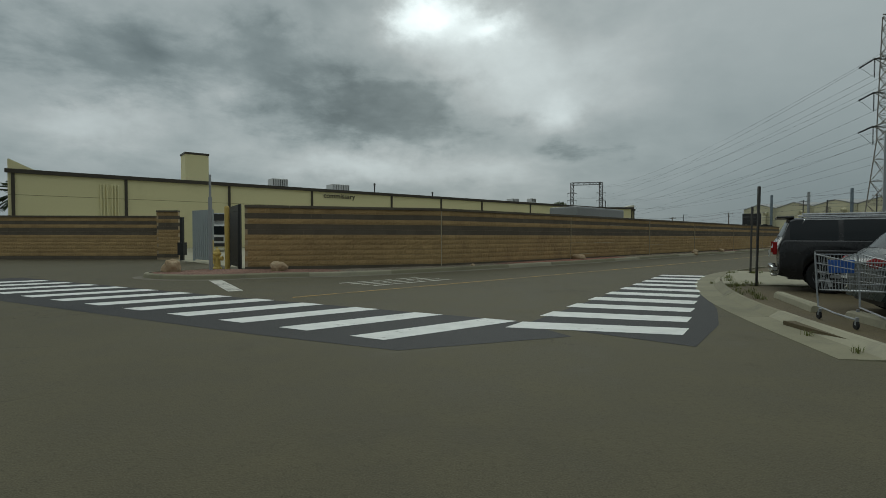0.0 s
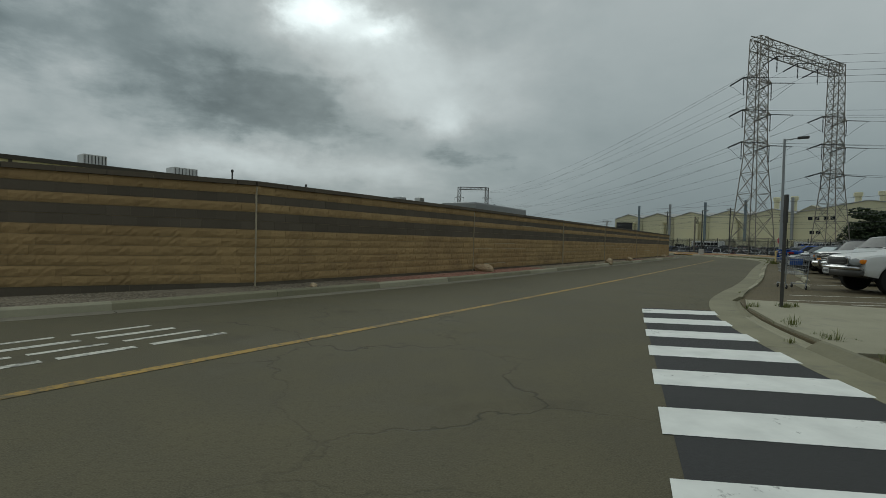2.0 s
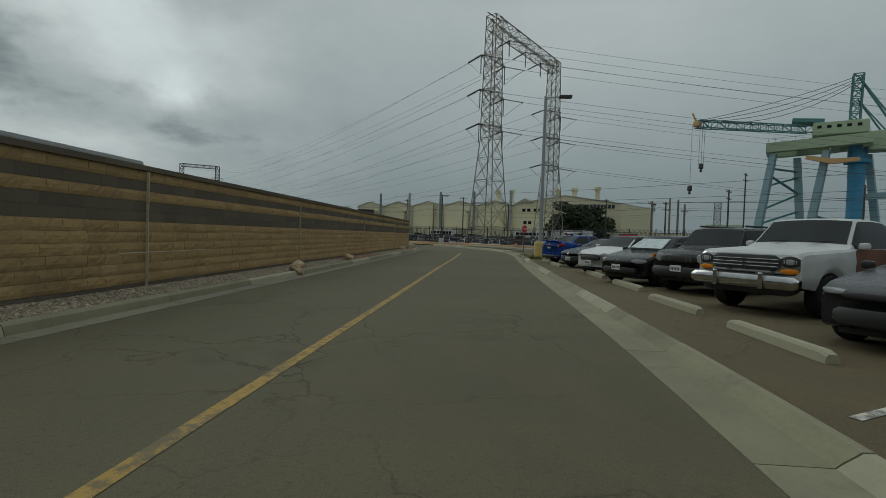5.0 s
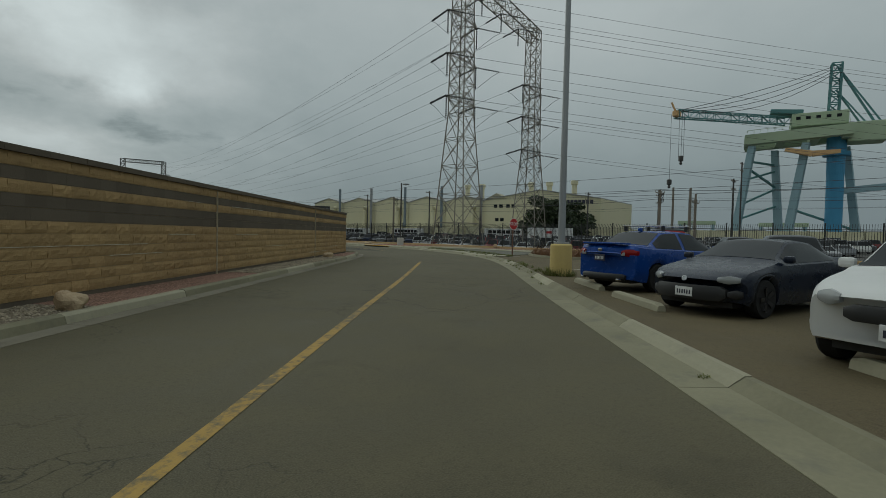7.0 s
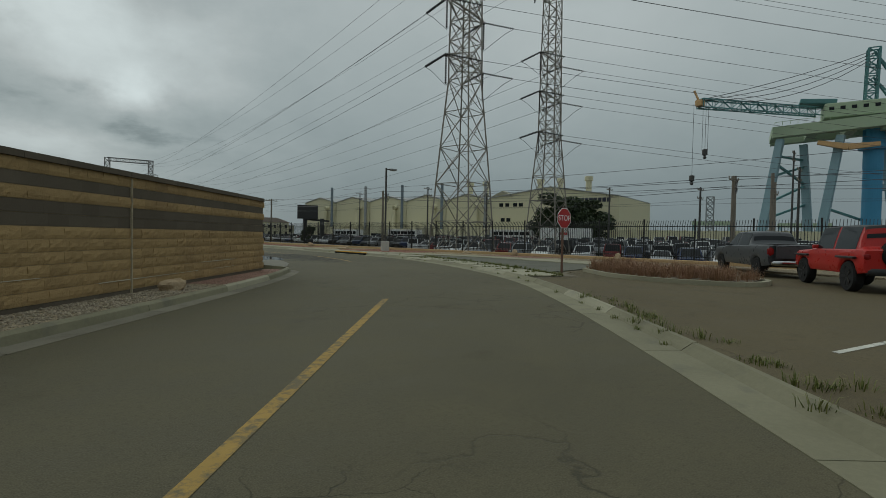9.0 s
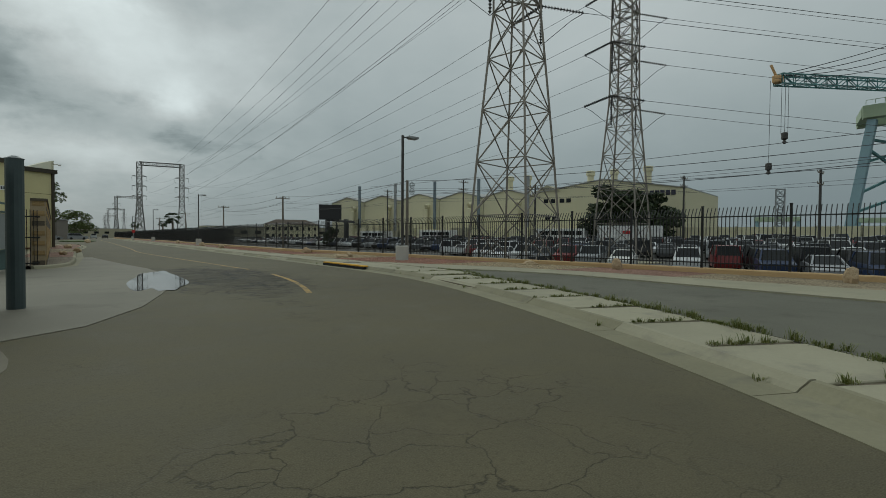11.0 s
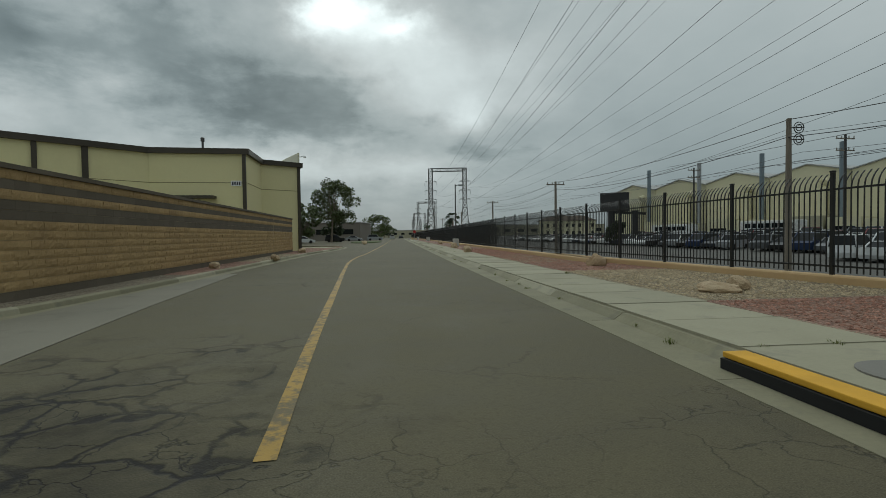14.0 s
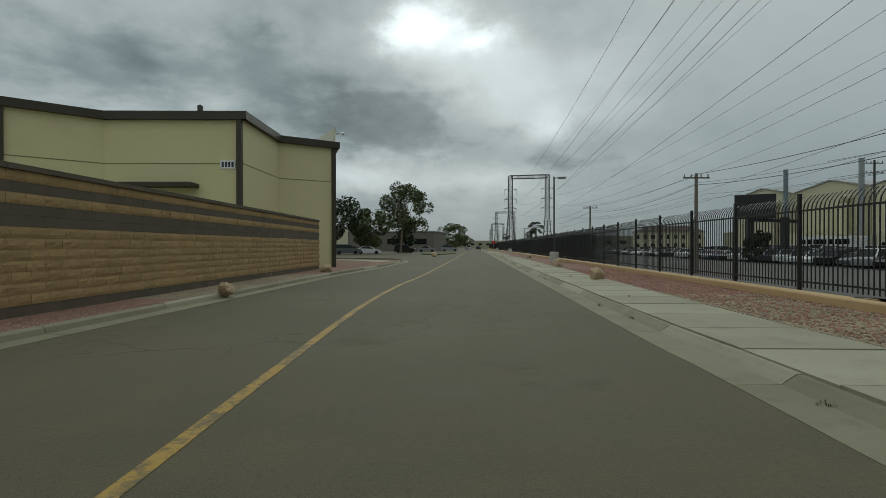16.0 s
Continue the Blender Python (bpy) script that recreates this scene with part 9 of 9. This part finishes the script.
LOT = {k: lot_shapes(k) for k in ("saloon", "suv", "van")}
rnd = random.Random(5)
spots = []
for row, x in enumerate((70.2, 75.4, 81.0, 86.2, 91.4, 97.6, 102.8, 108.0, 113.6, 118.8, 124.0)):
    y = 47.0 + rnd.random()
    while y < 236:
        skip = (abs(x - TA.x) < 4.5 and abs(y - TA.y) < 4.5) or (abs(x - TB.x) < 6.0 and abs(y - TB.y) < 6.0) or abs(x - 62.3) < 2 and row == 1
        lim = 132 - 0.36 * (y - 108)
        skip = skip or (row == 0 and y > 92) or (row == 1 and y > 106)
        if rnd.random() < 0.93 and not skip and x < lim - 8:
            spots.append((row, x + rnd.uniform(-0.3, 0.3), y, rnd.choice(("saloon", "suv", "saloon", "saloon", "suv", "van")), (28 if row % 2 else 208) + rnd.uniform(-4, 4)))
        y += 2.6
near_spots = [q for q in spots if q[0] < 5 and q[2] < 135]
made = {}
for row, x, y, kind, turn in near_spots:
    body, glass, wheel, L = LOT[kind]
    m = Matrix.Translation((x, y, lot_z(x))) @ Matrix.Rotation(radians(turn), 4, "Z")
    if kind not in made:
        lab = {"saloon": "small saloon parked in the storage lot", "suv": "tall estate car parked in the storage lot", "van": "people carrier parked in the storage lot"}[kind]
        root = thing("parked_car", lab, "car", "cars in the storage lot", m=m)
        for nm, me in (("body", body), ("glasshouse", glass)):
            o = new(nm, me)
            o.parent = root
        for wx in (1.35, -1.35):
            for wy in (-0.8, 0.8):
                o = new("wheel", wheel)
                o.parent = root
                o.matrix_local = Matrix.Translation((wx, wy, 0.32))
        made[kind] = root
    else:
        copy_thing(made[kind], m)
for which, name, mat in ((0, "far_parked_cars", FAR_PAINT), (1, "far_car_windows", M["lot_glass"]), (2, "far_car_wheels", M["tyre"])):
    vs, fs = [], []
    for row, x, y, kind, turn in spots:
        if (row, x, y, kind, turn) in near_spots:
            continue
        me = LOT[kind][which]
        for off in ((0, 0),) if which < 2 else ((1.35, -0.8), (1.35, 0.8), (-1.35, -0.8), (-1.35, 0.8)):
            m = Matrix.Translation((x, y, lot_z(x))) @ Matrix.Rotation(radians(turn), 4, "Z") @ Matrix.Translation((*off, 0.32 if which == 2 else 0))
            k = len(vs)
            vs.extend((m @ v.co)[:] for v in me.vertices)
            fs.extend(tuple(k + i for i in p.vertices) for p in me.polygons)
    me = bpy.data.meshes.new(name)
    me.from_pydata(vs, [], fs)
    me.materials.append(mat)
    tagged(new(name, me), "rows of assorted cars far across the storage lot", "cars", kind="stuff")


def bus(x, y, turn):
    b = thing("bus", "white shuttle bus standing in the storage lot", "bus", "buses", m=Matrix.Translation((x, y, lot_z(x))) @ Matrix.Rotation(radians(turn), 4, "Z"))
    block(b, "body", "plate", 0, 0, 1.75, 10.5, 2.5, 2.7, 0.15)
    for i in range(7):
        for s in (-1, 1):
            block(b, "window", "glass", -4.2 + 1.3 * i, s * 1.25, 2.25, 1.1, 0.06, 0.8, 0.03)
    for wx in (3.4, -3.2):
        for s in (-1, 1):
            wheel_parts(b, wx, s * 1.1, 0.48, 0.28, M["alloy"])


bus(99.0, 168.0, 100)
bus(106.0, 150.0, 100)
bus(113.0, 118.0, 105)
for i, (x, y, tn) in enumerate(((21.0, 168.0, 20), (24.0, 171.0, 15), (28.0, 188.0, 5), (31.0, 205.0, 0), (36.0, 216.0, 3), (17.0, 188.0, 10), (40.5, 262.0, 90), (44.0, 270.0, 90))):
    copy_thing(made["saloon" if i % 2 else "suv"], Matrix.Translation((x, y, 0.02)) @ Matrix.Rotation(radians(tn), 4, "Z"))

# white box trailer in the storage lot
tr = thing("box_trailer", "white box trailer with a small red panel in the storage lot", "trailer", m=Matrix.Translation((106.0, 98.5, lot_z(106.0))) @ Matrix.Rotation(radians(-57), 4, "Z"))
block(tr, "box", "plate", 0, 0, 2.2, 9.5, 2.5, 2.5, 0.05)
block(tr, "red_panel", "sign_red", -0.3, -1.26, 2.4, 1.4, 0.03, 0.5, 0.01)
for x in (-3.6, -2.5, 3.4):
    for s in (-1, 1):
        wheel_parts(tr, x, s * 1.05, 0.48, 0.28, M["alloy"])


# ---------------------------------------------------------------- block walls, laid course by course
COURSE, BLOCK = 0.2, 0.4
# from the ground up: dark base, tan split-face, two dark, tan, dark, tan
TONES = ["dark"] + ["tan"] * 7 + ["dark", "dark", "tan", "dark", "tan"]
LOW = TONES[:1] + TONES[2:]


def block_mesh(kind, seed, length=BLOCK):
    """One block: its face rough where it is split, flat where it is smooth; about forty triangles."""
    rnd = random.Random(seed)
    nx, nz = (6, 3) if kind == "tan" else (2, 1)
    bm = bmesh.new()
    grid = []
    for j in range(nz + 1):
        row = []
        for i in range(nx + 1):
            x = -length / 2 + 0.0015 + (length - 0.003) * i / nx
            z = 0.004 + (COURSE - 0.008) * j / nz
            edge = j in (0, nz)
            out = rnd.uniform(0.004, 0.012) if edge else rnd.uniform(0.010, 0.028)
            if kind != "tan":
                out = 0.004
            row.append(bm.verts.new((x, -out, z)))
        grid.append(row)
    for j in range(nz):
        for i in range(nx):
            bm.faces.new((grid[j][i], grid[j][i + 1], grid[j + 1][i + 1], grid[j + 1][i]))
    rim = grid[0] + [r[-1] for r in grid[1:]] + grid[-1][-2::-1] + [r[0] for r in grid[-2:0:-1]]
    back = [bm.verts.new((v.co.x, 0.03, v.co.z)) for v in rim]
    n = len(rim)
    for i in range(n):
        j = (i + 1) % n
        bm.faces.new((rim[j], rim[i], back[i], back[j]))
    return finish(bm, "block", M["tan_block"] if kind == "tan" else M["dark_block"])


BLOCKS = {"tan": [block_mesh("tan", 40 + i) for i in range(16)], "dark": [block_mesh("dark", 60)]}
ARR = {k: [(np.array([v.co for v in me.vertices]), [tuple(p.vertices) for p in me.polygons]) for me in ms] for k, ms in BLOCKS.items()}


def block_wall(name, label, line, near, base=0.12, courses=13, tones=TONES):
    """A wall of blocks on a line (its face is to the right of the way it runs); near(x, y) tells which blocks are single parts."""
    root = thing(name, label, "wall", kind="structure")
    rest = {"tan": ([], []), "dark": ([], [])}
    count, rnd = 0, random.Random(7)
    for a, b in zip(line, line[1:]):
        a, b = Vector(a), Vector(b)
        t = (b - a).normalized()
        r = Vector((t.y, -t.x))
        ln = (b - a).length
        n = max(1, round(ln / BLOCK))
        ang = math.atan2(t.y, t.x)
        bm = bmesh.new()
        h = base + courses * COURSE
        m = Matrix.Translation((a.x, a.y, 0)) @ Matrix.Rotation(ang, 4, "Z")
        box(bm, ln / 2, 0.095, (h + 0.0) / 2 - 0.1, ln, 0.17, h + 0.2, 0.0, m)
        part("core", bm, M["mortar"], root)
        bm = bmesh.new()
        for i in range(0, n, 2):
            x0, x1 = i * ln / n, min(n, i + 2) * ln / n
            box(bm, (x0 + x1) / 2, 0.09, h + 0.05, x1 - x0 - 0.008, 0.30, 0.1, 0.0, m)
        part("coping", bm, M["dark_block"], root)
        for c in range(courses):
            kind = tones[c]
            z = base + c * COURSE
            half = 0.5 if c % 2 else 0.0
            for i in range(n):
                x = (i + 0.5 + half * 0.5) * ln / n
                if x + ln / n / 2 > ln + 0.11:
                    continue
                p = a + t * x
                v = rnd.randrange(len(BLOCKS[kind]))
                joint = abs(((p - W0).dot(U) + 0.2) % 9.6 - 0.2) < 0.2
                if count < 300 and near(p.x, p.y) and c < courses - 1:
                    ob = new("block", BLOCKS[kind][v])
                    ob.parent = root
                    ob.matrix_world = Matrix.Translation((p.x, p.y, z)) @ Matrix.Rotation(ang, 4, "Z")
                    count += 1
                else:
                    co, faces = ARR[kind][v]
                    vs, fs = rest[kind]
                    k = len(vs)
                    ca, sa = t.x, t.y
                    vs.extend((p.x + q[0] * ca - q[1] * sa, p.y + q[0] * sa + q[1] * ca, z + q[2]) for q in co)
                    fs.extend(tuple(k + i2 for i2 in f) for f in faces)
    for kind, (vs, fs) in rest.items():
        if vs:
            me = bpy.data.meshes.new("blockwork")
            me.from_pydata(vs, [], fs)
            me.materials.append(M["tan_block"] if kind == "tan" else M["dark_block"])
            ob = new("blockwork", me)
            ob.parent = root
            ob["kind"] = "stuff"
    return root


south = block_wall("wall_south", "tan split-face block wall with dark bands", [(p.x, p.y) for p in WALL_LINE], lambda x, y: 12.5 < x < 21.5, base=0.01, courses=12, tones=LOW)
for s in (0.0, 9.2, 18.7, 26.8, 36.4, 46.0):
    bm = bmesh.new()
    d = 0.0 if s > 8 else -0.1
    p = on_road(s, (-0.5 if s < 1 else -0.1 if s < 10 else 0.0) + 0.02)
    box(bm, 0, 0, 1.22, 0.02, 0.05, 2.33, 0.0, Matrix.Translation((p.x, p.y, 0)) @ Matrix.Rotation(math.atan2(U.y, U.x), 4, "Z"))
    part("control_joint", bm, plain("pale_sealant", (0.42, 0.36, 0.25), 0.8), south, "pale sealant joint")
e0, e1 = on_road(52.7, 0.0), on_road(52.7, -0.45)
block_wall("wall_south_return", "tan block wall end at the second gate", [(e0.x, e0.y), (e1.x - 0.1, e1.y + 0.1)], lambda x, y: False, base=0.01, courses=12, tones=LOW)
north = block_wall("wall_north", "tan split-face block wall with dark bands", [WALL_2[0], WALL_2[1]], lambda x, y: 93.0 < y < 105.0)
for y in (88.0, 97.0, 105.5):
    bm = bmesh.new()
    x = 34.9 - 0.9 * (y - 77.9) / 34.5
    box(bm, x + 0.02, y, 1.42, 0.05, 0.02, 2.55)
    part("control_joint", bm, plain("pale_sealant", (0.42, 0.36, 0.25), 0.8), north, "pale sealant joint")
block_wall("wall_north_end", "tan block pillar end of the north wall", [(34.5, 79.26), (35.0, 79.3)], lambda x, y: False)
block_wall("wall_west", "tan split-face block wall with dark bands", [(-34.0, 25.0), (-18.6, 26.9)], lambda x, y: False, base=0.01, courses=12, tones=LOW)
block_wall("wall_west_pillar", "tan block pillar beside the west gate", [(-18.6, 26.75), (-17.4, 26.9)], lambda x, y: False, courses=13)

# pale lime runs along bed joints
LIME = surf("pale_lime_bloom", (0.42, 0.38, 0.28), (0.52, 0.48, 0.37), 3.0, 30, 0.95)
rnd = random.Random(3)
for _ in range(26):
    s, ln, c = rnd.uniform(9, 50), rnd.uniform(0.5, 2.6), rnd.choice((2, 3, 4, 5, 6, 10))
    bm = bmesh.new()
    p = on_road(s, 0.022)
    box(bm, 0, 0, 0.01 + COURSE * c, ln, 0.012, rnd.uniform(0.008, 0.016), 0.0, Matrix.Translation((p.x, p.y, 0)) @ Matrix.Rotation(math.atan2(U.y, U.x), 4, "Z"))
    part("lime_run", bm, LIME, south)
for _ in range(14):
    y, ln, c = rnd.uniform(79, 111), rnd.uniform(0.4, 1.8), rnd.choice((3, 4, 5, 6, 8, 9))
    bm = bmesh.new()
    box(bm, 34.9 - 0.9 * (y - 77.9) / 34.5 + 0.022, y, 0.12 + COURSE * c, 0.012, ln, rnd.uniform(0.008, 0.016))
    part("lime_run", bm, LIME, north)
